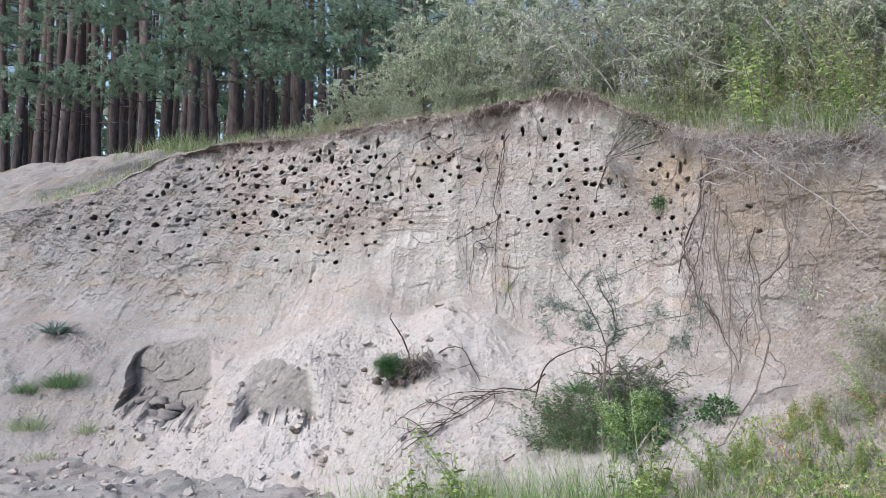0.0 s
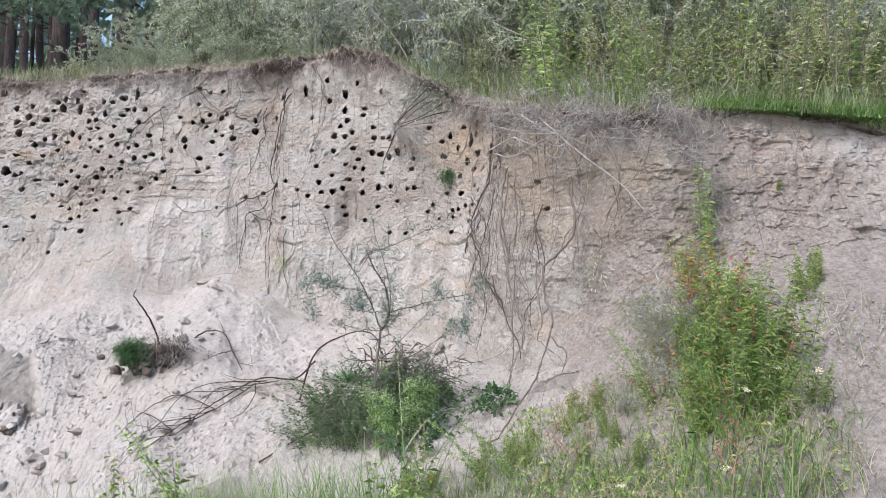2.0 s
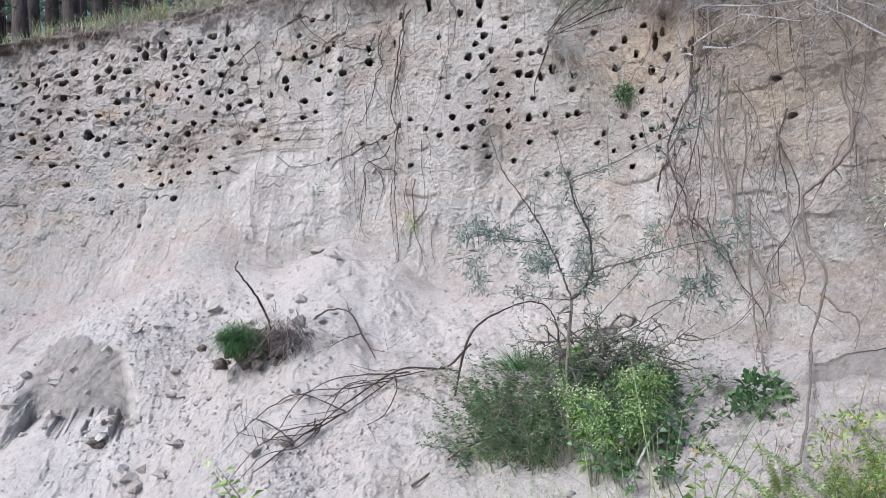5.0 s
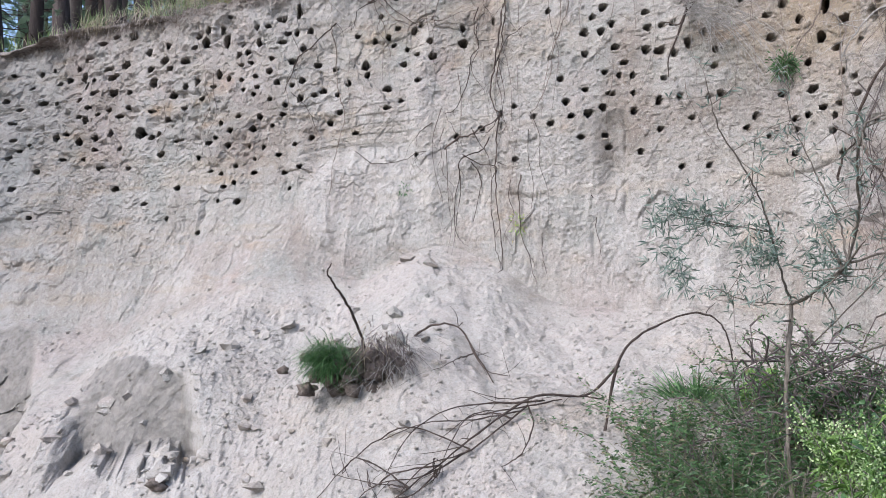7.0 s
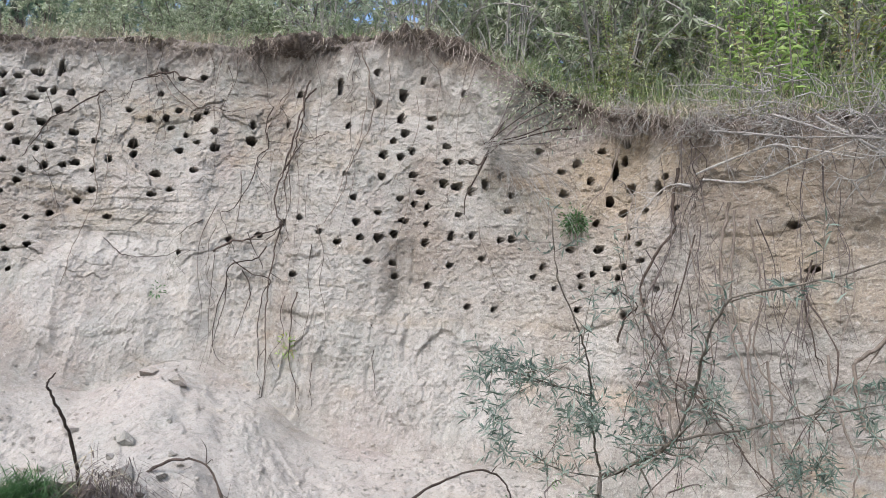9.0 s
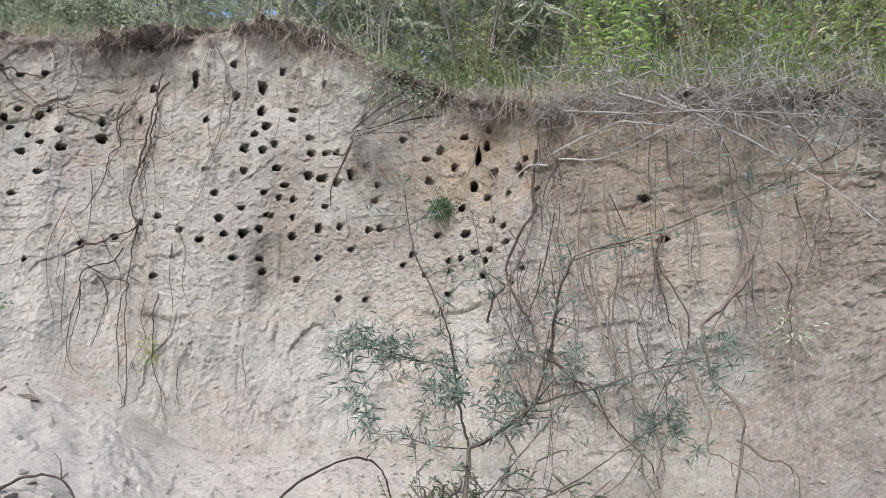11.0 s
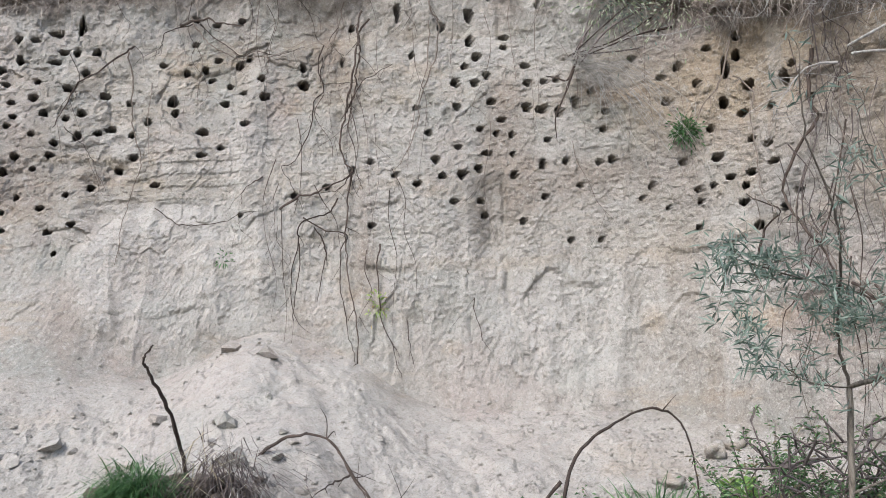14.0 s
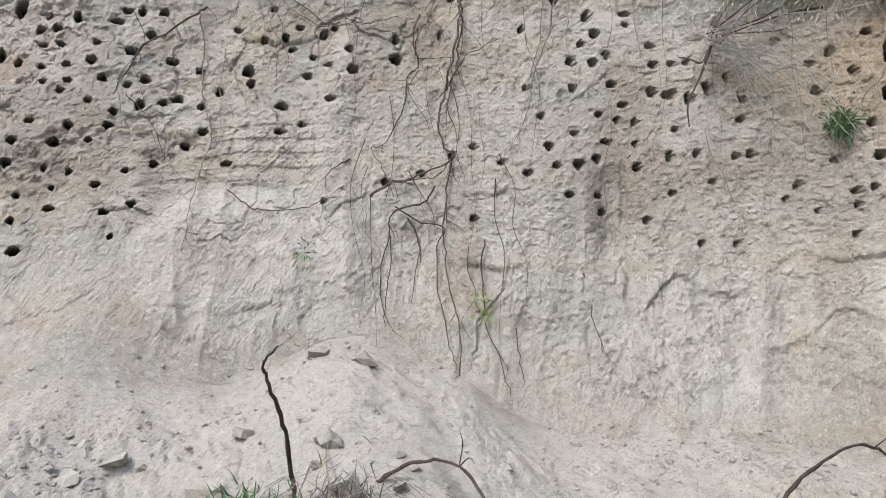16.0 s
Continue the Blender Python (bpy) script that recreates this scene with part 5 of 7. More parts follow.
# ---- roots and dead wood on the face ----
def face_root(host, thick, material, off, line, seed):
    """A crooked root along the face: places along the cliff and heights in centimetres."""
    rng = np.random.default_rng(seed)
    pts = np.array([face_point(u / 100, z / 100, off) for u, z in line])
    pts = spline(pts, 5)
    wander = np.cumsum(rng.normal(0, 0.006, pts.shape), 0)
    pts = pts + wander - np.linspace(0, 1, len(pts))[:, None] * wander[-1]
    bag = Bag()
    tube(bag, pts, thick / 1000, thick / 2500, 5, 0.15, rng)
    for _ in range(max(1, len(pts) // 7)):
        p = pts[rng.integers(len(pts))]
        n = rng.uniform(0.06, 0.22)
        w = np.array((rng.normal(0, 0.5), rng.normal(0, 0.25), -1.0))
        tube(bag, spline([p, p + w * n * 0.5 + rng.normal(0, 0.02, 3), p + w * n + rng.normal(0, 0.03, 3)], 3), thick / 2600, 0.0008, 3)
    return bag


ROOTS_A = (
    (7, ROOT, 0.03, ((-161, 340), (-165, 336), (-179, 325), (-195, 311), (-203, 297), (-209, 283))),
    (3, ROOT, 0.02, ((-203, 284), (-193, 273), (-183, 261), (-177, 252), (-175, 241))),
    (5, PALE_ROOT, 0.04, ((-163, 334), (-161, 319), (-159, 305), (-157, 290), (-155, 276), (-151, 261), (-155, 247), (-159, 232), (-161, 214), (-163, 191))),
    (3, PALE_ROOT, 0.03, ((-149, 314), (-151, 295), (-149, 275), (-149, 259))),
)
ROOTS_B = (
    (4, ROOT, 0.03, ((-121, 362), (-133, 353), (-143, 346), (-145, 339), (-149, 332))),
    (4, ROOT, 0.03, ((-121, 358), (-107, 340), (-95, 334), (-81, 332), (-65, 330), (-49, 336))),
    (4, ROOT, 0.03, ((-143, 228), (-129, 220), (-117, 217), (-99, 218), (-89, 221), (-75, 223))),
    (9, ROOT, 0.06, ((-63, 222), (-51, 231), (-39, 236), (-21, 241), (-15, 247))),
)
ROOTS_C = (
    (4, ROOT, 0.03, ((-75, 248), (-85, 238), (-87, 228))),
    (8, ROOT, 0.04, ((-11, 358), (-13, 345), (-11, 334), (-13, 318), (-17, 296), (-21, 275), (-21, 257), (-17, 247), (-21, 230), (-23, 213), (-21, 195), (-19, 173), (-15, 151), (-13, 126))),
    (5, ROOT, 0.04, ((-37, 339), (-39, 324), (-35, 310), (-41, 299), (-43, 277), (-53, 257), (-61, 252), (-55, 238))),
    (6, ROOT, 0.03, ((-27, 230), (-31, 218), (-49, 211), (-51, 197), (-55, 179), (-53, 157))),
)
ROOTS_D = (
    (5, ROOT, 0.03, ((-41, 212), (-35, 200), (-37, 183), (-39, 164))),
    (5, ROOT, 0.02, ((1, 198), (1, 177), (1, 154), (7, 135), (13, 115))),
    (4, PALE_ROOT, 0.04, ((35, 344), (33, 322), (29, 295), (23, 274), (19, 253))),
    (8, ROOT, 0.04, ((-5, 352), (-13, 344), (-13, 330), (-15, 317), (-15, 306), (-19, 292), (-25, 284))),
)
ROOTS_E = (
    (4, ROOT, 0.04, ((-19, 290), (-13, 300), (-1, 309), (11, 316))),
    (4, ROOT, 0.03, ((-39, 330), (-39, 313), (-31, 310), (-15, 307))),
    (5, PALE_ROOT, 0.05, ((-23, 367), (-27, 352), (-35, 336), (-39, 321))),
    (6, PALE_ROOT, 0.05, ((27, 380), (33, 369), (35, 350), (39, 342), (35, 320), (29, 301), (25, 283), (23, 268), (15, 247))),
)
ROOTS_F = (
    (3, PALE_ROOT, 0.05, ((49, 375), (51, 352), (51, 330), (49, 311), (55, 293))),
    (4, PALE_ROOT, 0.04, ((75, 379), (85, 368), (87, 354), (87, 327), (89, 298))),
    (9, ROOT, 0.07, ((-133, 356), (-117, 361), (-107, 356), (-89, 352))),
    (5, PALE_ROOT, 0.05, ((-125, 362), (-117, 348), (-109, 339), (-97, 334), (-81, 332), (-67, 331), (-49, 340))),
)
ROOTS_G = (
    (4, ROOT, 0.03, ((-17, 247), (-25, 237), (-37, 235), (-45, 233))),
    (5, ROOT, 0.03, ((-49, 219), (-35, 211), (-21, 207), (-25, 195), (-23, 171), (-19, 146), (-15, 127))),
    (4, ROOT, 0.03, ((-51, 203), (-51, 186), (-53, 170), (-53, 153))),
    (3, ROOT, 0.02, ((15, 150), (17, 134), (19, 120))),
)
ROOTS_H = (
    (4, ROOT, 0.02, ((53, 179), (57, 167), (57, 152), (61, 136))),
    (11, ROOT, 0.10, ((267, 276), (261, 256), (267, 240), (253, 227), (247, 208), (253, 191), (263, 174), (271, 154), (283, 143), (299, 129))),
    (10, PALE_ROOT, 0.14, ((303, 247), (299, 218), (303, 188), (311, 165), (319, 143), (327, 125), (335, 101), (333, 78), (351, 62), (365, 58))),
    (8, PALE_ROOT, 0.12, ((307, 243), (307, 217), (309, 188), (315, 165), (323, 136), (335, 107), (339, 88))),
)
ROOTS_I = (
    (7, PALE_ROOT, 0.12, ((313, 245), (317, 215), (319, 193), (317, 165), (329, 146), (345, 132), (351, 126))),
    (13, PALE_ROOT, 0.22, ((383, 227), (385, 204), (387, 184), (375, 170), (367, 157), (365, 134), (373, 120), (373, 102), (371, 76), (385, 60), (391, 47), (393, 39))),
    (8, PALE_ROOT, 0.22, ((373, 103), (381, 95), (389, 93), (393, 86))),
    (6, ROOT, 0.05, ((341, 212), (339, 191), (343, 166), (347, 159))),
)
ROOTS_J = (
    (8, ROOT, 0.05, ((227, 172), (233, 185), (241, 192), (221, 209))),
    (7, PALE_ROOT, 0.08, ((221, 301), (215, 277), (205, 266), (195, 255))),
    (5, PALE_ROOT, 0.06, ((221, 279), (231, 265), (227, 253), (229, 231), (231, 210), (241, 192))),
    (6, ROOT, 0.06, ((283, 149), (293, 133), (301, 122), (309, 114))),
)
ROOTS_K = (
    (5, PALE_ROOT, 0.08, ((273, 242), (281, 214), (289, 190), (293, 167), (289, 145), (281, 121))),
    (5, ROOT, 0.08, ((279, 233), (271, 208), (263, 181), (253, 159), (237, 139), (233, 117))),
    (5, PALE_ROOT, 0.08, ((257, 186), (267, 161), (259, 138), (251, 118))),
    (5, ROOT, 0.10, ((341, 194), (355, 165), (349, 141), (341, 125), (341, 107))),
)
ROOTS_L = (
    (6, PALE_ROOT, 0.15, ((317, 180), (315, 151), (317, 125), (321, 103))),
    (8, ROOT, 0.08, ((275, 150), (287, 139), (301, 130), (309, 111), (329, 95), (335, 80))),
    (7, PALE_ROOT, 0.15, ((325, 160), (329, 130), (329, 103), (335, 80), (355, 63), (375, 61))),
    (7, PALE_ROOT, 0.20, ((353, 163), (355, 138), (361, 112), (359, 98), (365, 94), (379, 89))),
)
ROOTS_M = (
    (12, PALE_ROOT, 0.25, ((405, 265), (409, 255), (415, 241), (419, 222), (413, 206), (411, 191))),
    (10, PALE_ROOT, 0.22, ((393, 266), (391, 253), (389, 243))),
    (6, PALE_ROOT, 0.20, ((443, 264), (439, 244), (427, 229), (419, 222))),
    (6, PALE_ROOT, 0.20, ((383, 230), (393, 209), (385, 185), (377, 170), (367, 154), (353, 143))),
)
for k, (thick, material, off, line) in enumerate(r for some in (ROOTS_A, ROOTS_B, ROOTS_C, ROOTS_D, ROOTS_E, ROOTS_F, ROOTS_G, ROOTS_H, ROOTS_I, ROOTS_J, ROOTS_K, ROOTS_L, ROOTS_M) for r in some):
    bag = face_root(None, thick, material, off, line, 700 + k)
    words = "pale bare root hanging down the sand face" if material is PALE_ROOT else "dark crooked root clinging to the sand face"
    thing("hanging_root", words, "root", "roots on the face", data=bag.mesh("hanging_root", material))


def root_curtain(count, u0, u1, seed, z_low, z_high, off, thick, material, label):
    """Thin roots that hang from the edge, too many to count."""
    rng = np.random.default_rng(seed)
    bag = Bag()
    for _ in range(count):
        u = rng.uniform(u0, u1)
        lip = float(hermite(u, FACE_U, LIP_Z)) - 0.1
        a = min(lip, rng.uniform(z_low + 0.5, z_high + 0.6))
        b = max(z_low, a - rng.uniform(0.25, 1.2))
        m = 5
        drift = np.cumsum(rng.normal(0, 0.045, m))
        pts = [face_point(u + drift[i], a + (b - a) * i / (m - 1), off * rng.uniform(0.3, 1.3)) for i in range(m)]
        t = thick * rng.uniform(0.5, 1.5)
        line = spline(pts, 4)
        tube(bag, line, t, t * 0.3, 4, 0.2, rng)
        for _ in range(2):
            p = line[rng.integers(2, len(line))]
            w = np.array((rng.normal(0, 0.6), rng.normal(0, 0.4), -0.8)) * rng.uniform(0.08, 0.3)
            tube(bag, spline([p, p + w * 0.5 + rng.normal(0, 0.02, 3), p + w], 3), t * 0.5, 0.0008, 3)
    thing("root_curtain", label, "roots", kind="stuff", data=bag.mesh("root_curtain", material))


root_curtain(16, 2.15, 4.0, 801, 0.9, 2.9, 0.14, 0.0032, PALE_ROOT, "thin bare roots hanging over the sand")
root_curtain(10, 2.2, 4.2, 802, 0.8, 2.8, 0.10, 0.0042, ROOT, "dark thin roots hanging over the sand")
root_curtain(26, -0.75, 0.35, 803, 1.4, 3.6, 0.04, 0.0026, ROOT, "fine roots clinging to the middle of the face")
root_curtain(14, 0.4, 2.1, 804, 2.0, 3.7, 0.05, 0.0022, PALE_ROOT, "fine roots hanging between the burrows")
root_curtain(14, -3.4, -0.8, 805, 2.2, 3.6, 0.03, 0.002, ROOT, "fine roots hanging between the burrows")
root_curtain(9, 4.0, 6.3, 806, 1.4, 2.6, 0.06, 0.003, PALE_ROOT, "thin roots and stalks on the dry slope")


root_curtain(26, 2.55, 2.88, 807, 1.2, 2.9, 0.14, 0.0030, MAUVE_ROOT, "dense bundle of greyish roots hanging over the sand")
root_curtain(18, 3.12, 3.5, 808, 1.0, 2.5, 0.14, 0.0030, MAUVE_ROOT, "bundle of greyish roots hanging over the sand")
root_curtain(14, 2.85, 4.1, 809, 0.9, 2.6, 0.20, 0.0024, MAUVE_ROOT, "thin greyish roots hanging over the sand")


# the washed-out root plate under the edge, with its fan of thin roots
def root_plate():
    rng = np.random.default_rng(820)
    host = thing("root_fan", "washed-out fan of tangled roots below the turf", "root")
    hub = face_point(1.27, 3.04, 0.14)
    for k in range(8):
        bag = Bag()
        u = 1.44 + 0.06 * k
        start = face_point(u, float(hermite(u, FACE_U, LIP_Z)) - 0.08 - 0.02 * k, 0.02)
        mid = (start + hub) / 2 + rng.normal(0, 0.06, 3) + (0, 0, 0.03)
        tube(bag, spline([start, mid, hub + rng.normal(0, 0.03, 3)], 5), rng.uniform(0.004, 0.008), 0.004, 5, 0.15, rng)
        part("thick_root", bag, ROOT if k % 2 else MAUVE_ROOT, host)
    fine = Bag()
    for k in range(46):                               # dry stalks that fall away from the hub
        a = rng.uniform(0, 1)
        end = face_point(1.30 + 0.75 * a + rng.normal(0, 0.06), 2.95 - rng.uniform(0.15, 0.85) * (0.25 + 0.75 * a), rng.uniform(0.06, 0.22))
        mid = hub * 0.5 + end * 0.5 + rng.normal(0, 0.04, 3) + (0, 0, 0.10)
        tube(fine, spline([hub + rng.normal(0, 0.04, 3), mid, end, end + rng.normal(0, 0.03, 3) - (0, 0, rng.uniform(0.05, 0.2))], 4), rng.uniform(0.0016, 0.0032), 0.0009, 3)
    part("root_fringe", fine, GREY_TWIG, host, "thin grey roots", "stuff")
    for line in (((127, 304), (121, 294), (114, 296), (108, 298)), ((126, 302), (120, 287), (116, 279), (112, 270), (112, 258))):
        hooks = Bag()
        tube(hooks, spline([face_point(u / 100, z / 100, 0.10) for u, z in line], 5), 0.009, 0.003, 5, 0.2, rng)
        part("dark_root", hooks, ROOT, host)


root_plate()


# ---- the slope: saplings, tufts, dead branches and clods ----
def sapling():
    """A young sea-buckthorn with thorny stems and tufts of silvery leaves."""
    rng = np.random.default_rng(900)
    host = thing("sea_buckthorn_sapling", "thin thorny sapling with sparse narrow silvery leaves", "sapling")
    foot = np.array((1.42, 7.42, stand(1.42, 7.42) - 0.05))
    fork = np.array((1.44, 7.40, 1.03))
    elbow = np.array((1.42, 6.96, 1.19))
    ways = [("trunk", [foot, (1.41, 7.42, 0.6), fork], 0.019, 0.015),
            ("branch", [fork, (1.37, 7.36, 1.2), (1.23, 7.2, 1.42), (1.13, 7.13, 1.55), (1.0, 7.08, 1.72), (0.93, 7.02, 1.88)], 0.010, 0.003),
            ("branch", [fork, (1.44, 7.18, 1.10), elbow], 0.014, 0.012),
            ("branch", [elbow, (1.36, 6.80, 1.36), (1.22, 6.58, 1.52), (1.16, 6.44, 1.60)], 0.010, 0.006),
            ("branch", [elbow, (1.44, 7.04, 1.36), (1.40, 7.12, 1.56), (1.33, 7.14, 1.76), (1.30, 7.14, 1.9)], 0.008, 0.002),
            ("branch", [(1.16, 6.44, 1.60), (1.26, 6.22, 1.64), (1.42, 6.0, 1.72), (1.55, 5.86, 1.80)], 0.006, 0.003),
            ("branch", [elbow, (1.55, 6.8, 1.24), (1.74, 6.66, 1.30), (1.98, 6.55, 1.36)], 0.009, 0.003),
            ("branch", [(1.30, 7.28, 1.33), (1.08, 7.28, 1.37), (0.86, 7.27, 1.41)], 0.006, 0.002),
            ("branch", [fork, (1.22, 7.36, 1.05), (1.05, 7.32, 1.12)], 0.005, 0.002),
            ("branch", [(1.41, 7.42, 0.75), (1.62, 7.3, 1.0), (1.80, 7.22, 1.22), (1.86, 7.2, 1.4)], 0.006, 0.002),
            ("branch", [(1.41, 7.42, 0.7), (1.7, 7.1, 0.9), (1.86, 6.9, 1.06), (1.95, 6.8, 1.16)], 0.007, 0.002)]
    leafy = []
    for name, line, r0, r1 in ways:
        bag = Bag()
        line = spline(line, 6)
        line[1:-1] += rng.normal(0, 0.0025, line[1:-1].shape)
        tube(bag, line, r0 * 0.55, r1 * 0.6, 6, 0.15, rng)
        limb = part(name, bag, SAPLING_BARK, host)
        for k in range(16 if name == "branch" else 3):
            bag = Bag()
            p = line[rng.integers(len(line) // 4, len(line))]
            w = unit(rng.normal(size=3) + (0, 0, 0.3)) * rng.uniform(0.05, 0.22)
            twig = spline([p, p + w * 0.5 + rng.normal(0, 0.01, 3), p + w], 3)
            tube(bag, twig, r1 * 0.4 + 0.0008, 0.0008, 3)
            leafy.append(twig)
            part("twig", bag, SAPLING_BARK, limb)
    green = Bag()
    tufts = [(0.88, 7.27, 1.45), (0.95, 7.27, 1.41), (0.84, 7.27, 1.36), (0.86, 7.25, 1.22), (0.90, 7.24, 1.14), (1.02, 7.27, 1.38), (1.18, 7.22, 1.28), (1.22, 7.2, 1.22), (1.25, 7.24, 1.32),
             (1.3, 7.2, 1.25), (1.47, 7.2, 1.26), (1.46, 7.16, 1.18), (1.43, 7.1, 1.13), (1.49, 7.2, 1.36), (1.96, 6.6, 1.32), (1.93, 6.8, 1.14), (1.98, 6.78, 1.06), (1.88, 6.85, 1.1), (2.0, 6.6, 1.4), (1.85, 7.2, 1.38)]
    spot = np.concatenate([np.array(tufts)[:, None] + rng.normal(0, 0.040, (len(tufts), 18, 3))]).reshape(-1, 3)
    base = np.repeat(spot, 5, 0)
    leaves(green, base, rng.normal(size=base.shape) + (0, 0, 0.15), 0.050, 0.0062, rng, 0.1)
    few = np.concatenate([t[rng.integers(1, len(t), 8)] for t in leafy])
    leaves(green, few, rng.normal(size=few.shape) + (0, 0, 0.3), 0.045, 0.006, rng, 0.1)
    part("leaves", green, BUCKTHORN, host, kind="stuff")


sapling()


def dead_branch(name, label, lines, thick, material, seed, twigs=3):
    rng = np.random.default_rng(seed)
    host = thing(name, label, "branch", "dead branches")
    for k, line in enumerate(lines):
        bag = Bag()
        line = spline(line, 6)
        line[1:-1] += rng.normal(0, 0.0022, line[1:-1].shape)
        t = thick * (1 if k == 0 else 0.6)
        tube(bag, line, t, t * 0.35, 6, 0.2, rng)
        limb = part("stem" if k == 0 else "side_branch", bag, material, host)
        for _ in range(twigs):
            bag = Bag()
            p = line[rng.integers(2, len(line))]
            w = unit(rng.normal(size=3) + (line[-1] - line[0])) * rng.uniform(0.08, 0.3)
            tube(bag, spline([p, p + w * 0.5 + rng.normal(0, 0.015, 3), p + w], 3), t * 0.4, 0.001, 3)
            part("twig", bag, material, limb)
    return host


dead_branch("arched_branch", "bare arched branch rising out of the sand", [[(0.90, 8.36, stand(0.9, 8.36) - 0.03), (1.02, 8.4, 0.74), (1.22, 8.4, 0.90), (1.45, 8.39, 0.965), (1.58, 8.37, 0.90), (1.63, 8.36, 0.74), (1.64, 8.35, stand(1.64, 8.35) - 0.03)]], 0.0085, ROOT, 910, 2)
dead_branch("small_arched_root", "small dark arched root on the slope", [[(x, y, stand(x, y) + h) for x, y, h in ((-0.06, 9.3, -0.02), (0.06, 9.22, 0.10), (0.22, 9.14, 0.15), (0.32, 9.05, 0.09), (0.42, 8.9, -0.02))],
            [(x, y, stand(x, y) + h) for x, y, h in ((0.3, 9.06, 0.08), (0.2, 9.0, 0.03), (0.1, 8.95, 0.02))], [(x, y, stand(x, y) + h) for x, y, h in ((0.26, 9.1, 0.12), (0.36, 9.0, 0.05), (0.5, 8.92, 0.03))]], 0.009, ROOT, 911, 4)
dead_branch("upright_stick", "dark bent stick standing in a soil clump", [[(-0.36, 9.26, 0.72), (-0.40, 9.20, 0.88), (-0.47, 9.06, 1.05), (-0.555, 8.95, 1.19), (-0.58, 8.9, 1.24), (-0.55, 8.84, 1.29)]], 0.010, ROOT, 912, 0)
FAN = [[(1.05, 8.52, 0.68), *((x, y, stand(x, y) + h) for x, y, h in ((0.87, 8.57, 0.07), (0.57, 8.52, 0.09), (0.28, 8.42, 0.09), (-0.03, 8.33, 0.07), (-0.41, 8.22, 0.05)))]]
rng = np.random.default_rng(914)
main = spline(FAN[0], 6)
for k in range(15):
    a = main[rng.integers(3, len(main) - 4)][:2]
    way = np.array((-0.99, -0.04)) * rng.uniform(0.25, 0.9) + rng.normal(0, 0.15, 2)
    bow = rng.normal(0, 0.07, 2)
    FAN.append([(*p, stand(*p) + h) for p, h in ((a, 0.06), (a + way * 0.35 + bow, rng.uniform(0.03, 0.12)), (a + way * 0.7 + bow * 0.8, rng.uniform(0.02, 0.14)), (a + way, rng.uniform(0.0, 0.10)))])
dead_branch("fallen_branch", "fallen dead branch with fanned twigs on the slope", FAN, 0.009, ROOT, 915, 3)
dead_branch("fallen_branch", "dead twig lying across the sand", [[(0.55, 7.7, stand(0.55, 7.7) + 0.03), (0.9, 7.85, stand(0.9, 7.85) + 0.05), (1.15, 7.9, stand(1.15, 7.9) + 0.03)]], 0.008, ROOT, 916, 2)
dead_branch("fallen_branch", "dead twig lying across the sand", [[(1.5, 6.75, stand(1.5, 6.75) + 0.12), (1.75, 6.9, stand(1.75, 6.9) + 0.16), (2.0, 7.0, stand(2.0, 7.0) + 0.10)]], 0.007, GREY_TWIG, 917, 2)
# grey branches along the edge at the dry end
EDGE = ((0.30, ((290, 262), (320, 255), (350, 262), (385, 274), (420, 284))), (0.34, ((285, 258), (270, 262), (262, 250), (255, 236))), (0.45, ((292, 262), (330, 268), (350, 262), (372, 252))),
        (0.40, ((300, 285), (340, 272), (385, 262), (420, 240))), (0.35, ((330, 290), (365, 270), (400, 262), (450, 255))), (0.30, ((350, 285), (390, 250), (420, 225), (440, 200))))
for k, (off, line) in enumerate(EDGE):
    dead_branch("dead_branch", "grey dead branch hanging over the cliff edge", [[face_point(u / 100, z / 100, off * (0.7 + 0.3 * i / len(line))) for i, (u, z) in enumerate(line)]], 0.0065, GREY_TWIG, 920 + k, 14)


def brushwood():
    """The tangle of grey twigs over the edge."""
    rng = np.random.default_rng(940)
    bag = Bag()
    for _ in range(210):
        u = rng.uniform(1.5, 5.1) if rng.uniform() < 0.25 else rng.uniform(2.9, 4.9)
        p = face_point(u, float(hermite(u, FACE_U, LIP_Z)) + rng.uniform(-0.30, 0.16), rng.uniform(0.0, 0.35))
        w = unit(rng.normal(size=3) * (1, 1, 0.6) + (-0.3, -0.5, -0.25)) * rng.uniform(0.2, 0.6)
        tube(bag, spline([p, p + w * 0.35 + rng.normal(0, 0.05, 3), p + w * 0.7 + rng.normal(0, 0.07, 3), p + w + rng.normal(0, 0.06, 3)], 3), rng.uniform(0.002, 0.0045), 0.001, 3)
    thing("brushwood", "tangle of dry grey twigs over the edge", "twigs", kind="stuff", data=bag.mesh("brushwood", GREY_TWIG))


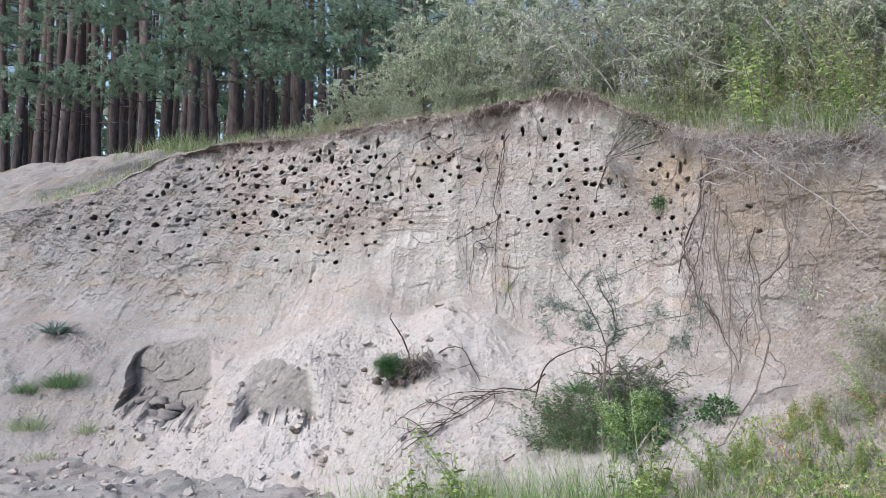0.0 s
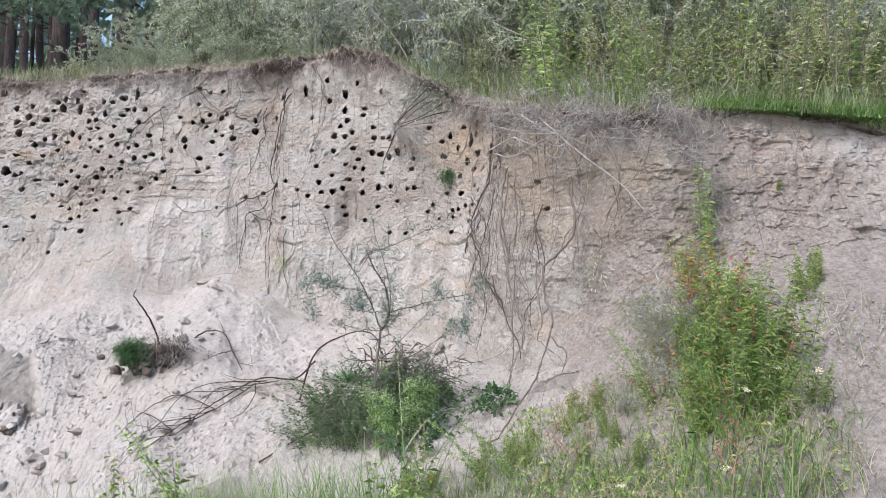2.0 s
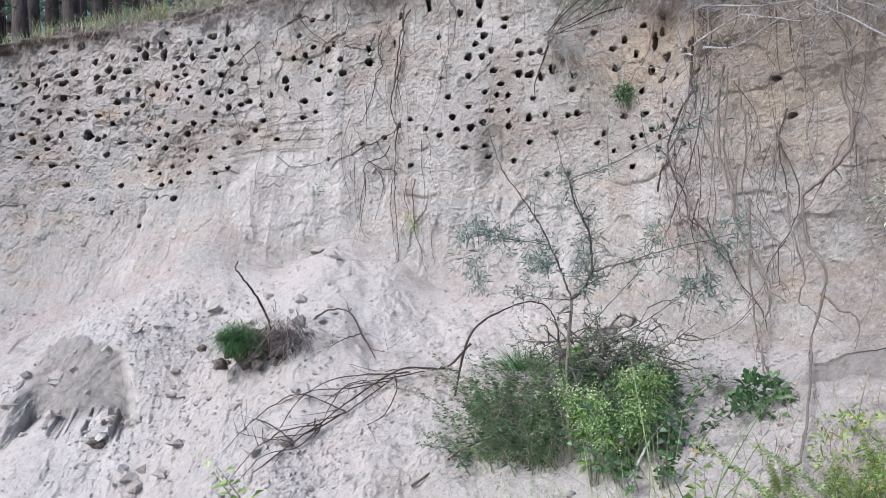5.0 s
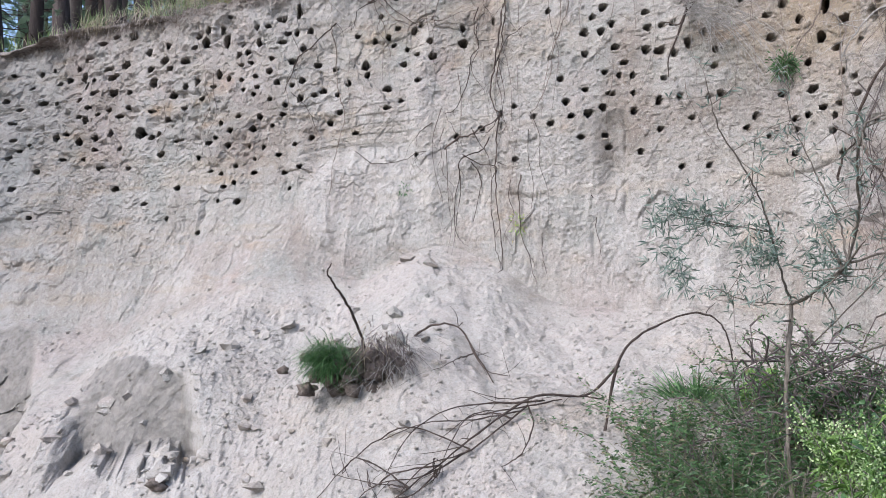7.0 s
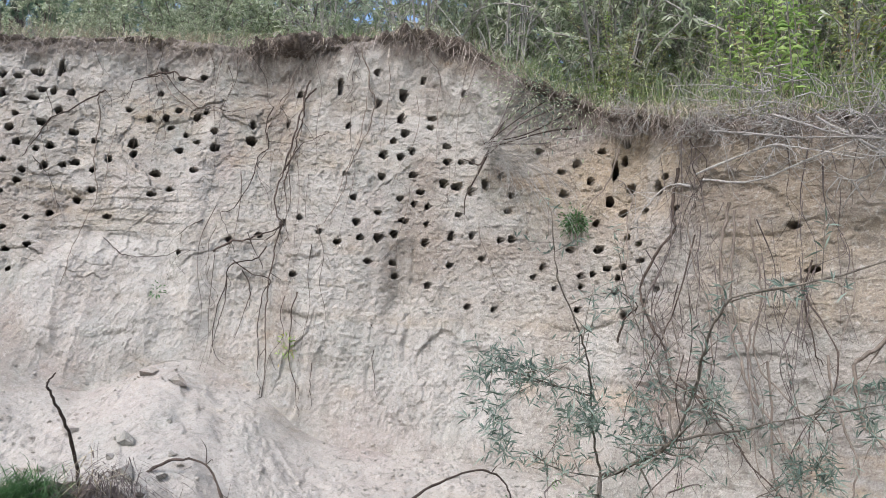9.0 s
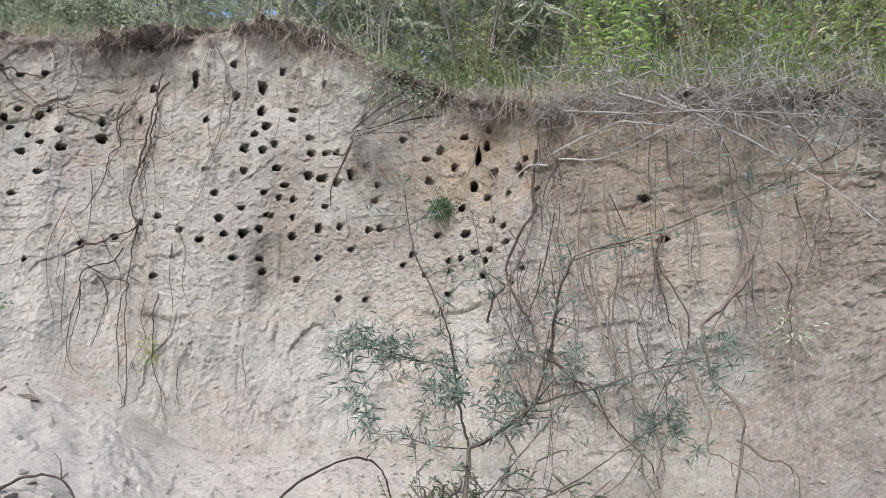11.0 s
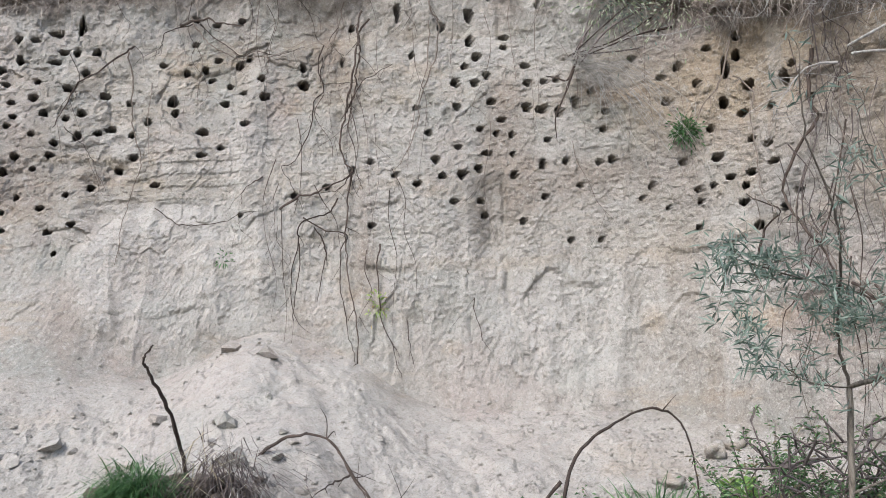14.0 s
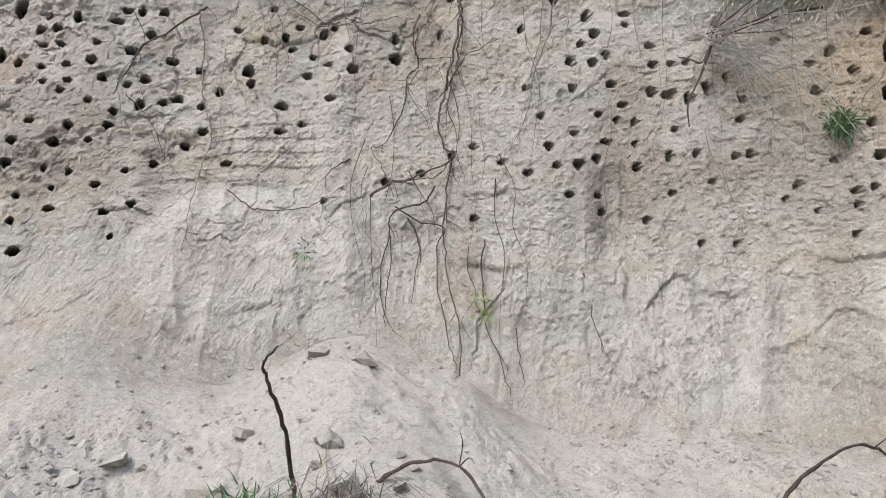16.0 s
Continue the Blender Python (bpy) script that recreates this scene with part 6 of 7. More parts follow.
brushwood()
DEAD_BUSH = shrub("dead_bush", "bare grey dead bush hanging over the cliff edge", "dead branches", 0.8, 0.5, 945, 9, 11, 40, (0.03, 0.006), SHRUB_LEAF, GREY_TWIG, 0.05)
for k, (u, z, s, tip) in enumerate(((3.75, 2.80, 0.75, -0.3), (4.15, 2.78, 0.8, -0.5), (4.6, 2.76, 0.7, -0.2), (3.3, 2.92, 0.7, -0.1), (3.95, 2.85, 0.8, 0.2), (4.4, 2.82, 0.75, 0.4), (2.8, 3.02, 0.55, -0.2), (4.75, 2.5, 0.7, -0.1), (2.3, 3.22, 0.5, 0.1), (4.85, 2.2, 0.6, 0.2))):
    p = face_point(u, z, -0.05)
    _, _, nx, ny = (float(c) for c in face_at(np.float64(u)))
    at = Matrix.Translation(p) @ Vector((nx, ny, tip)).to_track_quat("Z", "Y").to_matrix().to_4x4() @ Matrix.Rotation(1.3 * k, 4, "Z") @ Matrix.Scale(s, 4)
    if k == 0:
        DEAD_BUSH.matrix_world = at
    else:
        copy_thing(DEAD_BUSH, at)


def clump(name, label, x, y, count, radius, length, width, material, seed, bend=0.7, up=1.0, lift=0.0, category="grass", wild=0.15):
    """One tuft of blades that spread from a small foot."""
    rng = np.random.default_rng(seed)
    o = rng.normal(0, radius, (count, 2))
    at = np.stack([x + o[:, 0], y + o[:, 1], np.full(count, stand(x, y) + lift - 0.02)], -1)
    way = np.stack([o[:, 0] / radius * 0.45, o[:, 1] / radius * 0.45, np.full(count, up)], -1) + rng.normal(0, wild, (count, 3))
    bag = Bag()
    blades(bag, at, way, length, width, rng, bend)
    return thing(name, label, category, data=bag.mesh(name, material))


# soil clump with the stick, moss-green on one side and dry grass on the other
def soil_clump():
    rng = np.random.default_rng(950)
    host = thing("soil_clump", "fallen clump of dark soil with green and dry grass", "soil")
    bag = Bag()
    z = stand(-0.42, 9.15) + 0.045
    for k in range(150):
        lump(bag, (-0.36 + rng.normal(0, 0.15), 9.13 + rng.normal(0, 0.07), z + rng.uniform(-0.09, 0.15)), rng.uniform(0.02, 0.06), rng, 0.8, 4, 6)
    part("soil", bag, TOPSOIL, host, kind="stuff")
    for name, n, c, length, material in (("green_tuft", 2600, (-0.59, 9.04, z + 0.14), 0.085, DARK_LEAF), ("dry_tuft", 45, (-0.34, 9.03, z + 0.22), 0.24, STRAW), ("root_mat", 800, (-0.24, 9.03, z + 0.17), 0.10, MAUVE_ROOT), ("twig_mat", 200, (-0.14, 9.0, z + 0.06), 0.18, GREY_TWIG)):
        g = Bag()
        o = rng.normal(0, 1, (n, 3)) * ((0.065, 0.05, 0.05) if "tuft" in name else (0.11, 0.06, 0.07))
        way = o * (6, 6, 2) + ((0, -0.3, -0.35) if name != "green_tuft" else (-0.3, -0.5, -0.1)) + rng.normal(0, 0.5, (n, 3))
        blades(g, np.array(c) + o, way, length, 0.0045, rng, 0.5)
        part(name, g, material, host, kind="stuff")


soil_clump()


def leafy_mound(name, label, x, y, count, size, material, leaf, seed, stems=True):
    """A low bushy plant: short stems, leaves filling a dome."""
    rng = np.random.default_rng(seed)
    host = thing(name, label, "plant", "undergrowth")
    z = stand(x, y)
    at = rng.normal(0, 1, (count, 3))
    at = unit(at) * rng.uniform(0.35, 1, (count, 1)) ** 0.5 * size
    at[:, 2] = np.abs(at[:, 2])
    g = Bag()
    leaves(g, at + (x, y, z), at / np.array(size) + rng.normal(0, 0.6, (count, 3)) + (0, 0, 0.3), leaf[0], leaf[1], rng, 0.25)
    part("leaves", g, material, host)
    w = Bag()
    for k in range(14):
        e = at[rng.integers(count)] * 0.95
        tube(w, spline([(x + e[0] * 0.15, y + e[1] * 0.15, z - 0.04), (x + e[0] * 0.6, y + e[1] * 0.6, z + e[2] * 0.6), (x + e[0], y + e[1], z + e[2])], 3), 0.004, 0.0015, 4)
    part("stem", w, STEM, host)
    return host


for k, (x, y, h) in enumerate(((1.03, 7.76, 0.42), (1.25, 7.6, 0.50), (1.05, 8.0, 0.40), (1.30, 7.78, 0.45), (1.2, 8.02, 0.40), (1.55, 7.9, 0.55), (1.70, 7.82, 0.60), (1.78, 7.6, 0.5), (1.42, 7.55, 0.5), (1.62, 7.5, 0.5))):
    herb("spurge_clump", "dark green clump of feathery sprigs under the sapling", "undergrowth", h * (0.7 + 0.5 * (k % 3) / 2), 960 + k, 15, 0.10, (0.050, 0.0075), FEATHER, 80, flare=1.5).matrix_world = pose(x, y, stand(x, y))
    clump("sedge_tuft", "dense tuft of fine dark green blades under the sapling", x + 0.06, y - 0.08, 90, 0.10, h * 0.95, 0.0035, FEATHER if k % 2 else GRASS, 1960 + k, 0.9, 0.8, 0.0, "grass", 0.4)
for k, (x, y, h) in enumerate(((1.62, 6.78, 0.22), (1.70, 6.88, 0.30), (1.76, 7.02, 0.30), (1.70, 7.2, 0.42), (1.80, 7.2, 0.36))):
    herb("nettle_clump", "dark green broad-leaved herbs under the sapling", "undergrowth", h, 970 + k, 9, 0.10, (0.062, 0.027), DARK_LEAF, 18, flare=1.3).matrix_world = pose(x, y, stand(x, y))
TANGLE = shrub("twig_tangle", "tangle of thin brown stems with few small leaves", "undergrowth", 0.55, 0.32, 1035, 9, 7, 700, (0.03, 0.007), FEATHER, MAUVE_ROOT, 0.1)
TANGLE.matrix_world = pose(1.55, 7.62, stand(1.55, 7.62) - 0.03)
for k, (x, y, s) in enumerate(((1.82, 7.5, 0.9), (1.2, 7.8, 0.6), (1.98, 7.6, 0.6), (1.7, 7.35, 0.9), (1.6, 7.7, 1.0))):
    copy_thing(TANGLE, pose(x, y, stand(x, y) - 0.03, 0, 0, 110 * k + 40) @ Matrix.Scale(s, 4))
leafy_mound("bramble_clump", "brown-green tangle of stems and small leaves", 1.92, 7.42, 700, (0.14, 0.16, 0.24), FEATHER, (0.04, 0.018), 964)
leafy_mound("burdock_seedling", "small grey-green leafy plant on bare sand", 2.24, 6.86, 260, (0.15, 0.13, 0.20), DARK_LEAF, (0.06, 0.025), 965)
leafy_mound("bright_seedling", "small bright green broad-leaved seedling", 1.72, 8.2, 220, (0.12, 0.10, 0.20), LUSH, (0.06, 0.035), 966)
clump("fan_leaved_tuft", "fan of long blue-green leaves on the sand", 1.40, 8.36, 240, 0.09, 0.22, 0.010, DARK_LEAF, 967, 1.1, 0.6, 0.08, "plant")


def fleabane(x, y, height, seed):
    """A leafy stem that ends in a broad head of tiny pale buds."""
    rng = np.random.default_rng(seed)
    host = thing("fleabane", "pale green bushy fleabane covered in tiny buds", "plant", "undergrowth")
    z = stand(x, y)
    g, b = Bag(), Bag()
    for k in range(7):
        o = rng.normal(0, 0.04, 2)
        line = spline([(x + o[0] * 0.2, y + o[1] * 0.2, z - 0.04), (x + o[0], y + o[1], z + height * 0.55), (x + o[0] * 1.6 - 0.05, y + o[1] * 1.6, z + height * rng.uniform(0.75, 1.02))], 5)
        w = Bag()
        tube(w, line, 0.005, 0.002, 4)
        part("stalk", w, STEM, host)
        at = line[rng.integers(2, 9, 40)]
        leaves(g, at, rng.normal(size=(40, 3)) + (0, 0, 0.3), 0.07, 0.009, rng, 0.3)
        n = 270
        f = rng.uniform(0.38, 1, n)
        spot = np.stack([np.interp(f, np.linspace(0, 1, len(line)), line[:, c]) for c in range(3)], -1) + rng.normal(0, 0.028, (n, 3))
        leaves(b, spot, rng.normal(size=(n, 3)) + (0, 0, 0.5), 0.013, 0.009, rng, 0)
    part("leaves", g, LUSH, host)
    part("bud_spray", b, BUDS, host, kind="stuff")


fleabane(1.42, 7.0, 0.55, 976)
fleabane(1.50, 6.88, 0.40, 977)
fleabane(1.70, 6.96, 0.46, 978)


def slope_spots(count, u0, u1, d0, d1, seed, clumped=0.5, scale=2.0):
    """Places along the foot of the slope, by distance out from the face."""
    rng = np.random.default_rng(seed)
    u, d = rng.uniform(u0, u1, count * 4), rng.uniform(d0, d1, count * 4)
    keep = value_noise(u * scale, d * scale, seed) + rng.uniform(-0.5, 0.5, count * 4) * (1 - clumped) > 0
    u, d = u[keep][:count], d[keep][:count]
    x, y, nx, ny = face_at(u, 1.9)
    x, y = x + d * nx, y + d * ny
    return np.stack([x, y, [stand(a, b) - 0.02 for a, b in zip(x, y)]], -1)


def floor_spots(count, x0, x1, y0, y1, seed):
    rng = np.random.default_rng(seed)
    x, y = rng.uniform(x0, x1, count * 3), rng.uniform(y0, y1, count * 3)
    keep = value_noise(x * 2.2, y * 2.2, seed) + rng.uniform(-0.3, 0.3, count * 3) > 0.05
    return np.array([(a, b, stand(a, b) - 0.02) for a, b in zip(x[keep][:count], y[keep][:count])])


grass("foot_grass", "green grass at the foot of the slope", floor_spots(3800, -0.8, 1.5, 5.2, 6.1, 981), 0.95, 0.006, GRASS, 982, 0.6)
grass("foot_grass_lush", "lush green grass at the foot of the slope", floor_spots(2700, -0.8, 1.5, 5.2, 6.1, 983), 0.90, 0.008, LUSH, 984, 0.7)
grass("slope_grass", "green and dry grass on the overgrown slope", np.concatenate([slope_spots(5200, 3.9, 5.35, 1.3, 3.6, 987, 0.5), slope_spots(450, 5.35, 7.0, 0.9, 3.2, 1987, 0.5)]), 0.24, 0.005, GRASS, 988, 0.9)
grass("slope_straw", "dry straw on the overgrown slope", slope_spots(2600, 3.6, 6.4, 0.8, 3.4, 989, 0.5), 0.24, 0.0035, STRAW, 990, 1.0)
grass("lush_slope_grass", "tall lush grass under the willowherb", slope_spots(2200, 4.76, 5.14, 0.9, 2.2, 991, 0.3), 0.30, 0.007, LUSH, 992)


# small leaves close to the ground among the grass
def ground_cover():
    rng = np.random.default_rng(994)
    spots = np.repeat(slope_spots(900, 3.95, 5.3, 1.2, 3.6, 995, 0.6), 9, 0)
    bag = Bag()
    leaves(bag, spots + rng.normal(0, 1, spots.shape) * (0.04, 0.04, 0.0) + (0, 0, 1) * rng.uniform(0, 0.13, (len(spots), 1)), rng.normal(size=spots.shape) + (0, 0, 0.4), 0.042, 0.013, rng, 0.2)
    thing("ground_cover", "low leafy weeds covering the foot of the slope", "plants", kind="stuff", data=bag.mesh("ground_cover", WILLOWHERB))


ground_cover()


# willowherb thicket that climbs the overgrown end of the slope
def planted(u, v, turn=0, size=1.0, tip=0.0):
    """A pose on the slope or the face, by the place along the cliff and up its profile; tip: degrees by which it leans out."""
    x, y, z, _, _ = (float(c[0]) for c in cliff_place(np.array([u]), np.array([v])))
    _, _, nx, ny = (float(c) for c in face_at(np.float64(u), 1.9))
    return pose(x, y, z - 0.02) @ Matrix.Rotation(radians(tip), 4, Vector((-ny, nx, 0))) @ pose(0, 0, 0, 0, 0, turn) @ Matrix.Scale(size, 4)


WEED = [herb("willowherb", "leafy yellow-green willowherb with narrow leaves", "willowherb", 0.62, 1000 + k, 9, 0.075, (0.085, 0.0115), WILLOWHERB, 62) for k in range(3)]
WEED_AT = ((4.84, 0.86, 0.9), (5.0, 0.66, 1.0), (5.12, 0.60, 0.85), (4.98, 0.84, 0.7), (4.84, 0.60, 0.9), (4.98, 0.50, 0.9), (5.12, 0.46, 0.7), (4.86, 0.44, 0.75), (5.08, 0.76, 0.9), (4.92, 0.74, 1.05), (5.04, 0.56, 0.95), (4.9, 0.95, 0.5),
           (4.74, 0.72, 0.7), (4.78, 0.50, 0.6), (5.22, 0.5, 0.55), (5.5, 1.08, 0.5), (5.36, 0.97, 0.55), (5.44, 1.04, 0.6), (5.40, 1.60, 0.22), (6.24, 1.5, 0.35), (6.34, 1.46, 0.3))
for k, (u, v, s) in enumerate(WEED_AT):
    at = planted(u, v, 77 * k, s, 8)
    if k < 3:
        WEED[k].matrix_world = at
    else:
        copy_thing(WEED[k % 3], at)
rng = np.random.default_rng(1016)
for k in range(30):                                   # weeds along the foot of the slope
    x, y = (rng.uniform(1.2, 2.1), rng.uniform(5.5, 6.3)) if k < 13 else (rng.uniform(-0.4, 1.4), rng.uniform(5.35, 5.95))
    copy_thing(WEED[k % 3], pose(x, y, stand(x, y) - 0.02, rng.uniform(-22, 22), rng.uniform(-28, 12), rng.uniform(0, 360)) @ Matrix.Scale(rng.uniform(0.28, 0.48) if k < 13 else rng.uniform(1.15, 1.5), 4))
SPIRE = herb("tall_willowherb", "single tall yellow-green willowherb spire on the slope", "willowherb", 0.75, 1012, 3, 0.05, (0.075, 0.012), TALL_LEAF, 85)
SPIRE.matrix_world = planted(4.86, 1.28, 0, 1.0, 14)
for k, (u, v, s, tip) in enumerate(((4.70, 1.12, 0.6, 35), (4.92, 1.0, 0.6, 20))):
    copy_thing(SPIRE, planted(u, v, 60 * k, s, tip))
TAN = herb("withered_herb", "withered herb with drooping tan and yellow leaves", "willowherb", 0.55, 1014, 7, 0.10, (0.11, 0.020), YELLOWING, 22)
TAN.matrix_world = planted(4.84, 1.14, 0, 0.9, 25)
for k, (u, v, s) in enumerate(((4.74, 1.22, 0.8), (4.92, 1.06, 0.75), (4.2, 0.60, 0.35), (4.36, 0.54, 0.4), (4.26, 0.46, 0.4), (4.6, 0.8, 0.4))):
    copy_thing(TAN, planted(u, v, 75 * k, s, 15))
for k, (u, v, s) in enumerate(((4.18, 0.62, 0.3), (4.34, 0.56, 0.36), (4.26, 0.45, 0.38), (4.44, 0.44, 0.36), (4.14, 0.40, 0.3), (4.4, 0.34, 0.36), (4.6, 0.36, 0.4), (4.1, 0.3, 0.32), (4.3, 0.5, 0.3), (4.5, 0.4, 0.35))):
    copy_thing(WEED[k % 3], planted(u, v, 50 * k, s, 10))
LEANER = herb("leaning_willowherb", "yellow-green willowherb leaning over the sand", "willowherb", 1.06, 1010, 4, 0.03, (0.075, 0.014), TALL_LEAF, 120, (-0.52, 0.15))
LEANER.matrix_world = pose(0.36, 5.72, stand(0.36, 5.72))
copy_thing(LEANER, pose(1.80, 5.7, stand(1.80, 5.7), 0, -25, -45) @ Matrix.Scale(0.45, 4))
copy_thing(LEANER, pose(1.95, 5.6, stand(1.95, 5.6), 0, -30, -50) @ Matrix.Scale(0.42, 4))
copy_thing(LEANER, pose(0.75, 5.75, stand(0.75, 5.75), 0, -10, 10) @ Matrix.Scale(0.75, 4))
copy_thing(LEANER, planted(4.62, 0.55, -5, 0.45))
RED = herb("red_leaved_herb", "thin herb with a few red autumn leaves", "willowherb", 0.8, 1020, 4, 0.08, (0.11, 0.024), RED_LEAF, 9)
RED.matrix_world = planted(4.95, 0.70, 0, 0.7, 20)
for k, (u, v, s, tip) in enumerate(((4.80, 1.10, 0.75, 50), (4.90, 1.08, 0.75, 60), (5.06, 0.95, 0.6, 40), (4.62, 0.62, 0.5, 60), (4.86, 0.50, 0.5, 40), (4.92, 0.38, 0.5, 50), (4.34, 0.36, 0.4, 50), (5.1, 0.62, 0.6, 40))):
    copy_thing(RED, planted(u, v, 110 * k, s * 1.35, tip))

HAZE = [shrub("grey_wormwood", "dull grey-green feathery bush on the slope", "undergrowth", 0.75, 0.40, 1030 + k, 13, 10, 2600, (0.034, 0.007), OLIVE if k else SHRUB_LEAF, GREY_TWIG, 0.05) for k in range(2)]
for k, (u, v, s) in enumerate(((4.56, 0.98, 0.55), (4.58, 0.84, 0.65), (4.68, 0.60, 0.6), (4.54, 0.68, 0.6), (4.50, 0.52, 0.5), (4.66, 0.76, 0.65), (4.72, 1.05, 0.55), (4.80, 1.42, 0.6), (4.70, 1.30, 0.5), (4.88, 1.52, 0.55), (5.2, 1.0, 0.5), (4.34, 0.66, 0.4), (3.3, 0.70, 0.4))):
    at = planted(u, v, 40 * k, s, 22)
    if k < 2:
        HAZE[k].matrix_world = at
    else:
        copy_thing(HAZE[k % 2], at)

# tall pale stalks in the foreground
rng = np.random.default_rng(1040)
for k in range(26):
    x, y = rng.uniform(1.75, 3.1), rng.uniform(3.7, 4.6)
    z, h, a = stand(x, y), rng.uniform(0.45, 0.8), rng.uniform(-1, 1)
    bag = Bag()
    line = spline([(x, y, z - 0.03), (x + 0.05 * a, y, z + h * 0.6), (x + 0.16 * a, y - 0.02, z + h * 0.95), (x + 0.34 * a, y - 0.03, z + h * rng.uniform(0.75, 1.0))], 5)
    tube(bag, line, 0.003, 0.0012, 4)
    leaves(bag, line[-8:].repeat(6, 0), rng.normal(size=(48, 3)) * 0.3 + (line[-1] - line[-6]), 0.022, 0.004, rng, 0.3)
    thing("grass_stalk", "tall pale arching grass stalk gone to seed", "grass", "grass stalks", data=bag.mesh("grass_stalk", STRAW))
for k, (x, y, h) in enumerate(((3.0, 5.0, 0.25), (3.15, 4.95, 0.28), (2.75, 4.8, 0.15), (3.3, 4.8, 0.3), (2.5, 4.6, 0.25), (1.9, 5.1, 0.2), (2.2, 4.9, 0.25))):
    rng = np.random.default_rng(1060 + k)
    z = stand(x, y)
    host = thing("umbel_flower", "small white umbel flower on a thin stalk", "flower", "flowers")
    w, b = Bag(), Bag()
    tube(w, spline([(x, y, z), (x + 0.02, y, z + h * 0.6), (x + 0.03, y, z + h)], 4), 0.002, 0.0015, 4)
    leaves(b, np.array((x + 0.03, y, z + h)) + rng.normal(0, 1, (60, 3)) * (0.014, 0.014, 0.006), rng.normal(size=(60, 3)) + (0, 0, 1), 0.009, 0.007, rng, 0)
    part("stalk", w, STEM, host)
    part("flower_head", b, BLOSSOM, host)

# tufts on the left of the slope and small plants on the face
clump("grass_tuft", "green grass tuft on bare sand", -5.03, 11.06, 900, 0.13, 0.26, 0.006, FEATHER, 1070)
clump("grass_tuft", "green grass tuft on bare sand", -5.6, 11.15, 400, 0.09, 0.20, 0.006, FEATHER, 1071)
clump("grass_tuft", "thin grass tuft on bare sand", -5.15, 10.4, 420, 0.14, 0.22, 0.005, GRASS, 1072)
clump("grass_tuft", "thin grass tuft on bare sand", -4.33, 10.12, 110, 0.06, 0.20, 0.006, GRASS, 1073)
clump("grass_tuft", "thin grass tuft on bare sand", -4.7, 9.8, 90, 0.1, 0.16, 0.006, GRASS, 1074)
clump("mullein_rosette", "rosette of pale grey-green drooping leaves", -5.8, 12.25, 70, 0.05, 0.38, 0.05, BUCKTHORN, 1075, 1.1, 0.5, 0.05, "plant")
for k, (u, z, n, s, m) in enumerate(((1.89, 2.54, 420, 0.036, DARK_LEAF), (0.0, 1.60, 60, 0.035, WILLOWHERB), (-0.98, 1.93, 26, 0.02, DARK_LEAF), (1.50, 3.50, 700, 0.14, SHRUB_LEAF), (1.66, 3.42, 600, 0.13, BUCKTHORN), (1.9, 3.36, 500, 0.13, SHRUB_LEAF), (4.0, 1.55, 160, 0.07, SHRUB_LEAF))):
    rng = np.random.default_rng(1080 + k)
    p = face_point(u, z, 0.05)
    g = Bag()
    at = p + rng.normal(0, s, (n, 3)) * (1, 0.8, 1)
    leaves(g, at, at - p + rng.normal(0, 0.02, (n, 3)) + (0, 0, 0.01), 0.034, 0.009, rng, 0.3)
    thing("face_plant", "small leafy plant rooted in the sand face", "plant", kind="stuff", data=g.mesh("face_plant", m))


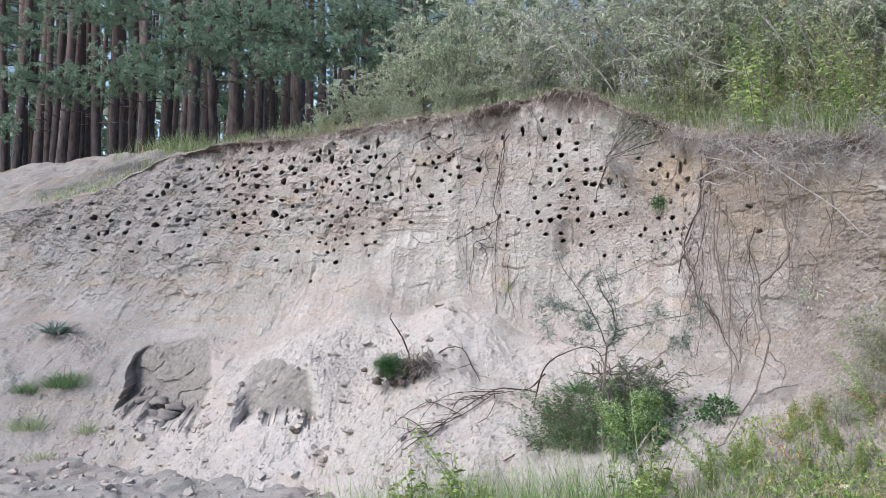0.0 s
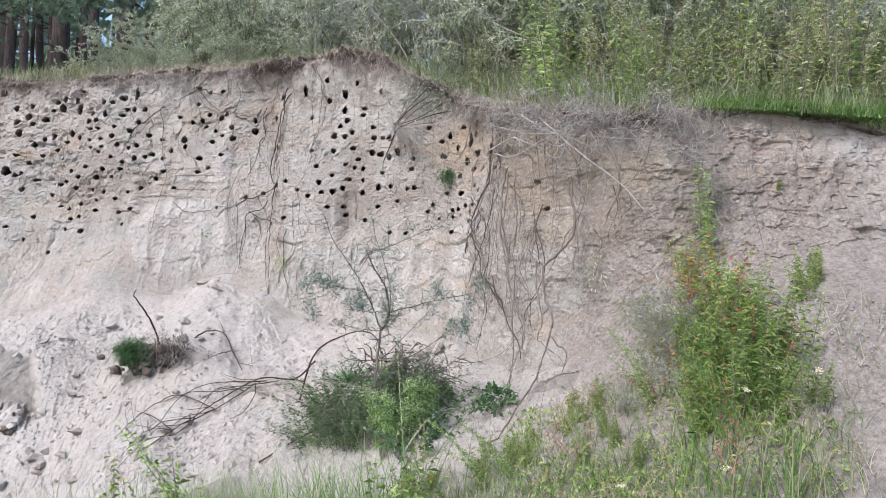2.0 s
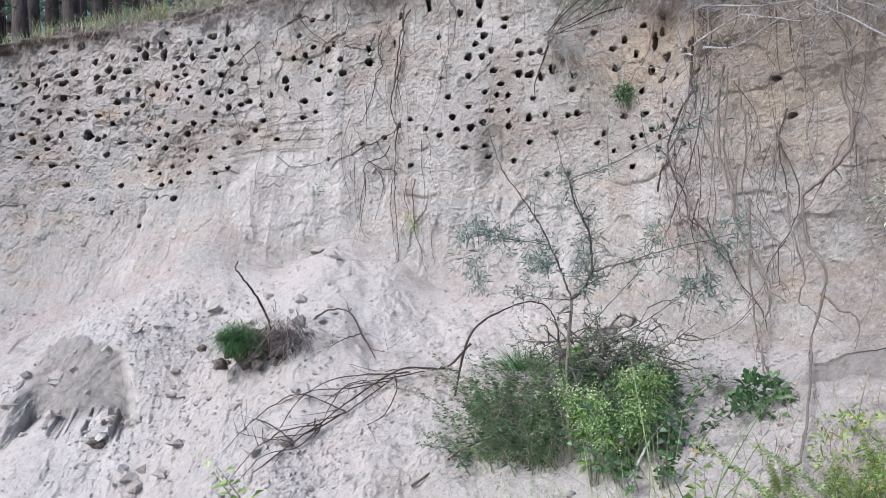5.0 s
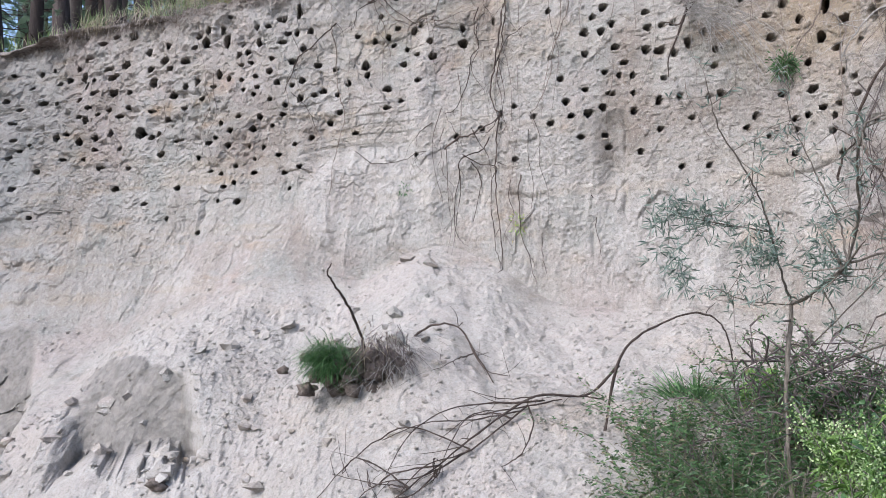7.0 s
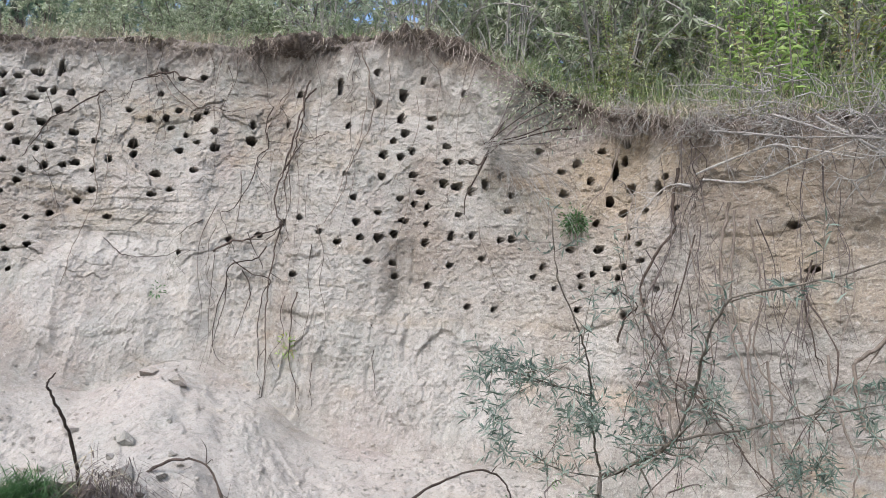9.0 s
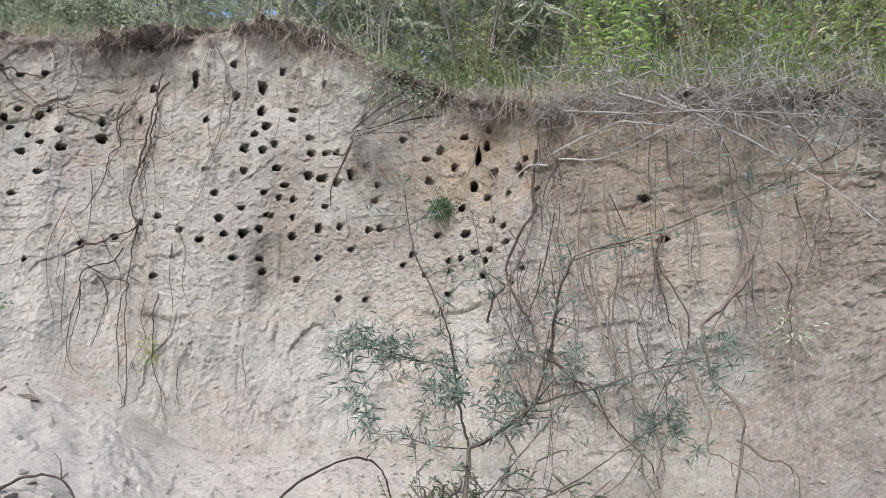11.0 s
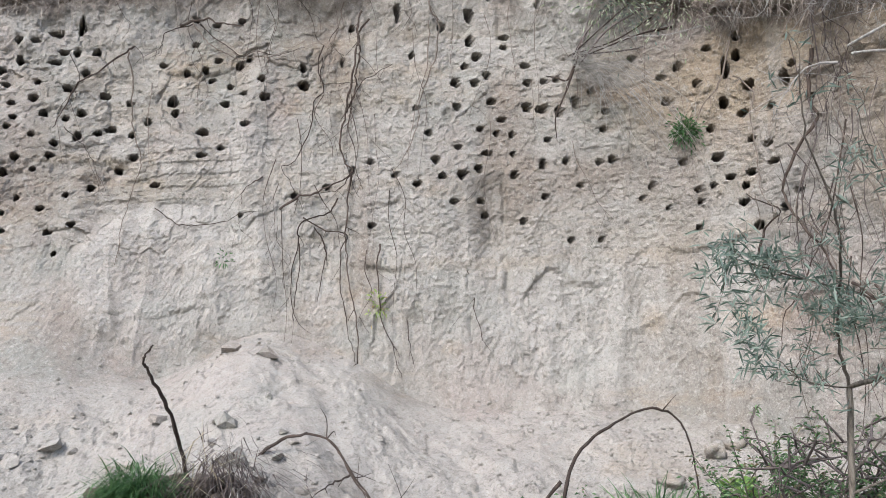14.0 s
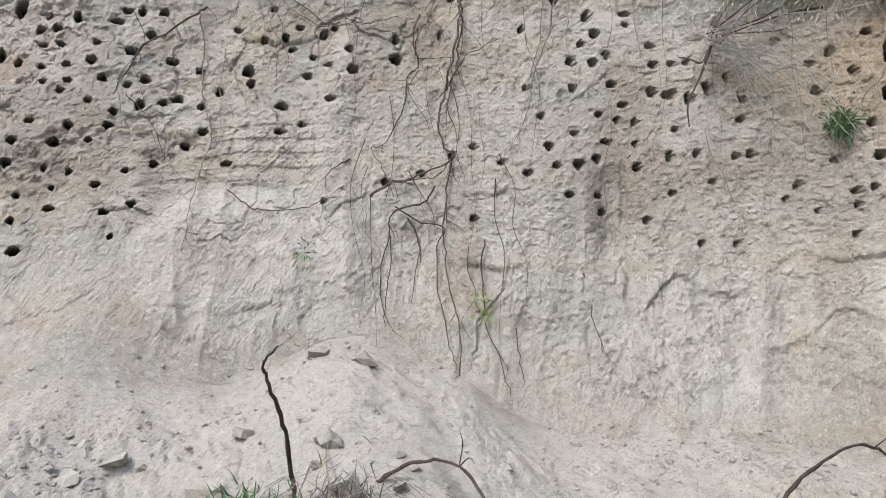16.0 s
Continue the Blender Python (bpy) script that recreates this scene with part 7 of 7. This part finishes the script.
# clods and crumbs of sand on the slope and the floor
def clods(name, label, count, low, high, u0, u1, v0, v1, seed, gather):
    rng = np.random.default_rng(seed)
    u, v = rng.uniform(u0, u1, count * 3), rng.uniform(v0, v1, count * 3)
    keep = value_noise(u * 1.6, v * 4.0, seed) + rng.uniform(-0.5, 0.5, count * 3) * (1 - gather) > 0
    u, v = u[keep][:count], v[keep][:count]
    x, y, z, _, damp = cliff_place(u, v)
    size = low * (high / low) ** (rng.uniform(0, 1, len(u)) ** 3)
    bag = Bag()
    for k in range(len(u)):
        if damp[k] < 0.1:
            lump(bag, (x[k], y[k], z[k] + size[k] * 0.2), size[k], rng, 0.7, 3, 5)
    thing(name, label, "clods", kind="stuff", data=loose_sand(bag.mesh(name, SAND, True), 1.0, 0.0))


clods("sand_crumbs", "crumbs of sand scattered on the fallen slope", 11000, 0.005, 0.017, -6.5, 5.8, 0.12, 1.02, 1100, 0.45)
clods("sand_clods", "clods of sand lying on the fallen slope", 170, 0.012, 0.032, -6.5, 4.4, 0.12, 0.9, 1101, 0.7)
for k, (x, y, s, m) in enumerate(((2.25, 8.78, 0.085, CLOD), (2.12, 8.75, 0.06, CLOD), (1.72, 8.62, 0.055, CLOD), (-1.62, 9.15, 0.06, TOPSOIL))):
    bag = Bag()
    lump(bag, (x, y, stand(x, y) + s * 0.3), s, np.random.default_rng(1120 + k), 0.65, 8, 12)
    thing("sand_block", "block of caked sand lying on the slope", "clod", "sand blocks", data=bag.mesh("sand_block", SAND if m is CLOD else m))
# caked blocks, darker than the slope, stacked on the floor of the dug-out bay
rng = np.random.default_rng(1140)
for k in range(9):
    x, y = -3.95 + 0.16 * (k % 5) + rng.normal(0, 0.03), 10.55 + 0.2 * (k // 5) + rng.normal(0, 0.05)
    bag = Bag()
    lump(bag, (x, y, -0.12 + 0.13 * (k // 5) + 0.05 * (k % 2)), 0.13, rng, 0.55, 8, 12)
    thing("sand_block", "dark grey block of caked sand in the bay", "clod", "sand blocks", data=bag.mesh("sand_block", DARK_SAND))


# crumbs on the floor of the pit in front of the slope
def floor_crumbs():
    rng = np.random.default_rng(1160)
    bag = Bag()
    for _ in range(1500):
        x, y = rng.uniform(-6.5, 0.2), rng.uniform(6.6, 10.2)
        s = 0.010 * 7 ** (rng.uniform(0, 1) ** 3)
        lump(bag, (x, y, stand(x, y) + s * 0.2), s, rng, 0.7, 3, 5)
    thing("floor_crumbs", "crumbs of sand on the pit floor", "clods", kind="stuff", data=bag.mesh("floor_crumbs", SAND, False))


floor_crumbs()
